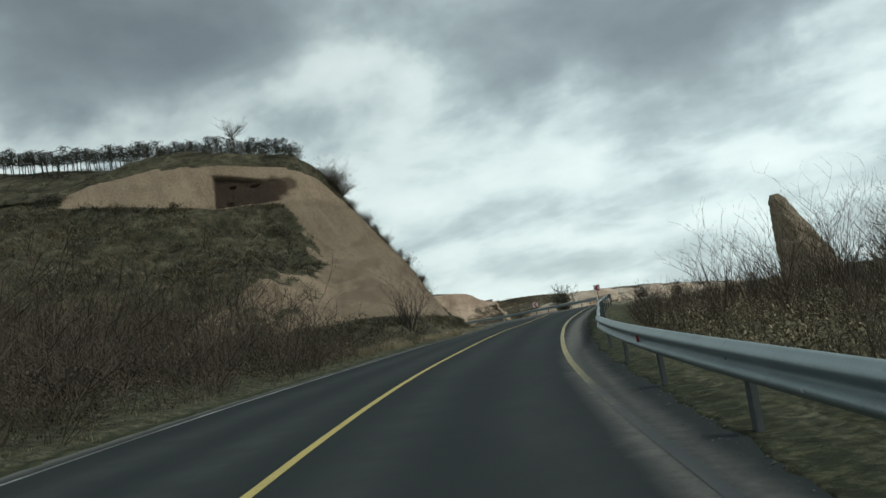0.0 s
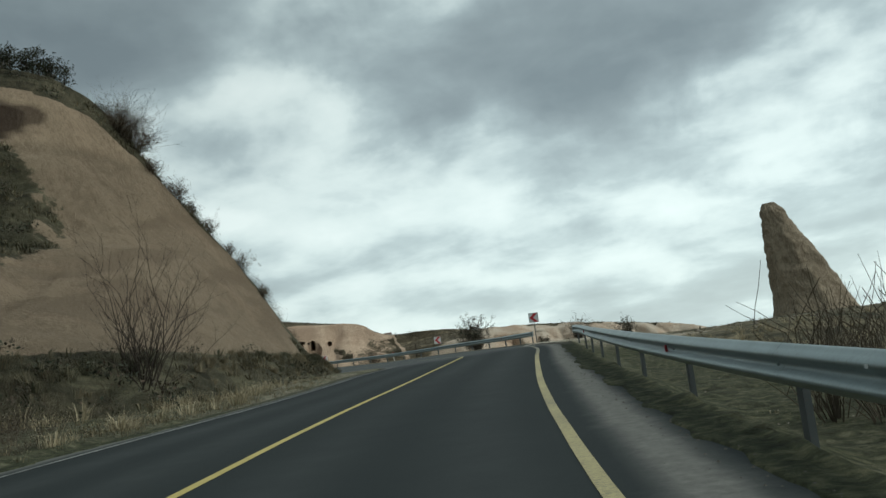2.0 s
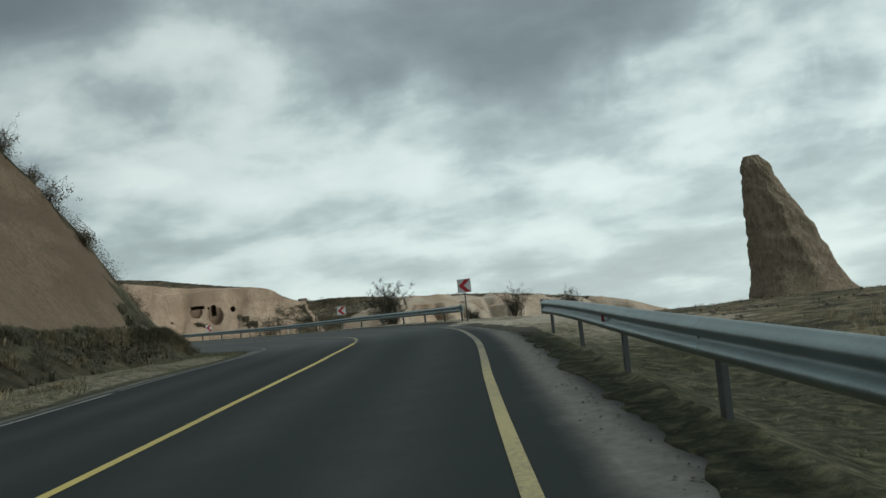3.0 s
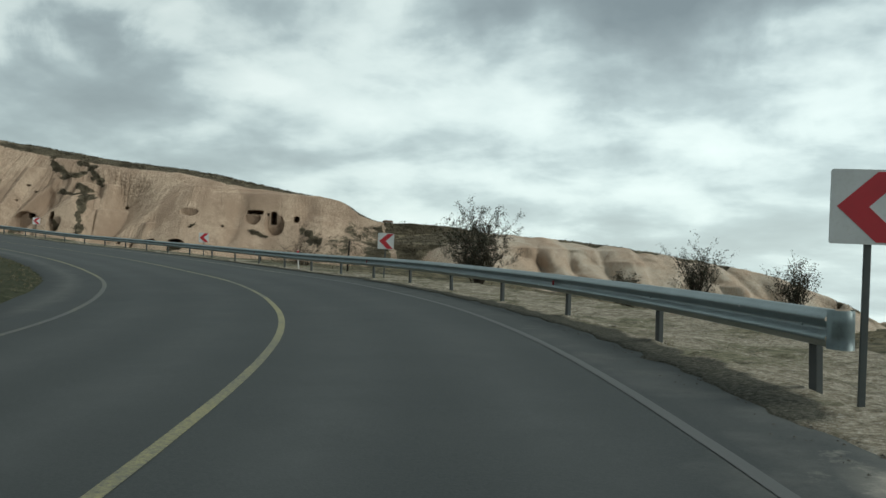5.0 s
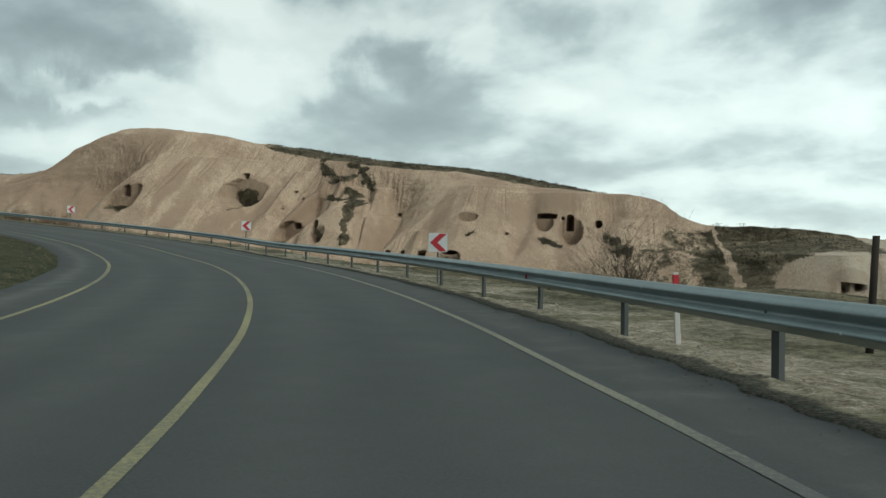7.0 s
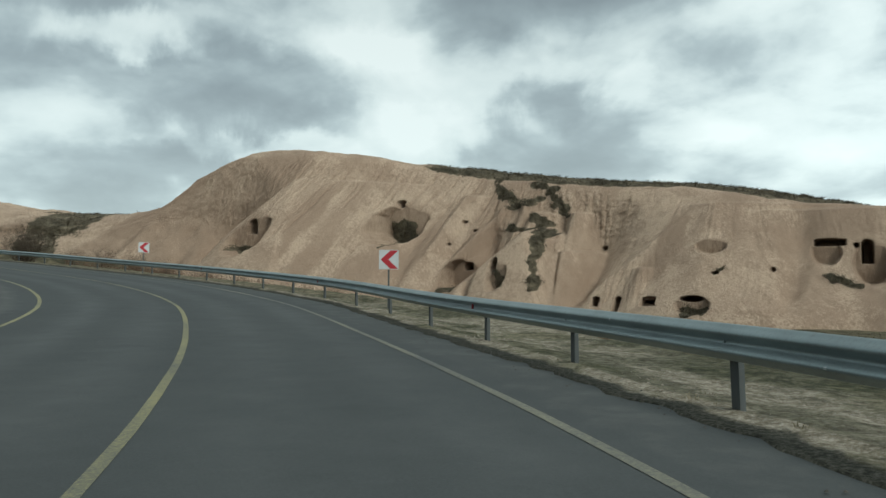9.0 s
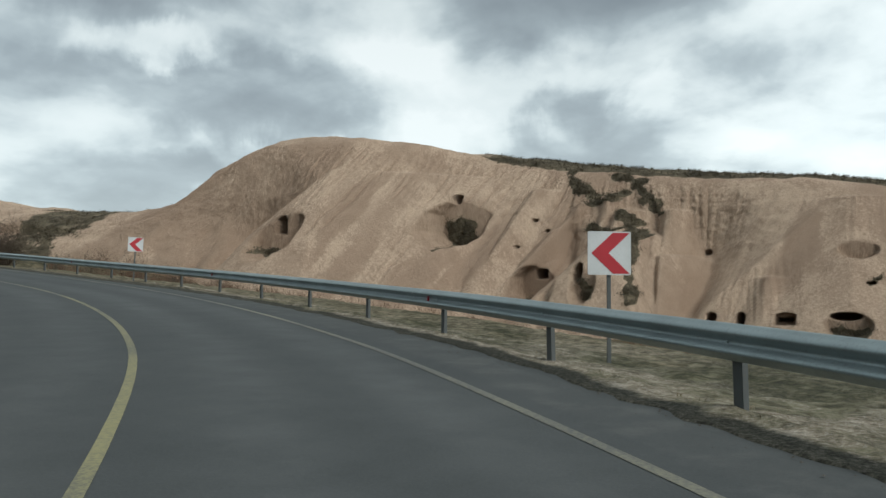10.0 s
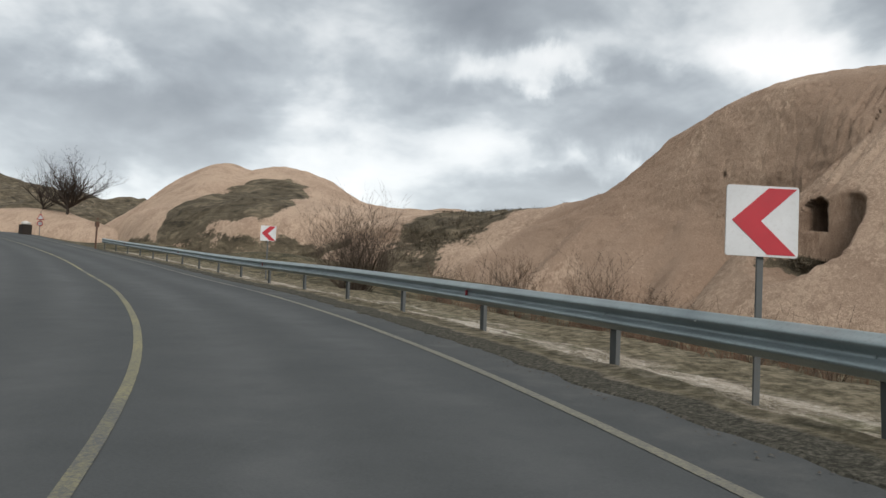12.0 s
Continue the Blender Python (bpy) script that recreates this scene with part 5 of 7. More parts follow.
M_FRONT = [(-146, 180.5, 11.2), (-124, 180.2, 11.2), (-115, 179.5, 11.2), (-110, 180, 11), (-106.5, 181, 11), (-103.5, 182, 11), (-101, 183, 11), (-99, 185, 11), (-97, 187, 11), (-95, 189, 11.2), (-93, 191, 11.4), (-90, 194, 11.8), (-86, 200, 12), (-82, 206, 12)]
M_BACK = [(x - 40, y + 25, z - 9) for x, y, z in M_RIM]
ridge("sandy_mound", M_RIM, M_FRONT, M_BACK, 300, 150, TUFF, "rounded sandy mound with a patch of dark scrub", 0.7,
      mound_scrub)
D_RIM = [(-250, 110, 35), (-262, 150, 36), (-258, 185, 35.5), (-250, 205, 32), (-240, 225, 29.5), (-220, 262, 24), (-190, 300, 16)]
D_FRONT = [(-170, 120, 14), (-172, 150, 13), (-172, 175, 13), (-168, 195, 14), (-160, 215, 14), (-150, 240, 12), (-140, 270, 8)]
D_BACK = [(x - 120, y + 60, z - 20) for x, y, z in D_RIM]
ridge("scrub_hill", D_RIM, D_FRONT, D_BACK, 120, 60, TUFF, "low dark hill of scrub with scattered pale rocks", 3.0, lambda x, y, z: 0.75 + 0.35 * fbm(x / 10, y / 10, 0, 4, 85))

B_RIM = [(-152, 168, 15.6), (-147, 171.5, 16.3), (-143, 174.8, 16.7), (-139, 178, 16.5), (-131, 183.5, 13.6)]
B_FRONT = [(-143, 164.5, 12.2), (-139, 168.5, 12.4), (-135, 172, 12.6), (-131, 175.2, 12.5), (-122, 180.5, 11.4)]
B_BACK = [(x - 14, y + 7, z - 3) for x, y, z in B_RIM]
ridge("sandy_bank", B_RIM, B_FRONT, B_BACK, 90, 50, TUFF, "low pale sandy bank beside the far end of the road", 0.5, lambda x, y, z: 0.35 * smooth(15.4, 16.4, z) + 0.2 * fbm(x / 3, y / 3, 0, 3, 86))

F_RIM = [(280, 502, -29), (296, 499, -26), (320, 495, -22.5), (345, 490, -20), (380, 480, -20), (430, 470, -24)]
F_FRONT = [(x - 14, y - 45, z - 22) for x, y, z in F_RIM]
F_BACK = [(x + 30, y + 80, z - 25) for x, y, z in F_RIM]
ridge("far_hill", F_RIM, F_FRONT, F_BACK, 80, 40, CUT, "low brown hill beyond the plain", 2.0, lambda x, y, z: 0.45 + 0.4 * fbm(x / 14, y / 14, 0, 3, 99))

# standing rock cone
ang = np.linspace(0, 2 * math.pi, 97)
lev = np.linspace(0, 1, 120)
A, V = np.meshgrid(ang, lev, indexing="ij")
half = np.interp(V, [0, 0.07, 0.3, 0.55, 0.8, 0.93, 1.0], [4.4, 3.9, 3.05, 2.3, 1.4, 0.85, 0.3])
lean_x = np.interp(V, [0, 0.3, 0.6, 1.0], [0.5, 0.0, -0.75, -1.9])
X = 42.95 + half * np.cos(A) + lean_x
Y = 97.6 + half * 0.85 * np.sin(A)
Z = -0.6 + 10.9 * V
wob = 0.42 * fbm(np.cos(A) * 1.5 + 5, np.sin(A) * 1.5, Z / 1.6, 4, 71) + 0.10 * np.exp(-((V - 0.93) / 0.04) ** 2) + 0.14 * fbm(np.cos(A) * 4, np.sin(A) * 4 + 3, Z / 0.5, 3, 76) - 0.2 * np.abs(np.sin(4 * A + 2 * V)) * smooth(0.9, 0.5, V)
X, Y = X + wob * np.cos(A), Y + wob * np.sin(A)
cone = new("rock_cone", mesh_from("rock_cone", np.stack([X, Y, Z], -1).reshape(-1, 3), grid_faces(97, 120), CONE, True, {"grass": X * 0, "hollow_shade": X * 0}))
tagged(cone, "tall leaning cone of brown weathered rock", "rock", kind="structure")


# ---------- guardrails ----------
BEAM = [(-0.012 * (abs(k) < 12) - 0.036 * (1 - math.cos(math.pi * k / 6)), 0.156 * k / 12) for k in range(12, -13, -1)]
RAIL_UP = 0.605         # middle of the beam over the road; the first rail sits lower


def beam_mesh(s0, s1, n0, rail_up, steps_=4):
    """One length of W-shaped rail between two stations, in world metres."""
    ss = np.linspace(s0, s1, steps_)
    prof = np.array(BEAM)
    outer, inner = prof, prof + (0.006, 0.0)
    ring = np.vstack([outer, inner[::-1]])
    rows = []
    for k, s in enumerate(ss):
        up = rail_up(s)
        base = on_road(s, n0(s), 0.0)
        right = np.array([np.interp(s, RS, RR[:, 0]), np.interp(s, RS, RR[:, 1]), 0])
        rows.append(base + right * ring[:, :1] + np.array([0, 0, 1]) * (ring[:, 1:] + up))
    P = np.stack(rows)
    nr = len(ring)
    i = np.arange(len(ss) * nr).reshape(len(ss), nr)
    j = np.roll(i, -1, 1)
    f = np.stack([i[:-1], j[:-1], j[1:], i[1:]], -1).reshape(-1, 4)
    half = nr // 2
    caps, ends = [], np.vstack([P[0], P[-1]])                     # the ends have corners of their own, so that they stay sharp
    for row, flip in ((i[-1] + nr, 1), (i[-1] + 2 * nr, 0)):
        for a in range(half - 1):
            quad = [row[a], row[a + 1], row[nr - 2 - a], row[nr - 1 - a]]
            caps.append(quad[::-1] if flip else quad)
    return mesh_from("beam", np.vstack([P.reshape(-1, 3), ends]), np.vstack([f, caps]), STEEL, True)


bm = bmesh.new()
for size, at in (((0.006, 0.13, 1.05), (-0.0, 0, -0.02)), ((0.05, 0.006, 1.05), (0.025, 0.062, -0.02)), ((0.05, 0.006, 1.05), (0.025, -0.062, -0.02)), ((0.006, 0.022, 1.05), (0.05, 0.052, -0.02)), ((0.006, 0.022, 1.05), (0.05, -0.052, -0.02))):
    box(bm, size, (at[0], at[1], at[2] + 0.21))
post_me = bm_mesh("post", bm, POST_STEEL)
bm = bmesh.new()
box(bm, (0.075, 0.11, 0.20), (0, 0, 0), 0.006)
spacer_me = bm_mesh("spacer", bm, POST_STEEL)
bm = bmesh.new()
bmesh.ops.create_cone(bm, cap_ends=True, segments=8, radius1=0.018, radius2=0.012, depth=0.02)
bolt_me = bm_mesh("bolt", bm, STEEL)
bm = bmesh.new()
box(bm, (0.03, 0.05, 0.085), (0, 0, 0), 0.005)
refl_me = bm_mesh("reflector", bm, RED_GLASS)


bm = bmesh.new()
box(bm, (0.004, 0.035, 0.022), (0, 0, 0), 0.001)
stud_me = bm_mesh("stud", bm, SIGN_WHITE)


def guardrail(posts, line, rail_up, label, lean=0.0):
    """posts: their stations; line and rail_up give the offset and the height of the beam at a station."""
    thing = new("guardrail")
    base = on_road(posts[0], line(posts[0]))
    thing.location = base
    tagged(thing, label, "guardrail")
    back = Matrix.Translation(Vector(-base))
    for k, s in enumerate(posts):
        n0, up = float(line(s)), float(rail_up(s))
        p = on_road(s, n0 + 0.085)
        turn = heading(s) - 90
        rng = random.Random(int(s * 10))
        m = back @ pose(p[0], p[1], p[2], rng.uniform(-1.2, 1.2), lean + rng.uniform(-1.2, 1.2), turn)
        part("post", post_me, thing, at=m @ pose(0, 0, up - RAIL_UP))
        q = on_road(s, n0 + 0.045, up)
        part("spacer", spacer_me, thing, at=back @ pose(q[0], q[1], q[2], 0, 0, turn))
        q = on_road(s, n0 - 0.02, up)
        part("bolt", bolt_me, thing, at=back @ pose(q[0], q[1], q[2], 0, -90, turn))
        if k % 4 == 2:
            q = on_road(s + 0.3, n0 - 0.06, up + 0.0)
            part("reflector", refl_me, thing, "small red reflector", back @ pose(q[0], q[1], q[2], 0, 0, turn))
        if rng.random() < 0.6:
            q = on_road(s + rng.uniform(0.8, 2.6), n0 - 0.084, up + rng.choice((-0.075, 0.075)))
            part("stud", stud_me, thing, "tiny pale reflective stud", back @ pose(q[0], q[1], q[2], 0, 0, turn))
    for k, (s, e) in enumerate(zip(posts, posts[1:])):
        me = beam_mesh(s - (0.12 if k else 0.45), e + 0.12, lambda v, k=k: line(v) - 0.002 * (k % 2), rail_up)
        part("beam", me, thing, at=back)
    for s, d in ((posts[0] - 0.45, -1), (posts[-1] + 0.12, 1)):   # rounded end pieces
        bm = bmesh.new()
        ring = []
        for a in np.radians(np.linspace(-80, 80, 9)):
            q = on_road(s + d * 0.20 * math.cos(a) - d * 0.03, float(line(s)) + 0.03 + 0.10 * math.sin(a), float(rail_up(s)))
            ring.append([bm.verts.new(Vector(q - base) + Vector((0, 0, dz))) for dz in (0.155, 0.05, -0.05, -0.155)])
        for r0, r1 in zip(ring, ring[1:]):
            for a in range(3):
                bm.faces.new((r0[a], r0[a + 1], r1[a + 1], r1[a]))
        bmesh.ops.solidify(bm, geom=bm.faces[:], thickness=0.005)
        bmesh.ops.recalc_face_normals(bm, faces=bm.faces[:])
        part("end_cap", bm_mesh("end_cap", bm, STEEL, True), thing, "rounded steel end piece")
    return thing


guardrail([63.5 - 3.78 * k for k in range(28, -1, -1)], lambda s: np.interp(s, [0, 12, 18, 24, 34, 70], [3.98, 4.02, 4.15, 4.5, 4.85, 4.85]), lambda s: np.interp(s, [0, 12, 18, 24, 34, 48, 65], [0.62, 0.60, 0.58, 0.505, 0.485, 0.485, 0.52]),
          "grey galvanised steel guardrail on leaning posts beside the shoulder", 1.5)
guardrail([81.95 + 3.49 * k + 0.07 * max(0, k - 22) for k in range(45)], lambda s: RAIL_N + 0 * s, lambda s: np.interp(s, [165, 182], [RAIL_UP, 0.60]),
          "grey galvanised steel guardrail along the outside of the bend")


# ---------- chevron signs ----------
def chevron_sign(x, y, z, size, yaw, lean=0.0, label="white square chevron sign with a red arrow on a steel post"):
    """x, y, z: the middle of the panel."""
    p = np.array([x, y, z])
    gz = float(ground_height(np.array([p[0]]), np.array([p[1]]))[0][0])
    thing = new("chevron_sign")
    thing.matrix_basis = pose(p[0], p[1], gz, 0, lean, yaw)
    tagged(thing, label, "road sign", group="chevron signs along the bend")
    rise = p[2] - gz                         # height of the panel's middle over the ground
    h = size / 2
    bm = bmesh.new()
    box(bm, (size, 0.018, size), (0, 0, rise), 0.0)
    bmesh.ops.bevel(bm, geom=[e for e in bm.edges if abs(e.verts[0].co.y - e.verts[1].co.y) > 0.01], offset=0.022, segments=3, affect="EDGES", profile=0.5)
    part("panel", bm_mesh("panel", bm, SIGN_WHITE), thing, "white reflective panel")
    bm = bmesh.new()
    pts = [(-0.42, 0), (0.08, 0.47), (0.47, 0.47), (-0.02, 0), (0.47, -0.47), (0.08, -0.47)]
    front = [bm.verts.new((a * size, -0.0125, rise + c * size)) for a, c in pts]
    rear = [bm.verts.new((a * size, -0.0085, rise + c * size)) for a, c in pts]
    for quad in ((0, 1, 2, 3), (0, 3, 4, 5)):
        bm.faces.new([front[k] for k in quad])
    for a in range(6):
        bm.faces.new((front[a], rear[a], rear[(a + 1) % 6], front[(a + 1) % 6]))
    bmesh.ops.recalc_face_normals(bm, faces=bm.faces[:])
    part("chevron", bm_mesh("chevron", bm, SIGN_RED), thing, "red arrow pointing left")
    bm = bmesh.new()
    top_z = rise + h * 0.85
    box(bm, (0.055, 0.035, top_z + 0.4), (0, 0.034, top_z / 2 - 0.2), 0.006)
    for k in range(int(top_z / 0.06)):
        box(bm, (0.012, 0.003, 0.014), (0, 0.0145, 0.05 + 0.06 * k))
    part("post", bm_mesh("post", bm, POST_STEEL), thing, "perforated steel post")
    for dz in (-0.3, 0.3):
        bm = bmesh.new()
        box(bm, (size * 0.8, 0.012, 0.035), (0, 0.015, rise + dz * size), 0.002)
        part("bracket", bm_mesh("bracket", bm, POST_STEEL), thing)
    return thing


def toward(x, y, back):
    """The turn of a sign that faces a place on the lane some metres before it."""
    s = float(road_frame(np.array([x]), np.array([y]))[0][0])
    c = on_road(s - back, 1.7)
    return math.degrees(math.atan2(c[1] - y, c[0] - x)) + 90


for x, y, z, size, back, lean in ((14.89, 80.42, 2.73, 0.60, 30, 1.2), (11.58, 106.83, 2.99, 0.63, 20, 2.0), (0.59, 127.72, 3.40, 0.60, 25, -0.6),
                                  (-18.13, 149.80, 4.97, 0.60, 22, 0.0), (-42.39, 163.36, 6.91, 0.60, 14, 1.0), (-68.58, 171.03, 9.07, 0.60, 25, 0.0)):
    chevron_sign(x, y, z, size, toward(x, y, back), lean)


# ---------- plants ----------
def wood(name, colour, dark):
    m, nt, b = material(name, 0.9, 0, 0.2)
    nt.links.new(blend(nt, tex(nt, 6.0, 5, 0.7), dark, colour), b.inputs["Base Color"])
    return m


def leaf_material(name, colours, rough=0.8, green=None, straw=None):
    """green and straw: colours of the patches in which the plants stand together"""
    m, nt, b = material(name, rough, 0, 0.25)
    geo = nt.nodes.new("ShaderNodeNewGeometry")
    stops = [(k / max(1, len(colours) - 1), c) for k, c in enumerate(colours)]
    col = ramp(nt, geo.outputs["Random Per Island"], stops)
    if green:
        patch_ = tex(nt, 0.33, 5, 0.62, (1, 1, 2.2), 0.6)
        col = blend(nt, calc(nt, "MULTIPLY", window_of(nt, patch_, 0.47, 0.40), 0.7), col, green)
        col = blend(nt, calc(nt, "MULTIPLY", window_of(nt, patch_, 0.53, 0.60), 0.65), col, straw)
    nt.links.new(col, b.inputs["Base Color"])
    return m


TWIG = wood("bare_twigs", (0.12, 0.092, 0.068), (0.05, 0.038, 0.028))
THICKET = wood("grey_brown_twigs", (0.115, 0.092, 0.066), (0.05, 0.041, 0.031))
REED = wood("reddish_twigs", (0.18, 0.115, 0.075), (0.09, 0.055, 0.038))
BARK = wood("dark_bark", (0.075, 0.06, 0.048), (0.03, 0.024, 0.02))
PINE = leaf_material("dark_pine", [(0.018, 0.022, 0.014), (0.035, 0.04, 0.022), (0.05, 0.045, 0.026)])
OLIVE = leaf_material("brown_green_leaves", [(0.022, 0.028, 0.018), (0.045, 0.052, 0.034), (0.07, 0.062, 0.045), (0.10, 0.07, 0.05)])
BRUSH = leaf_material("grey_brown_brush", [(0.05, 0.043, 0.03), (0.10, 0.083, 0.058), (0.17, 0.14, 0.095), (0.075, 0.066, 0.043)])
DARK_BRUSH = leaf_material("dark_brown_brush", [(0.03, 0.026, 0.019), (0.062, 0.052, 0.037), (0.10, 0.083, 0.057), (0.045, 0.041, 0.027)], 0.8, (0.042, 0.048, 0.026), (0.16, 0.13, 0.082))
STRAW = leaf_material("dry_grass", [(0.08, 0.068, 0.04), (0.17, 0.14, 0.085), (0.32, 0.27, 0.175), (0.09, 0.09, 0.045)])
PALE_STRAW = leaf_material("pale_straw", [(0.20, 0.165, 0.10), (0.36, 0.30, 0.19), (0.48, 0.41, 0.28), (0.26, 0.22, 0.14)])
GREEN_STRAW = leaf_material("scrub_grass", [(0.045, 0.044, 0.027), (0.085, 0.078, 0.047), (0.18, 0.15, 0.095), (0.075, 0.064, 0.043)], 0.8, (0.04, 0.047, 0.027), (0.27, 0.22, 0.14))


def prisms(segs):
    """Three-sided tapered sticks from rows of start, end and two radii."""
    s = np.asarray(segs, float)
    a, b, ra, rb = s[:, :3], s[:, 3:6], s[:, 6], s[:, 7]
    d = b - a
    d /= np.maximum(np.linalg.norm(d, axis=1, keepdims=True), 1e-6)
    ref = np.where(np.abs(d[:, 2:]) < 0.9, np.array([[0, 0, 1.0]]), np.array([[1.0, 0, 0]]))
    u = np.cross(d, ref); u /= np.linalg.norm(u, axis=1, keepdims=True)
    v = np.cross(d, u)
    rings = []
    for c, r in ((a, ra), (b, rb)):
        for k in range(3):
            t = 2 * math.pi * k / 3
            rings.append(c + r[:, None] * (math.cos(t) * u + math.sin(t) * v))
    verts = np.stack(rings, 1).reshape(-1, 3)
    base = np.arange(len(s))[:, None, None] * 6
    quads = np.array([[0, 1, 4, 3], [1, 2, 5, 4], [2, 0, 3, 5]])[None]
    return verts, (base + quads).reshape(-1, 4)


def branch(rng, segs, p, d, length, r, level, split, droop=0.0):
    """Adds one bending branch and its side branches."""
    n = 4 if level > 1 else 3
    step = length / n
    for k in range(n):
        d = d + np.array([rng.gauss(0, 0.16), rng.gauss(0, 0.16), rng.gauss(0.03 - droop, 0.10)])
        d = d / np.linalg.norm(d)
        q = p + d * step
        r1 = r * (1 - 0.72 * (k + 1) / n) + 0.0015
        segs.append((*p, *q, r * (1 - 0.72 * k / n) + 0.0015, r1))
        if level > 0 and k > 0 or (level > 1):
            for _ in range(split):
                if rng.random() < 0.75:
                    a = rng.uniform(0, 2 * math.pi)
                    side = np.array([math.cos(a), math.sin(a), rng.uniform(0.1, 0.8)])
                    e = d * 0.75 + side * 0.75
                    branch(rng, segs, q, e / np.linalg.norm(e), length * rng.uniform(0.38, 0.62), r1 * 0.75, level - 1, split, droop)
        p = q
    return p


def shrub_segs(seed, stems, height, spread, r=0.016, level=2, split=1, droop=0.0):
    rng = random.Random(seed)
    segs = []
    for _ in range(stems):
        a, t = rng.uniform(0, 2 * math.pi), rng.uniform(0.0, spread)
        d = np.array([math.cos(a) * t, math.sin(a) * t, 1.0])
        branch(rng, segs, np.array([math.cos(a), math.sin(a), 0]) * rng.uniform(0, 0.15 * height * spread) + (0, 0, -0.1), d / np.linalg.norm(d), height * rng.uniform(0.6, 1.0), r * rng.uniform(0.7, 1.1), level, split, droop)
    return np.array(segs)


def surface_z(x, y):
    return ground_height(np.atleast_1d(np.asarray(x, float)), np.atleast_1d(np.asarray(y, float)))[0]


def joined(name, variants, places, mat, label, category, seed, tilt=6):
    """One object of many scattered copies: places are rows of x, y, z, scale."""
    rng = np.random.default_rng(seed)
    vs, fs, base = [], [], 0
    for x, y, z, k in places:
        v, f = variants[rng.integers(len(variants))]
        a = rng.uniform(0, 2 * math.pi)
        c, s_ = math.cos(a), math.sin(a)
        t = np.radians(rng.uniform(-tilt, tilt, 2))
        w = v * k
        w = np.stack([w[:, 0] * c - w[:, 1] * s_ + w[:, 2] * t[0], w[:, 0] * s_ + w[:, 1] * c + w[:, 2] * t[1], w[:, 2]], -1) + (x, y, z)
        vs.append(w); fs.append(f + base); base += len(v)
    ob = new(name, mesh_from(name, np.vstack(vs), np.vstack(fs), mat, False))
    return tagged(ob, label, category, kind="stuff")


def tuft(seed, blades, height, spread, width=0.012):
    """A tuft of bent blades, each of two tapering pieces."""
    rng = np.random.default_rng(seed)
    a = rng.uniform(0, 2 * math.pi, blades)
    lean = rng.uniform(0.05, 1.0, blades) * spread
    h = height * rng.uniform(0.5, 1.0, blades)
    root = np.stack([np.cos(a), np.sin(a), a * 0], -1) * rng.uniform(0, 0.35 * spread * height, blades)[:, None]
    out = np.stack([np.cos(a), np.sin(a), a * 0], -1)
    side = np.stack([-np.sin(a), np.cos(a), a * 0], -1) * width
    mid = root + out * (lean * h * 0.35)[:, None] + np.array([0, 0, 1]) * (h * 0.6)[:, None]
    tip = root + out * (lean * h)[:, None] + np.array([0, 0, 1]) * (h * (1 - 0.35 * lean))[:, None]
    v = np.stack([root - side, root + side, mid + side * 0.8, mid - side * 0.8, tip + side * 0.15, tip - side * 0.15], 1).reshape(-1, 3)
    b = np.arange(blades)[:, None, None] * 6
    f = (b + np.array([[0, 1, 2, 3], [3, 2, 4, 5]])[None]).reshape(-1, 4)
    return v, f


def leaves(rng, centres, size, per, spread):
    """Small bent leaf quads round the given places."""
    c = np.repeat(np.asarray(centres, float), per, 0)
    n = len(c)
    c = c + rng.normal(0, spread, (n, 3))
    d = rng.normal(0, 1, (n, 3)); d /= np.linalg.norm(d, axis=1, keepdims=True)
    e = np.cross(d, rng.normal(0, 1, (n, 3))); e /= np.maximum(np.linalg.norm(e, axis=1, keepdims=True), 1e-6)
    k = size * rng.uniform(0.6, 1.3, (n, 1))
    v = np.stack([c - d * k, c + e * k * 0.45, c + d * k, c - e * k * 0.45], 1).reshape(-1, 3)
    return v, np.arange(4 * n).reshape(-1, 4)


# ---- thickets beside the first stretch
rng = np.random.default_rng(7)
thick = [prisms(shrub_segs(k, 9, 1.0, 0.95, 0.0033, 2, 1, 0.05)) for k in range(6)]
rows = []
for _ in range(430):
    s, n = rng.uniform(-25, 48), -(4.95 + 22 * rng.random() ** 1.6)
    if rng.random() < 0.25 and n < -14:
        continue
    p = on_road(s, n)
    tall = rng.uniform(1.5, 3.1) * (1 + 0.6 * smooth(-7, -13, n)) * (1 - 0.65 * smooth(30, 44, s)) * (0.6 if n > -6.4 else 1)
    rows.append((p[0], p[1], float(surface_z(p[0], p[1])[0]) - 0.05, tall))
joined("roadside_thicket", thick, rows, THICKET, "dense leafless brown thicket on the roadside slope", "shrubs", 8, 14)
brush = [leaves(np.random.default_rng(460 + k), np.random.default_rng(470 + k).normal(0, 0.36, (44, 3)) * (1, 1, 0.75) + (0, 0, 0.42), 0.05, 3, 0.10) for k in range(5)]
low_rows = []
for _ in range(1300):
    s, n = rng.uniform(-10, 50), -(5.2 + 21 * rng.random() ** 1.4)
    p = on_road(s, n)
    low_rows.append((p[0], p[1], float(surface_z(p[0], p[1])[0]) - 0.05, rng.uniform(0.5, 1.25) * (1 - 0.5 * smooth(34, 48, s)) * (0.55 if n > -6.2 else 1)))
joined("low_brush", brush, low_rows, DARK_BRUSH, "low grey-brown brush filling the roadside thicket", "shrubs", 18, 10)
reeds = [prisms(shrub_segs(20 + k, 14, 1.0, 0.28, 0.006, 1, 1)) for k in range(4)]
rows = []
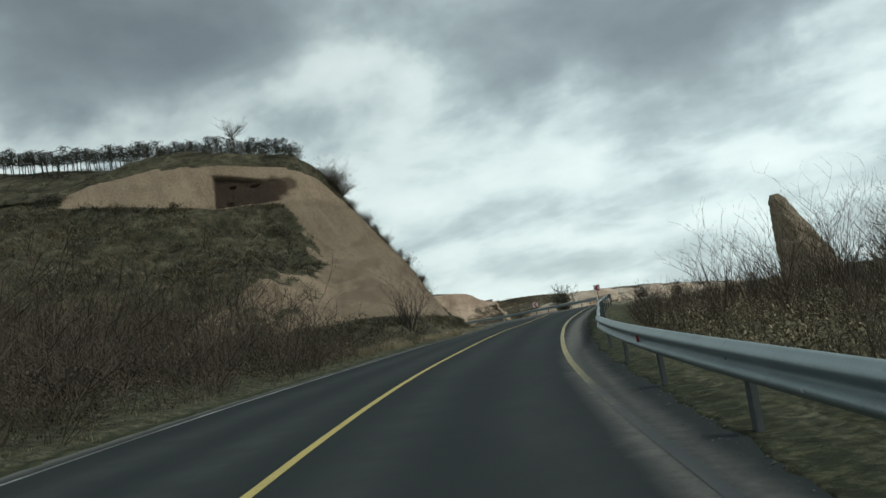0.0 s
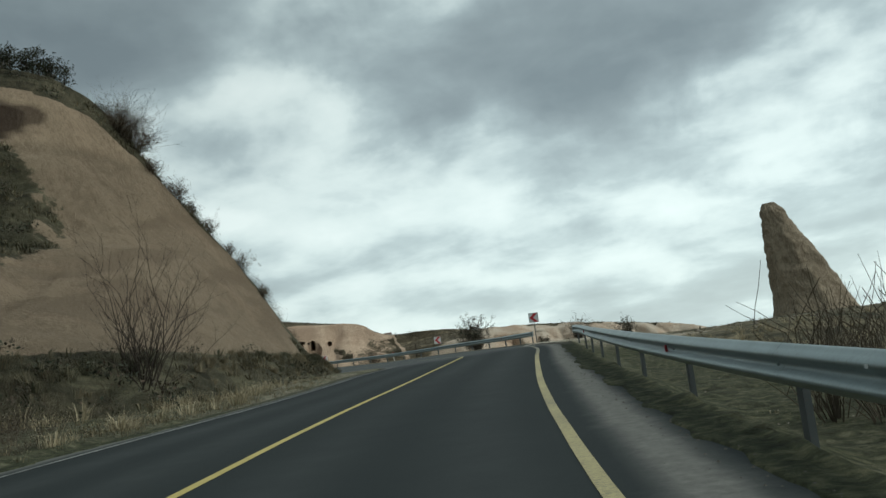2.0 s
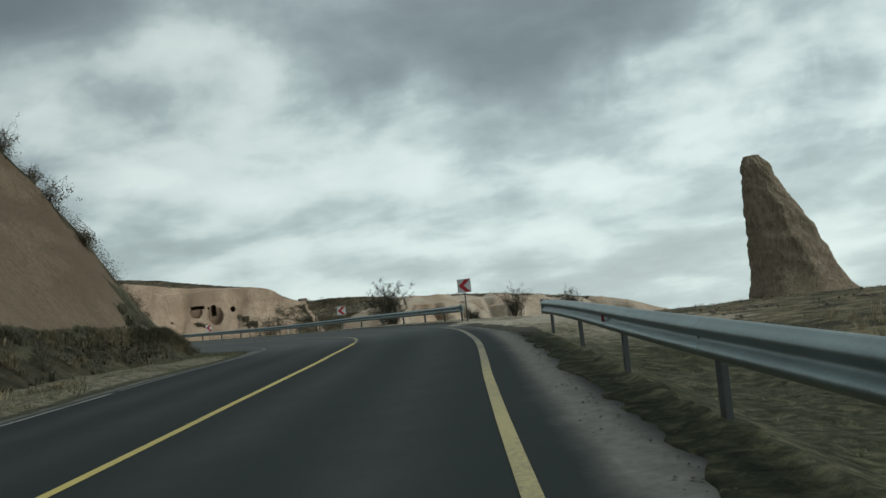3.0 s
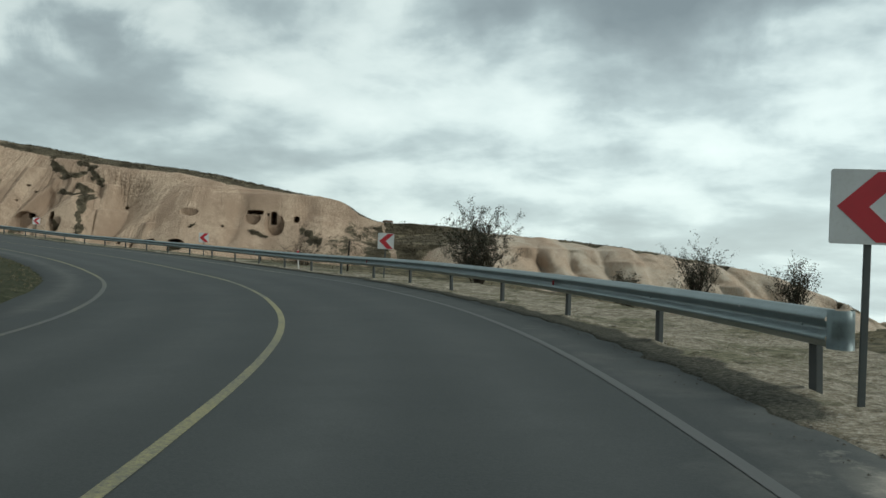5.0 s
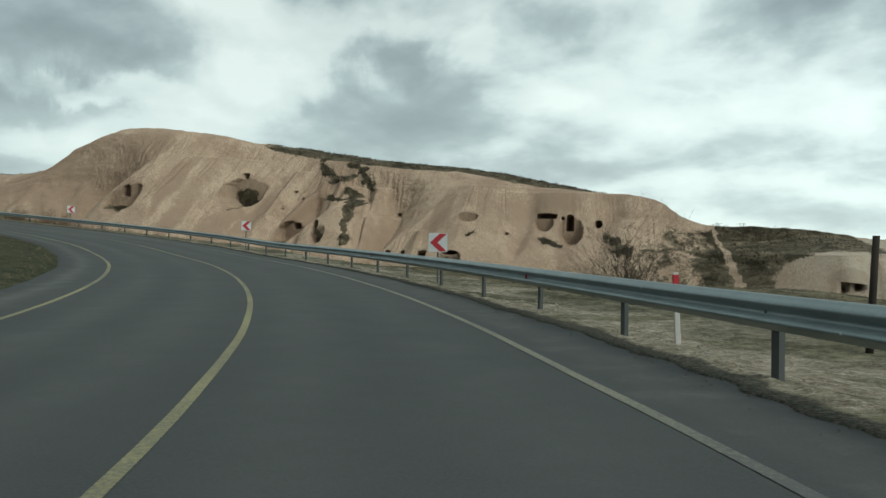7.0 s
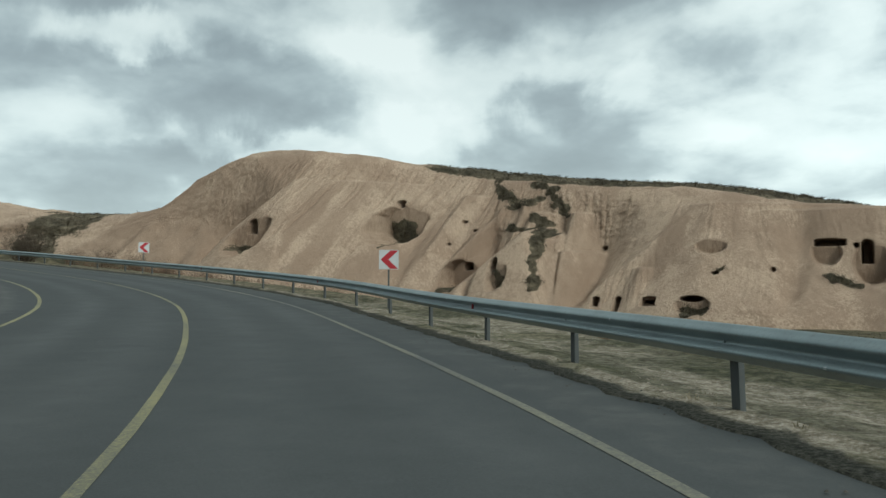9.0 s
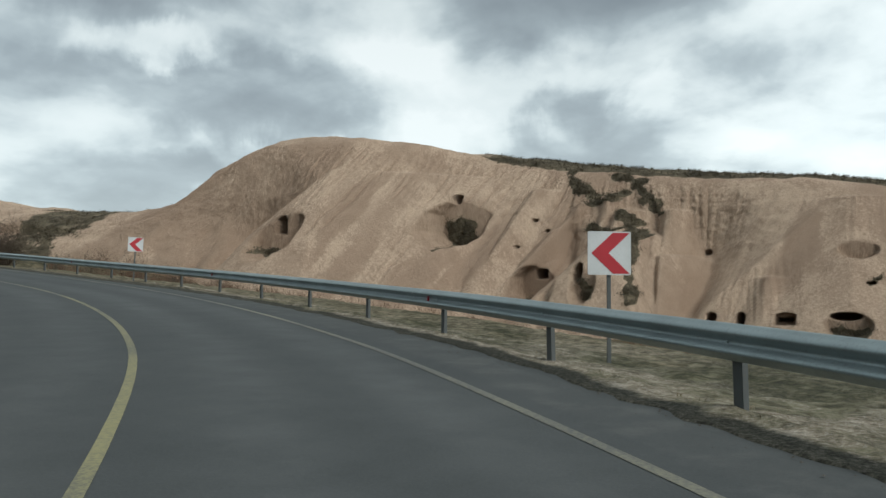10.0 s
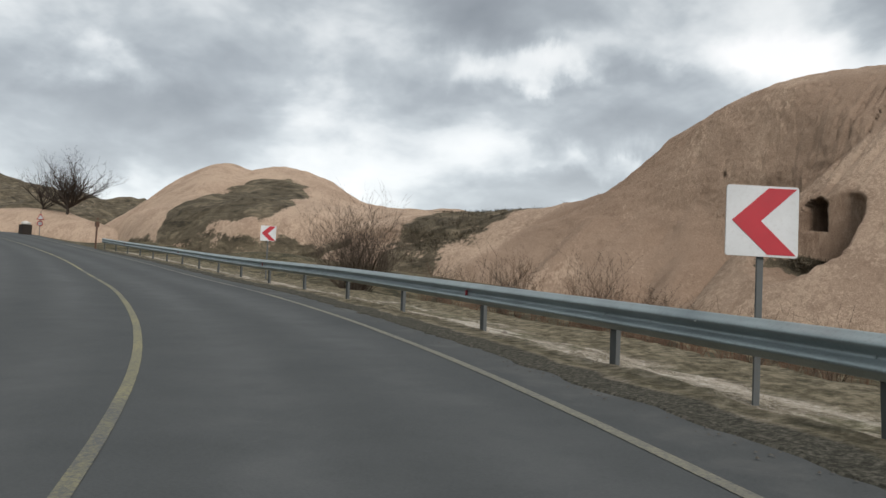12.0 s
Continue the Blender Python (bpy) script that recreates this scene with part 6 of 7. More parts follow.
for _ in range(420):
    s, n = rng.uniform(4, 48), 6.3 + 22 * rng.random() ** 1.5
    p = on_road(s, n)
    tall = rng.uniform(0.8, 1.6) * (1.0 + 0.4 * smooth(9, 16, n))
    rows.append((p[0], p[1], float(surface_z(p[0], p[1])[0]) - 0.05, tall))
joined("reed_thicket", reeds, rows, THICKET, "thicket of dry brown stalks behind the guardrail", "shrubs", 9, 8)
low_rows = []
for _ in range(600):
    s, n = rng.uniform(8, 36), 6.6 + 18 * rng.random() ** 1.4
    p = on_road(s, n)
    low_rows.append((p[0], p[1], float(surface_z(p[0], p[1])[0]) - 0.05, rng.uniform(0.4, 1.0)))
joined("low_brush", brush, low_rows, STRAW, "low straw-coloured brush between the stalks behind the guardrail", "shrubs", 19, 10)


def shrub(name, x, y, height, seed, stems=8, spread=0.5, mat=TWIG, label="leafless brown shrub", z=None, level=3, split=1, r=0.02, droop=0.0, category="shrub"):
    thing = new(name)
    gz = float(surface_z(x, y)[0]) if z is None else z
    thing.location = (x, y, gz - 0.03)
    tagged(thing, label, category)
    sg = shrub_segs(seed, stems, height, spread, r, level, split, droop)
    cuts = [k for k, g in enumerate(sg) if abs(g[2] + 0.1) < 1e-6] + [len(sg)]
    for a, c in zip(cuts, cuts[1:]):
        v, f = prisms(sg[a:c])
        part("stem", mesh_from("stem", v, f, mat, False), thing)
    return thing


for k, (s, n, h) in enumerate(((24, 9.5, 2.5), (27, 12, 3.0), (31, 15, 3.6), (22, 12.5, 2.7), (35, 13.5, 3.0), (29, 8.6, 2.6), (38, 17, 4.0), (33, 20, 4.4), (41, 12, 2.4), (26, 17, 4.0), (60, 19, 3.6), (63, 24, 3.4))):
    p = on_road(s, n)
    shrub("bare_shrub", p[0], p[1], h, 100 + k, 13, 0.26, TWIG, "tall leafless shrub with thin upright branches behind the guardrail")
for k, (s, n, h) in enumerate(((14, -8.5, 3.0), (19, -10.5, 3.6), (23, -9.0, 2.8), (8, -9.5, 3.2), (28, -11, 3.4), (33, -9.5, 2.4), (4, -13, 3.8), (16, -15, 4.2))):
    p = on_road(s, n)
    shrub("bare_shrub", p[0], p[1], h, 130 + k, 4, 0.5, BARK, "dark leafless shrub with crooked branches on the roadside slope")
shrub("bare_sapling", -2.57, 55.4, 3.9, 151, 22, 0.5, BARK, "leafless young tree with many stems beside the road", r=0.026, category="tree")


def hill_point(x, y):
    k = (np.hypot(HILL_P[..., 0] - x, HILL_P[..., 1] - y)).argmin()
    return HILL_P.reshape(-1, 3)[k]


for k, (x, y, h, st, sp) in enumerate(((-9.0, 82.4, 2.3, 120, 1.5), (-8.4, 83.0, 2.0, 100, 1.5), (-2.8, 85.4, 1.3, 22, 1.0), (-4.6, 84.6, 1.2, 24, 1.1), (-6.2, 83.4, 1.3, 26, 1.1), (-7.3, 82.6, 1.1, 22, 1.0), (-1.9, 86.4, 0.8, 18, 1.0), (-5.4, 84.0, 0.9, 20, 1.0), (-3.6, 85.0, 0.8, 18, 1.0))):
    p = hill_point(x, y)
    bush = shrub("rim_shrub", p[0], p[1], h, 160 + k, st, sp, TWIG, "rounded leafless shrub on the edge of the cut", p[2] - 0.1, 3 if h > 1.6 else 2, 1, 0.018, 0.10)
    lr = np.random.default_rng(480 + k)
    c = lr.normal(0, 0.30, (190 if h > 1.6 else 90, 3)) * h * (1, 1, 0.8) + (0, 0, 0.42 * h)
    v, f = leaves(lr, c, 0.05, 9, 0.10)
    tagged(part("twig_mass", mesh_from("twig_mass", v, f, BRUSH, False), bush, "dense grey-brown fine twigs"), kind="stuff")


# scrub along the edge of the cut
fringe = glide([(-9.6, 81.2), (-7.4, 83.2), (-5.2, 84.6), (-3.2, 86.0), (-1.8, 88.4), (-0.7, 91.4), (0.2, 94.2)], 230)
rows = []
for x, y in fringe:
    if vnoise(x * 1.3, y * 1.3, 0, 88) > -0.45:
        p = hill_point(x + rng.normal(0, 0.25), y + rng.normal(0, 0.25))
        rows.append((p[0], p[1], p[2] - 0.05, rng.uniform(0.3, 0.75)))
joined("rim_scrub", brush, rows, DARK_BRUSH, "dark scrub clinging along the edge of the cut", "scrub", 20, 10)


# ---- trees
def bare_tree(name, x, y, height, seed, z=None, label="leafless tree with a round crown of fine twigs", trunk=0.3, r=0.09, crown=0.62, mat=BARK, limbs=7, split=1):
    rnd = random.Random(seed)
    thing = new(name)
    gz = float(surface_z(x, y)[0]) if z is None else z
    thing.location = (x, y, gz - 0.05)
    tagged(thing, label, "tree")
    bole, top = [], np.array([0, 0, -0.1])
    d = np.array([rnd.gauss(0, 0.05), rnd.gauss(0, 0.05), 1.0])
    for k in range(4):
        nxt = top + d / np.linalg.norm(d) * height * trunk / 4 + (rnd.gauss(0, 0.01) * height, 0, 0)
        bole.append((*top, *nxt, r * (1 - 0.08 * k), r * (1 - 0.08 * (k + 1))))
        top = nxt
    v, f = prisms(bole)
    part("trunk", mesh_from("trunk", v, f, mat, True), thing)
    fine = []
    for k in range(limbs):
        sg = []
        a = 2 * math.pi * (k + rnd.uniform(-0.3, 0.3)) / limbs
        t = rnd.uniform(0.2, 1.0) * crown
        d = np.array([math.cos(a) * t, math.sin(a) * t, 1.0 - 0.45 * t])
        branch(rnd, sg, top - (0, 0, rnd.uniform(0, 0.12) * height), d / np.linalg.norm(d), height * (1 - trunk) * rnd.uniform(0.6, 0.85), r * 0.5, 3, split)
        sg = np.array(sg)
        v, f = prisms(sg)
        part("limb", mesh_from("limb", v, f, mat, False), thing)
        fine.append(sg[:, 3:6])
    return thing, np.vstack(fine)


p = hill_point(-17.2, 78.6)
bare_tree("bare_tree", p[0], p[1], 5.0, 201, p[2], trunk=0.6, r=0.075, crown=1.25, limbs=18)
p = hill_point(-42, 81.5)
bare_tree("bare_tree", p[0], p[1], 3.0, 202, p[2], trunk=0.35, r=0.05)
bare_tree("bare_tree", -137.0, 178.4, 6.6, 203, 15.9, label="large leafless roadside tree with dense dark branches", trunk=0.22, r=0.2, crown=1.25, limbs=20, split=2)
bare_tree("bare_tree", -140.5, 176.6, 5.2, 204, 16.2, label="leafless roadside tree with dense dark branches", trunk=0.2, r=0.15, crown=1.0, limbs=9, split=2)

for x, y, h, seed, per, label in ((16.95, 118.6, 4.6, 211, 22, "small tree with sparse brown and dark green leaves"), (26.8, 112.4, 4.0, 212, 3, "small round young tree with brown leaves"), (31.5, 112.3, 3.5, 213, 3, "small round young tree with brown leaves"),
                             (22.4, 110.0, 2.3, 214, 1, "low young tree with few brown leaves"), (41.0, 112.0, 1.6, 215, 1, "low young tree with few brown leaves")):
    big_ = per > 4
    thing, tips = bare_tree("leafy_tree", x, y, h, seed, label=label, trunk=0.18 if big_ else 0.4, r=0.014 * h, crown=0.5 if big_ else 0.6, limbs=28 if big_ else 16)
    lr = np.random.default_rng(seed)
    keep = tips[(tips[:, 2] > 0.32 * h)]
    v, f = leaves(lr, keep, 0.045, 9 if big_ else 3, 0.08)
    part("foliage", mesh_from("foliage", v, f, OLIVE, False), thing, "sparse brown-green leaves")

# the row of young pines on top of the cut hill
pines = []
for k in range(4):
    thing = new("young_pine")
    tagged(thing, "young pine with a bare stem and dark crown on the hilltop", "tree", group="row of young pines on the hilltop")
    rnd = random.Random(300 + k)
    h = rnd.uniform(2.0, 2.35)
    sg = [(0, 0, -0.2, rnd.uniform(-.05, .05), 0, h * 0.5, 0.055, 0.045), (0, 0, h * 0.5, 0.03, 0.02, h * 0.95, 0.045, 0.015)]
    for _ in range(9):
        a, zz = rnd.uniform(0, 6.28), rnd.uniform(0.25, 0.8) * h
        d = np.array([math.cos(a), math.sin(a), 0.35])
        branch(rnd, sg, np.array([0, 0, zz]), d / np.linalg.norm(d), 0.5, 0.012, 1, 1)
    v, f = prisms(sg)
    part("trunk", mesh_from("trunk", v, f, BARK, False), thing)
    lr = np.random.default_rng(300 + k)
    cen = np.stack([lr.normal(0, 0.34, 190), lr.normal(0, 0.3, 190), h * (1 - 0.56 * lr.random(190) ** 1.1) - 0.04], -1)
    v, f = leaves(lr, cen, 0.058, 4, 0.05)
    part("crown", mesh_from("crown", v, f, PINE, False), thing, "dense dark needles")
    pines.append(thing)
row = glide([(-78, 85.5), (-56, 83), (-40, 80.6), (-30, 79.0), (-22, 78.2), (-16, 78.6), (-11.4, 80.4)], 150)
rnd, count = random.Random(5), 0
for k, (x, y) in enumerate(row):
    for dy in ((0.0,) if k % 3 else (0.0, 1.0)):
        p = hill_point(x + rnd.uniform(-.15, .15), y + dy + rnd.uniform(-.2, .2))
        m = pose(p[0], p[1], p[2] + 0.14, rnd.uniform(-4, 4), rnd.uniform(-4, 4), rnd.uniform(0, 360)) @ Matrix.Diagonal((1, 1, rnd.uniform(0.85, 1.12), 1))
        if count < len(pines):
            pines[count].matrix_basis = m
        else:
            copy_thing(pines[rnd.randrange(len(pines))], m)
        count += 1

# shrubs beyond the second guardrail
shrub("bare_shrub", 6.3, 133.3, 2.7, 231, 40, 0.38, TWIG, "tall leafless shrub with many thin upright branches beyond the guardrail", level=3, r=0.014)
shrub("bare_shrub", 4.9, 134.6, 2.2, 232, 14, 0.5, TWIG, "low leafless shrub beyond the guardrail", level=2, r=0.014)
for k, (s, n, h) in enumerate(((191, 9.5, 2.4), (193, 11, 2.8), (196, 10, 2.6), (198, 12, 2.8), (201, 11, 2.2), (186, 9, 1.6), (181, 11, 1.6), (188, 13, 2.0), (176, 12, 1.5), (171, 16, 1.6), (205, 13, 2.0), (178, 9, 1.1), (166, 19, 1.8), (160, 22, 1.9), (195, 15, 2.2), (184, 15, 1.7))):
    p = on_road(s, n)
    h *= 0.62
    shrub("bare_shrub", p[0], p[1], h, 240 + k, 18, 0.6, TWIG if k % 3 else REED, "leafless brown shrub in the dry grass beyond the guardrail", level=3 if h > 1.3 else 2, r=0.009)

shrub("bare_shrub", -66.0, 173.6, 2.75, 261, 110, 1.05, TWIG, "wide leafless shrub with many thin branches below the cliff", level=3, r=0.018)
rows = []
for _ in range(430):
    s, n = rng.uniform(158, 200), 7.5 + 12 * rng.random() ** 0.8
    p = on_road(s, n)
    rows.append((p[0], p[1], float(surface_z(p[0], p[1])[0]) - 0.05, rng.uniform(0.5, 1.3)))
joined("reed_thicket", reeds, rows, REED, "dry reddish-brown stalks below the cliff", "shrubs", 15, 8)

# ---- grass
tufts = [tuft(400 + k, 11, 1.0, 1.7, 0.03) for k in range(8)]
clumps = [tuft(410 + k, 46, 1.0, 1.3, 0.011) for k in range(4)]
far_tufts = [tuft(420 + k, 8, 1.0, 1.5, 0.05) for k in range(6)]
rows = []
for _ in range(9000):
    s = rng.uniform(-12, 232)
    right = rng.random() < 0.6
    n = (EDGE_R + 0.3 + rng.exponential(2.2)) if right else (EDGE_L - 0.2 - rng.exponential(2.4))
    if right and 66 < s < 80 and n < 12 and rng.random() < 0.93:
        continue
    p = on_road(s, n)
    rows.append((p[0], p[1], s, rng.uniform(0.05, 0.15) * (1.7 if not right and s < 62 else 1)))
for _ in range(2600):
    s, n = rng.uniform(32, 66), EDGE_L - 0.3 - 7 * rng.random() ** 1.3
    if fbm(s / 2.2, n / 1.1, 0, 3, 87) < 0.02:
        continue
    p = on_road(s, n)
    rows.append((p[0], p[1], s, rng.uniform(0.12, 0.34)))
zz = surface_z([r[0] for r in rows], [r[1] for r in rows])
joined("dry_grass", tufts, [(r[0], r[1], z - 0.02, r[3]) for r, z in zip(rows, zz)], STRAW, "tufts of dry straw-coloured grass along the road verges", "grass", 11, 10)
rows = []
for _ in range(5200):
    x, y = rng.uniform(-25, 42), rng.uniform(60, 190)
    rows.append((x, y, 0, rng.uniform(0.07, 0.24)))
f_ = road_frame([r[0] for r in rows], [r[1] for r in rows])[1]
rows = [r for r, n in zip(rows, f_) if n > 7]
zz = surface_z([r[0] for r in rows], [r[1] for r in rows])
joined("scrub_grass", far_tufts, [(r[0], r[1], z - 0.02, r[3]) for r, z in zip(rows, zz)], GREEN_STRAW, "low scrub grass on the plain below the cliff", "grass", 12, 10)
# taller straw at the foot of the cut hill
rows = []
for _ in range(620):
    s, n = rng.uniform(35, 62), EDGE_L - 0.5 - 6 * rng.random() ** 1.2
    if fbm(s / 2.5, n / 1.2, 0, 3, 89) > 0.04:
        p = on_road(s, n)
        rows.append((p[0], p[1], float(surface_z(p[0], p[1])[0]) - 0.03, rng.uniform(0.35, 0.75)))
rows = [r for r in rows if r[1] < 50 or rng.random() < 0.35]
joined("straw_clumps", clumps, rows, PALE_STRAW, "clumps of tall pale straw grass at the roadside", "grass", 21, 12)
rows = []
for _ in range(900):
    s, n = rng.uniform(28, 64), 8.0 + 18 * rng.random()
    p = on_road(s, n)
    rows.append((p[0], p[1], float(surface_z(p[0], p[1])[0]) - 0.03, rng.uniform(0.16, 0.42)))
joined("straw_field", clumps, rows, PALE_STRAW, "tall straw-coloured grass on the slope behind the guardrail", "grass", 22, 12)
# scrub on the hill and along the cliff's top and ledges
for name, P_, g_, count, seed, lo, hi, label in (("hill_scrub", HILL_P, np.where((HILL_P[..., 0] > -45) & (HILL_P[..., 1] < 84), np.where(HILL_P[..., 2] > 19.5, 0, grass_on_hill), 0), 7000, 13, 0.14, 0.46, "low grey-green scrub on the hill's slope"),
                                   ("cliff_scrub", CLIFF_P, np.where(CLIFF_P[..., 1] < 225, CLIFF_GRASS, 0), 7000, 14, 0.14, 0.42, "dark scrub on the cliff's top and ledges")):
    flat_p, w = P_.reshape(-1, 3), np.clip(g_.ravel() - 0.45, 0, None)
    idx = rng.choice(len(flat_p), count, p=w / w.sum())
    rows = [(*(flat_p[i] + (0, 0, -0.04)), rng.uniform(lo, hi)) for i in idx]
    joined(name, far_tufts, rows, BRUSH if name == "cliff_scrub" else GREEN_STRAW, label, "scrub", seed, 10)


# brown grass on the foot of the cut
w = np.where((HILL_P[..., 0] > -13) & (HILL_P[..., 1] < 92) & (HILL_P[..., 2] < 2.5) & (HILL_P[..., 2] > 1.2), 1.0, 0).ravel()
idx = rng.choice(len(w), 900, p=w / w.sum())
joined("foot_grass", clumps, [(*(HILL_P.reshape(-1, 3)[i] + (0, 0, -0.05)), rng.uniform(0.25, 0.6)) for i in idx], GREEN_STRAW, "brown grass along the foot of the road cut", "grass", 25, 14)
# straw tufts between the scrub on the hill
w = np.where((HILL_P[..., 0] > -40) & (HILL_P[..., 1] < 80) & (HILL_P[..., 2] < 17) & (fbm(HILL_P[..., 0] / 2.2, HILL_P[..., 2] / 1.0, 0, 3, 98) > 0.05), np.clip(grass_on_hill - 0.4, 0, None), 0).ravel()
idx = rng.choice(len(w), 3800, p=w / w.sum())
joined("hill_straw", far_tufts, [(*(HILL_P.reshape(-1, 3)[i] + (0, 0, -0.03)), rng.uniform(0.15, 0.42)) for i in idx], STRAW, "pale straw tufts between the scrub of the hill's slope", "grass", 24, 12)


# small dark bushes in the hill's scrub
bushes = [leaves(np.random.default_rng(430 + k), np.random.default_rng(440 + k).normal(0, 0.3, (26, 3)) * (1, 1, 0.6) + (0, 0, 0.3), 0.09, 2, 0.08) for k in range(4)]
w = np.where((HILL_P[..., 0] > -45) & (HILL_P[..., 1] < 80) & (fbm(HILL_P[..., 0] / 2.6, HILL_P[..., 2] / 1.2, 0, 3, 85) > 0.0), np.clip(grass_on_hill - 0.45, 0, None), 0).ravel()
idx = rng.choice(len(w), 1200, p=w / w.sum())
joined("hill_bushes", bushes, [(*HILL_P.reshape(-1, 3)[i], rng.uniform(0.3, 0.9)) for i in idx], OLIVE, "small dark bushes dotted over the hill's slope", "bushes", 16, 10)

on_wall = (CLIFF_P[..., 0] > -63) & (CLIFF_P[..., 0] < 4) & (CLIFF_P[..., 2] < rim_z - 0.4) & front
w = np.where(on_wall, np.clip(CLIFF_GRASS - 0.35, 0, None), 0).ravel()
idx = rng.choice(len(w), 800, p=w / w.sum())
low_slope = (CLIFF_P[..., 0] > 3) & (CLIFF_P[..., 0] < 24) & (CLIFF_P[..., 1] < 212)
w_low = np.where(low_slope, np.clip(CLIFF_GRASS - 0.35, 0, None), 0).ravel()
more = rng.choice(len(w_low), 260, p=w_low / w_low.sum())
joined("slope_bushes", bushes, [(*(CLIFF_P.reshape(-1, 3)[i] + (0, -0.1, -0.1)), rng.uniform(0.35, 0.9)) for i in more], BRUSH, "grey-brown bushes on the scrubby slope beside the cliff", "bushes", 27, 12)
joined("ledge_bushes", bushes, [(*(CLIFF_P.reshape(-1, 3)[i] + (0, -0.1, -0.1)), rng.uniform(0.3, 0.65)) for i in idx], BRUSH, "dark bushes clinging to the hollows and gullies of the cliff", "bushes", 23, 12)


# ---------- small things ----------
RUST = metal_paint("rusty_iron", (0.13, 0.07, 0.045), 0.8, 0.2, (0.05, 0.03, 0.02), 0.5)
DARK_WOOD = wood("dark_post_wood", (0.045, 0.036, 0.03), (0.02, 0.016, 0.013))
STONE = rock_material("loose_stone", (0.42, 0.37, 0.31), (0.30, 0.26, 0.21), (0.2, 0.17, 0.13), 0.3, 0.5)
GRIT = metal_paint("dark_grit", (0.075, 0.07, 0.058), 0.9, 0.0, (0.2, 0.18, 0.15), 0.4)
PLASTER = metal_paint("white_plaster", (0.62, 0.6, 0.56), 0.9, 0.0, (0.4, 0.36, 0.3), 0.4)


def stone_mesh(seed, size):
    r_ = random.Random(seed)
    bm = bmesh.new()
    bmesh.ops.create_icosphere(bm, subdivisions=2, radius=1.0)
    for v in bm.verts:
        k = 1 + 0.35 * noise.noise(v.co * 1.3 + Vector((seed, 0, 0))) + 0.15 * noise.noise(v.co * 3.1)
        v.co = Vector((v.co.x * k * size, v.co.y * k * size * 0.8, v.co.z * k * size * 0.55))
    return bm_mesh("stone", bm, STONE, True)


stones = [stone_mesh(k, 1.0) for k in range(4)]
for k in range(70):
    s = rng.uniform(66, 82) if k < 30 else rng.uniform(82, 215)
    n = (EDGE_R + 0.6 + rng.exponential(2.5)) if k >= 30 else rng.uniform(5, 16)
    p = on_road(s, n)
    ob = new("stone", stones[k % 4])
    ob.matrix_basis = pose(p[0], p[1], float(surface_z(p[0], p[1])[0]) + 0.01, rng.uniform(-10, 10), rng.uniform(-10, 10), rng.uniform(0, 360)) @ Matrix.Scale(rng.uniform(0.05, 0.16), 4)
    tagged(ob, "pale weathered stone lying on the verge", "stone", group="loose stones on the verge")


# pale grit on the verge
grit = []
for k in range(3):
    v = np.array([(1, 0, 0), (0, 1, 0), (-1, 0, 0), (0, -1, 0), (0.2, 0.1, 0.7), (0, 0, -0.5)], float) * np.random.default_rng(450 + k).uniform(0.6, 1.2, (6, 3))
    grit.append((v, np.array([(0, 1, 4, 4), (1, 2, 4, 4), (2, 3, 4, 4), (3, 0, 4, 4)])[:, :3]))
rows = []
for _ in range(2600):
    s = rng.uniform(66, 225)
    n = EDGE_R + 0.35 + rng.exponential(1.6)
    if fbm(s / 4.5, n / 0.9, 0, 3, 6) > -0.15 + 0.2 * rng.random():
        p = on_road(s, n)
        rows.append((p[0], p[1], rng.uniform(0.008, 0.03)))
zz = surface_z([r[0] for r in rows], [r[1] for r in rows])
for _ in range(1500):
    s = rng.uniform(84, 150)
    p = on_road(s, 5.2 + rng.exponential(1.8))
    rows.append((p[0], p[1], rng.uniform(0.02, 0.07) * (0.6 if s < 100 else 1)))
zz = np.r_[zz, surface_z([r[0] for r in rows[-1500:]], [r[1] for r in rows[-1500:]]) + 0.03]
for _ in range(420):
    s = rng.uniform(34, 64)
    p = on_road(s, 4.75 + rng.exponential(0.9))
    rows.append((p[0], p[1], rng.uniform(0.006, 0.02)))
zz = np.r_[zz, surface_z([r[0] for r in rows[-420:]], [r[1] for r in rows[-420:]]) + 0.05]
joined("gravel", grit, [(r[0], r[1], z, r[2]) for r, z in zip(rows, zz)], STONE, "pale grit and stone chips scattered on the verge", "gravel", 17, 12)


# dark grit strewn over the edge of the asphalt
rows = []
for _ in range(3600):
    s = rng.uniform(2, 215)
    p = on_road(s, float(min(edge_right(s), asphalt_right(s) - 0.22)) + rng.normal(0.02, 0.16), 0.012)
    rows.append((*p, rng.uniform(0.006, 0.022)))
joined("edge_grit", grit, rows, GRIT, "dark grit strewn along the edge of the asphalt", "gravel", 26, 12)


def marker_stake(x, y, height, yaw):
    gz = float(surface_z(x, y)[0])
    thing = new("marker_stake")
    thing.matrix_basis = pose(x, y, gz, 0, -3, yaw)
    tagged(thing, "white roadside marker stake with a red top band", "marker post")
    bm = bmesh.new()
    box(bm, (0.07, 0.035, height + 0.2), (0, 0, height / 2 - 0.1), 0.008)
    part("stake", bm_mesh("stake", bm, PLASTER), thing)
    bm = bmesh.new()
    box(bm, (0.074, 0.039, height * 0.22), (0, 0, height * 0.86), 0.004)
    part("band", bm_mesh("band", bm, SIGN_RED), thing, "red painted band")
    return thing


marker_stake(7.75, 113.1, 0.95, 20)


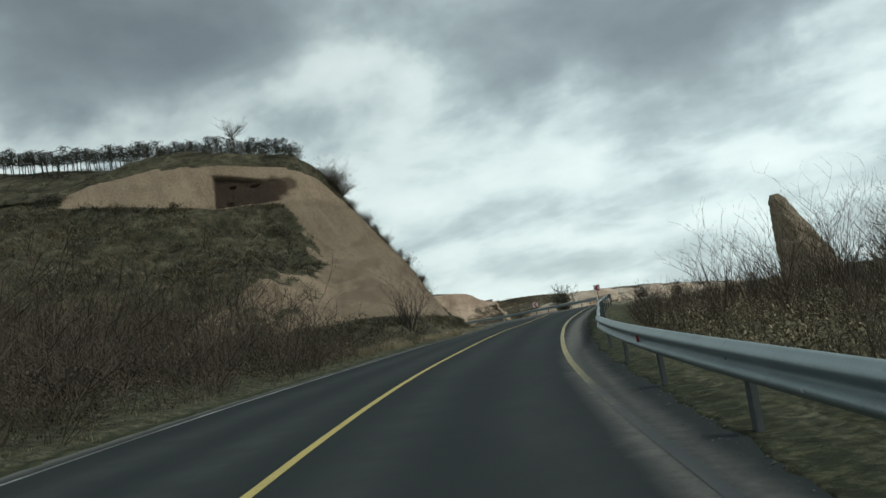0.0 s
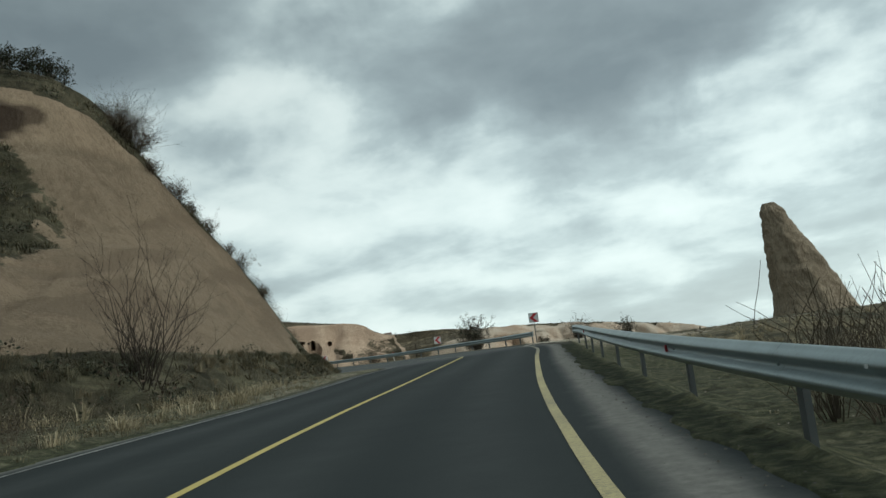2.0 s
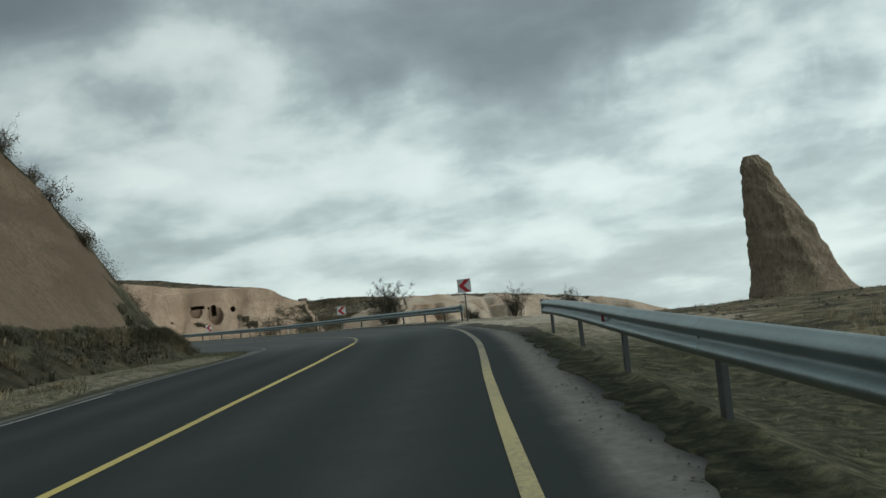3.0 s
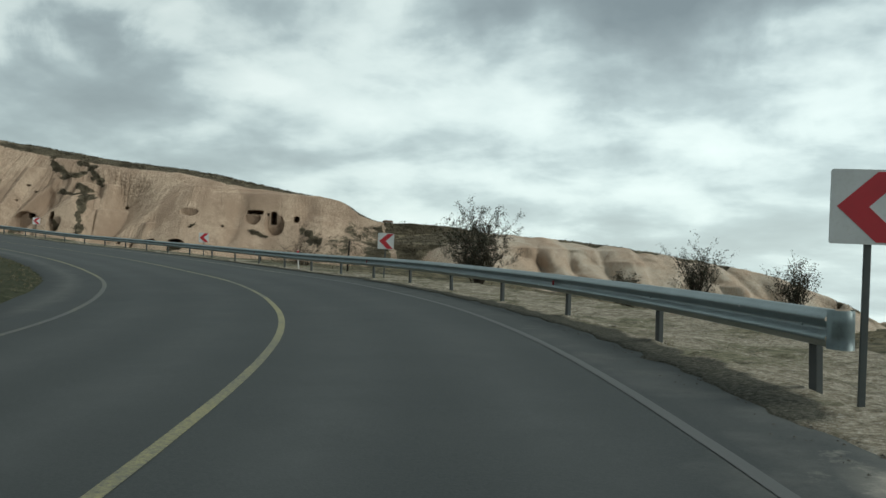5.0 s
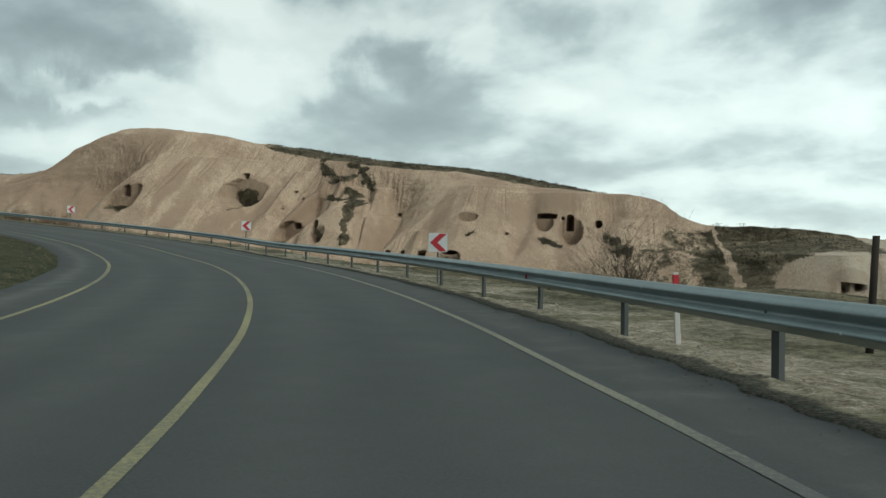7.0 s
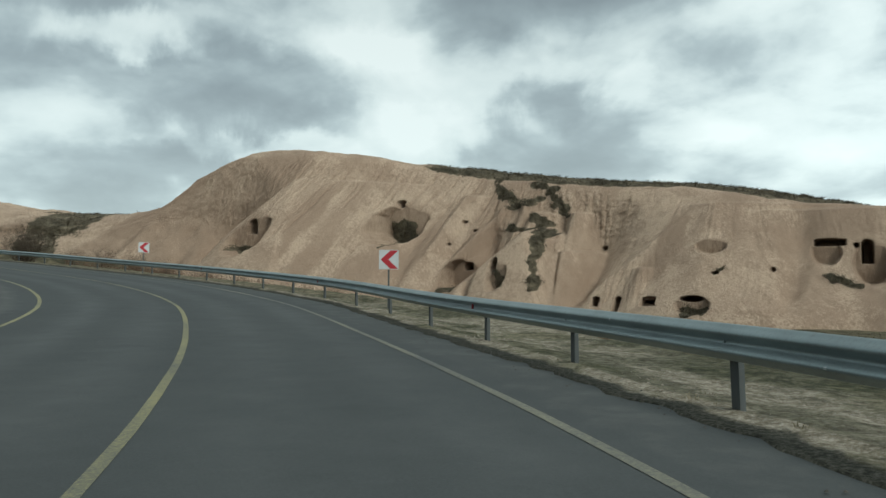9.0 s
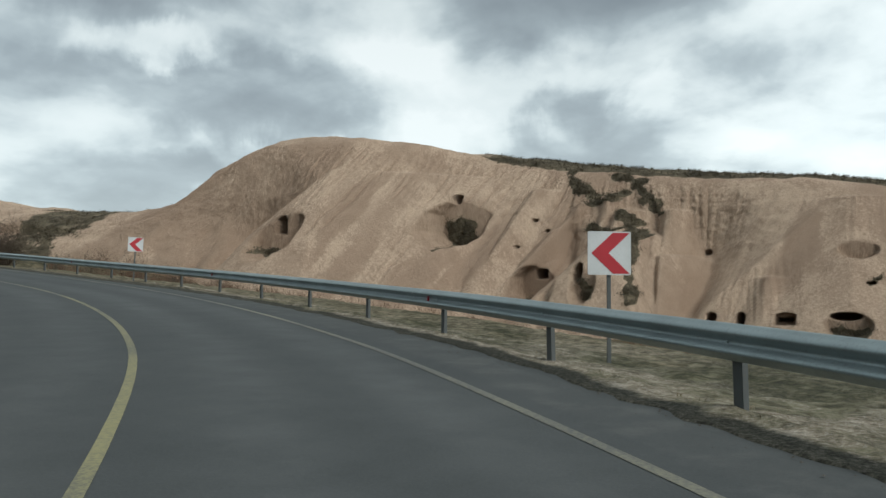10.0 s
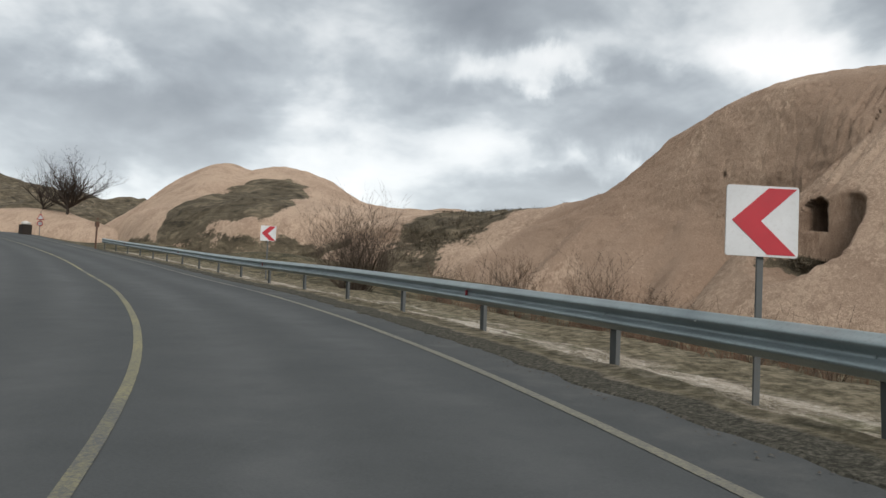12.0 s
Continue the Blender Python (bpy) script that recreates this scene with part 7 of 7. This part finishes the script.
def fence_post(x, y, height, lean):
    gz = float(surface_z(x, y)[0])
    bm = bmesh.new()
    made = bmesh.ops.create_cone(bm, cap_ends=True, segments=10, radius1=0.05, radius2=0.042, depth=height + 0.3)["verts"]
    for v in made:
        v.co.z += height / 2 - 0.15
        k = 1 + 0.18 * noise.noise(Vector((v.co.x * 9, v.co.y * 9, v.co.z * 2)))
        v.co.x *= k; v.co.y *= k
    ob = new("fence_post", bm_mesh("fence_post", bm, DARK_WOOD, True))
    ob.matrix_basis = pose(x, y, gz, 0, lean, 0)
    return tagged(ob, "dark weathered wooden fence post behind the guardrail", "fence post")


fence_post(9.99, 113.4, 1.75, 2.5)
fence_post(4.4, 126.0, 1.0, -2)


def litter(x, y, size, yaw, seed):
    r_ = random.Random(seed)
    bm = bmesh.new()
    n = 6
    g = [[bm.verts.new(((a / (n - 1) - 0.5) * size, (c / (n - 1) - 0.5) * size * 0.6, 0.03 + 0.10 * size * noise.noise(Vector((a * 0.8, c * 0.8, seed))))) for c in range(n)] for a in range(n)]
    for a in range(n - 1):
        for c in range(n - 1):
            bm.faces.new((g[a][c], g[a + 1][c], g[a + 1][c + 1], g[a][c + 1]))
    bmesh.ops.solidify(bm, geom=bm.faces[:], thickness=0.004)
    ob = new("litter", bm_mesh("litter", bm, PLASTER, True))
    ob.matrix_basis = pose(x, y, float(surface_z(x, y)[0]) + 0.02, 4, 3, yaw)
    return tagged(ob, "crumpled white plastic scrap lying in the verge", "litter", group="litter in the verge")


for k, (s, n, size) in enumerate(((96.5, 6.7, 0.5), (77, 8.6, 0.45), (73, 6.0, 0.15), (92, 5.6, 0.2), (88, 5.4, 0.15), (104, 5.5, 0.14), (120, 5.7, 0.16), (141, 5.6, 0.14), (156, 7.4, 0.3), (175, 5.6, 0.14), (190, 6.4, 0.25), (112, 5.4, 0.12), (49, -5.2, 0.3), (98.5, 3.7, 0.12))):
    p = on_road(s, n)
    litter(p[0], p[1], size, 40 * k, k)

# a rusty post with a box beside the far end of the guardrail
p = (-98.2, 172.0)
gz = float(surface_z(p[0], p[1])[0])
thing = new("box_post")
thing.location = (p[0], p[1], gz)
tagged(thing, "thin rusty post with a small metal box on top", "post")
bm = bmesh.new(); box(bm, (0.10, 0.10, 2.3), (0, 0, 0.85), 0.01)
part("post", bm_mesh("post", bm, RUST), thing)
bm = bmesh.new(); box(bm, (0.34, 0.24, 0.36), (0, 0, 1.86), 0.02)
box(bm, (0.16, 0.12, 0.12), (0.02, 0, 2.24), 0.02)
part("box", bm_mesh("box", bm, RUST), thing, "small rusty box")

# a hut on the far saddle
thing = new("hut")
thing.matrix_basis = pose(15.9, 289, 11.2, 0, 0, 20)
tagged(thing, "tiny pale hut on the distant ridge", "hut")
bm = bmesh.new(); box(bm, (2.0, 1.6, 3.0), (0, 0, -0.4), 0.03)
part("wall", bm_mesh("wall", bm, PLASTER), thing)
bm = bmesh.new()
pts = [(-1.15, -0.95, 1.1), (1.15, -0.95, 1.1), (1.15, 0.95, 1.1), (-1.15, 0.95, 1.1), (-1.15, 0, 1.6), (1.15, 0, 1.6)]
vs = [bm.verts.new(q) for q in pts]
for f in ((0, 1, 5, 4), (2, 3, 4, 5), (0, 4, 3), (1, 2, 5), (0, 3, 2, 1)):
    bm.faces.new([vs[k] for k in f])
part("roof", bm_mesh("roof", bm, RUST), thing)
bm = bmesh.new(); box(bm, (0.6, 0.06, 1.2), (0.2, -0.82, 0.2))
part("door", bm_mesh("door", bm, DARK_WOOD), thing)

# the far end of the road: two traffic signs on one post and a dark bin
x, y = -121.9, 172.9
thing = new("warning_sign")
thing.matrix_basis = pose(x, y, float(surface_z(x, y)[0]), 0, 0, 78)
tagged(thing, "white triangular and round traffic signs on a thin post", "traffic sign")
bm = bmesh.new(); box(bm, (0.06, 0.06, 2.5), (0, 0, 1.1), 0.01)
part("post", bm_mesh("post", bm, POST_STEEL), thing)


def plate(count, radius, z, turn, mat, front):
    bm = bmesh.new()
    rim_ = [bm.verts.new((radius * math.sin(turn + 2 * math.pi * k / count), front, z + radius * math.cos(turn + 2 * math.pi * k / count))) for k in range(count)]
    face_ = bm.faces.new(rim_)
    bmesh.ops.solidify(bm, geom=[face_], thickness=0.02)
    return bm_mesh("plate", bm, mat)


for count, radius, z, inner in ((3, 0.40, 1.75, 0.27), (20, 0.26, 1.2, 0.18)):
    p_ = part("plate", plate(count, radius, z, 0, SIGN_RED, -0.05), thing, "red-rimmed sign plate")
    part("face", plate(count, inner, z, 0, SIGN_WHITE, -0.08), p_, "white sign face")
x, y = -117.3, 170.9
thing = new("waste_bin")
thing.matrix_basis = pose(x, y, float(surface_z(x, y)[0]), 0, 0, 10)
tagged(thing, "dark metal waste bin with a pale sack on top", "bin")
bm = bmesh.new(); box(bm, (0.95, 0.8, 1.05), (0, 0, 0.48), 0.06)
part("body", bm_mesh("body", bm, DARK_WOOD), thing)
bm = bmesh.new(); bmesh.ops.create_icosphere(bm, subdivisions=2, radius=0.36)
for v in bm.verts:
    k = 1 + 0.3 * noise.noise(v.co * 4)
    v.co = Vector((v.co.x * k * 1.2, v.co.y * k, v.co.z * k * 0.55 + 1.12))
part("sack", bm_mesh("sack", bm, PLASTER, True), thing, "crumpled pale sack")
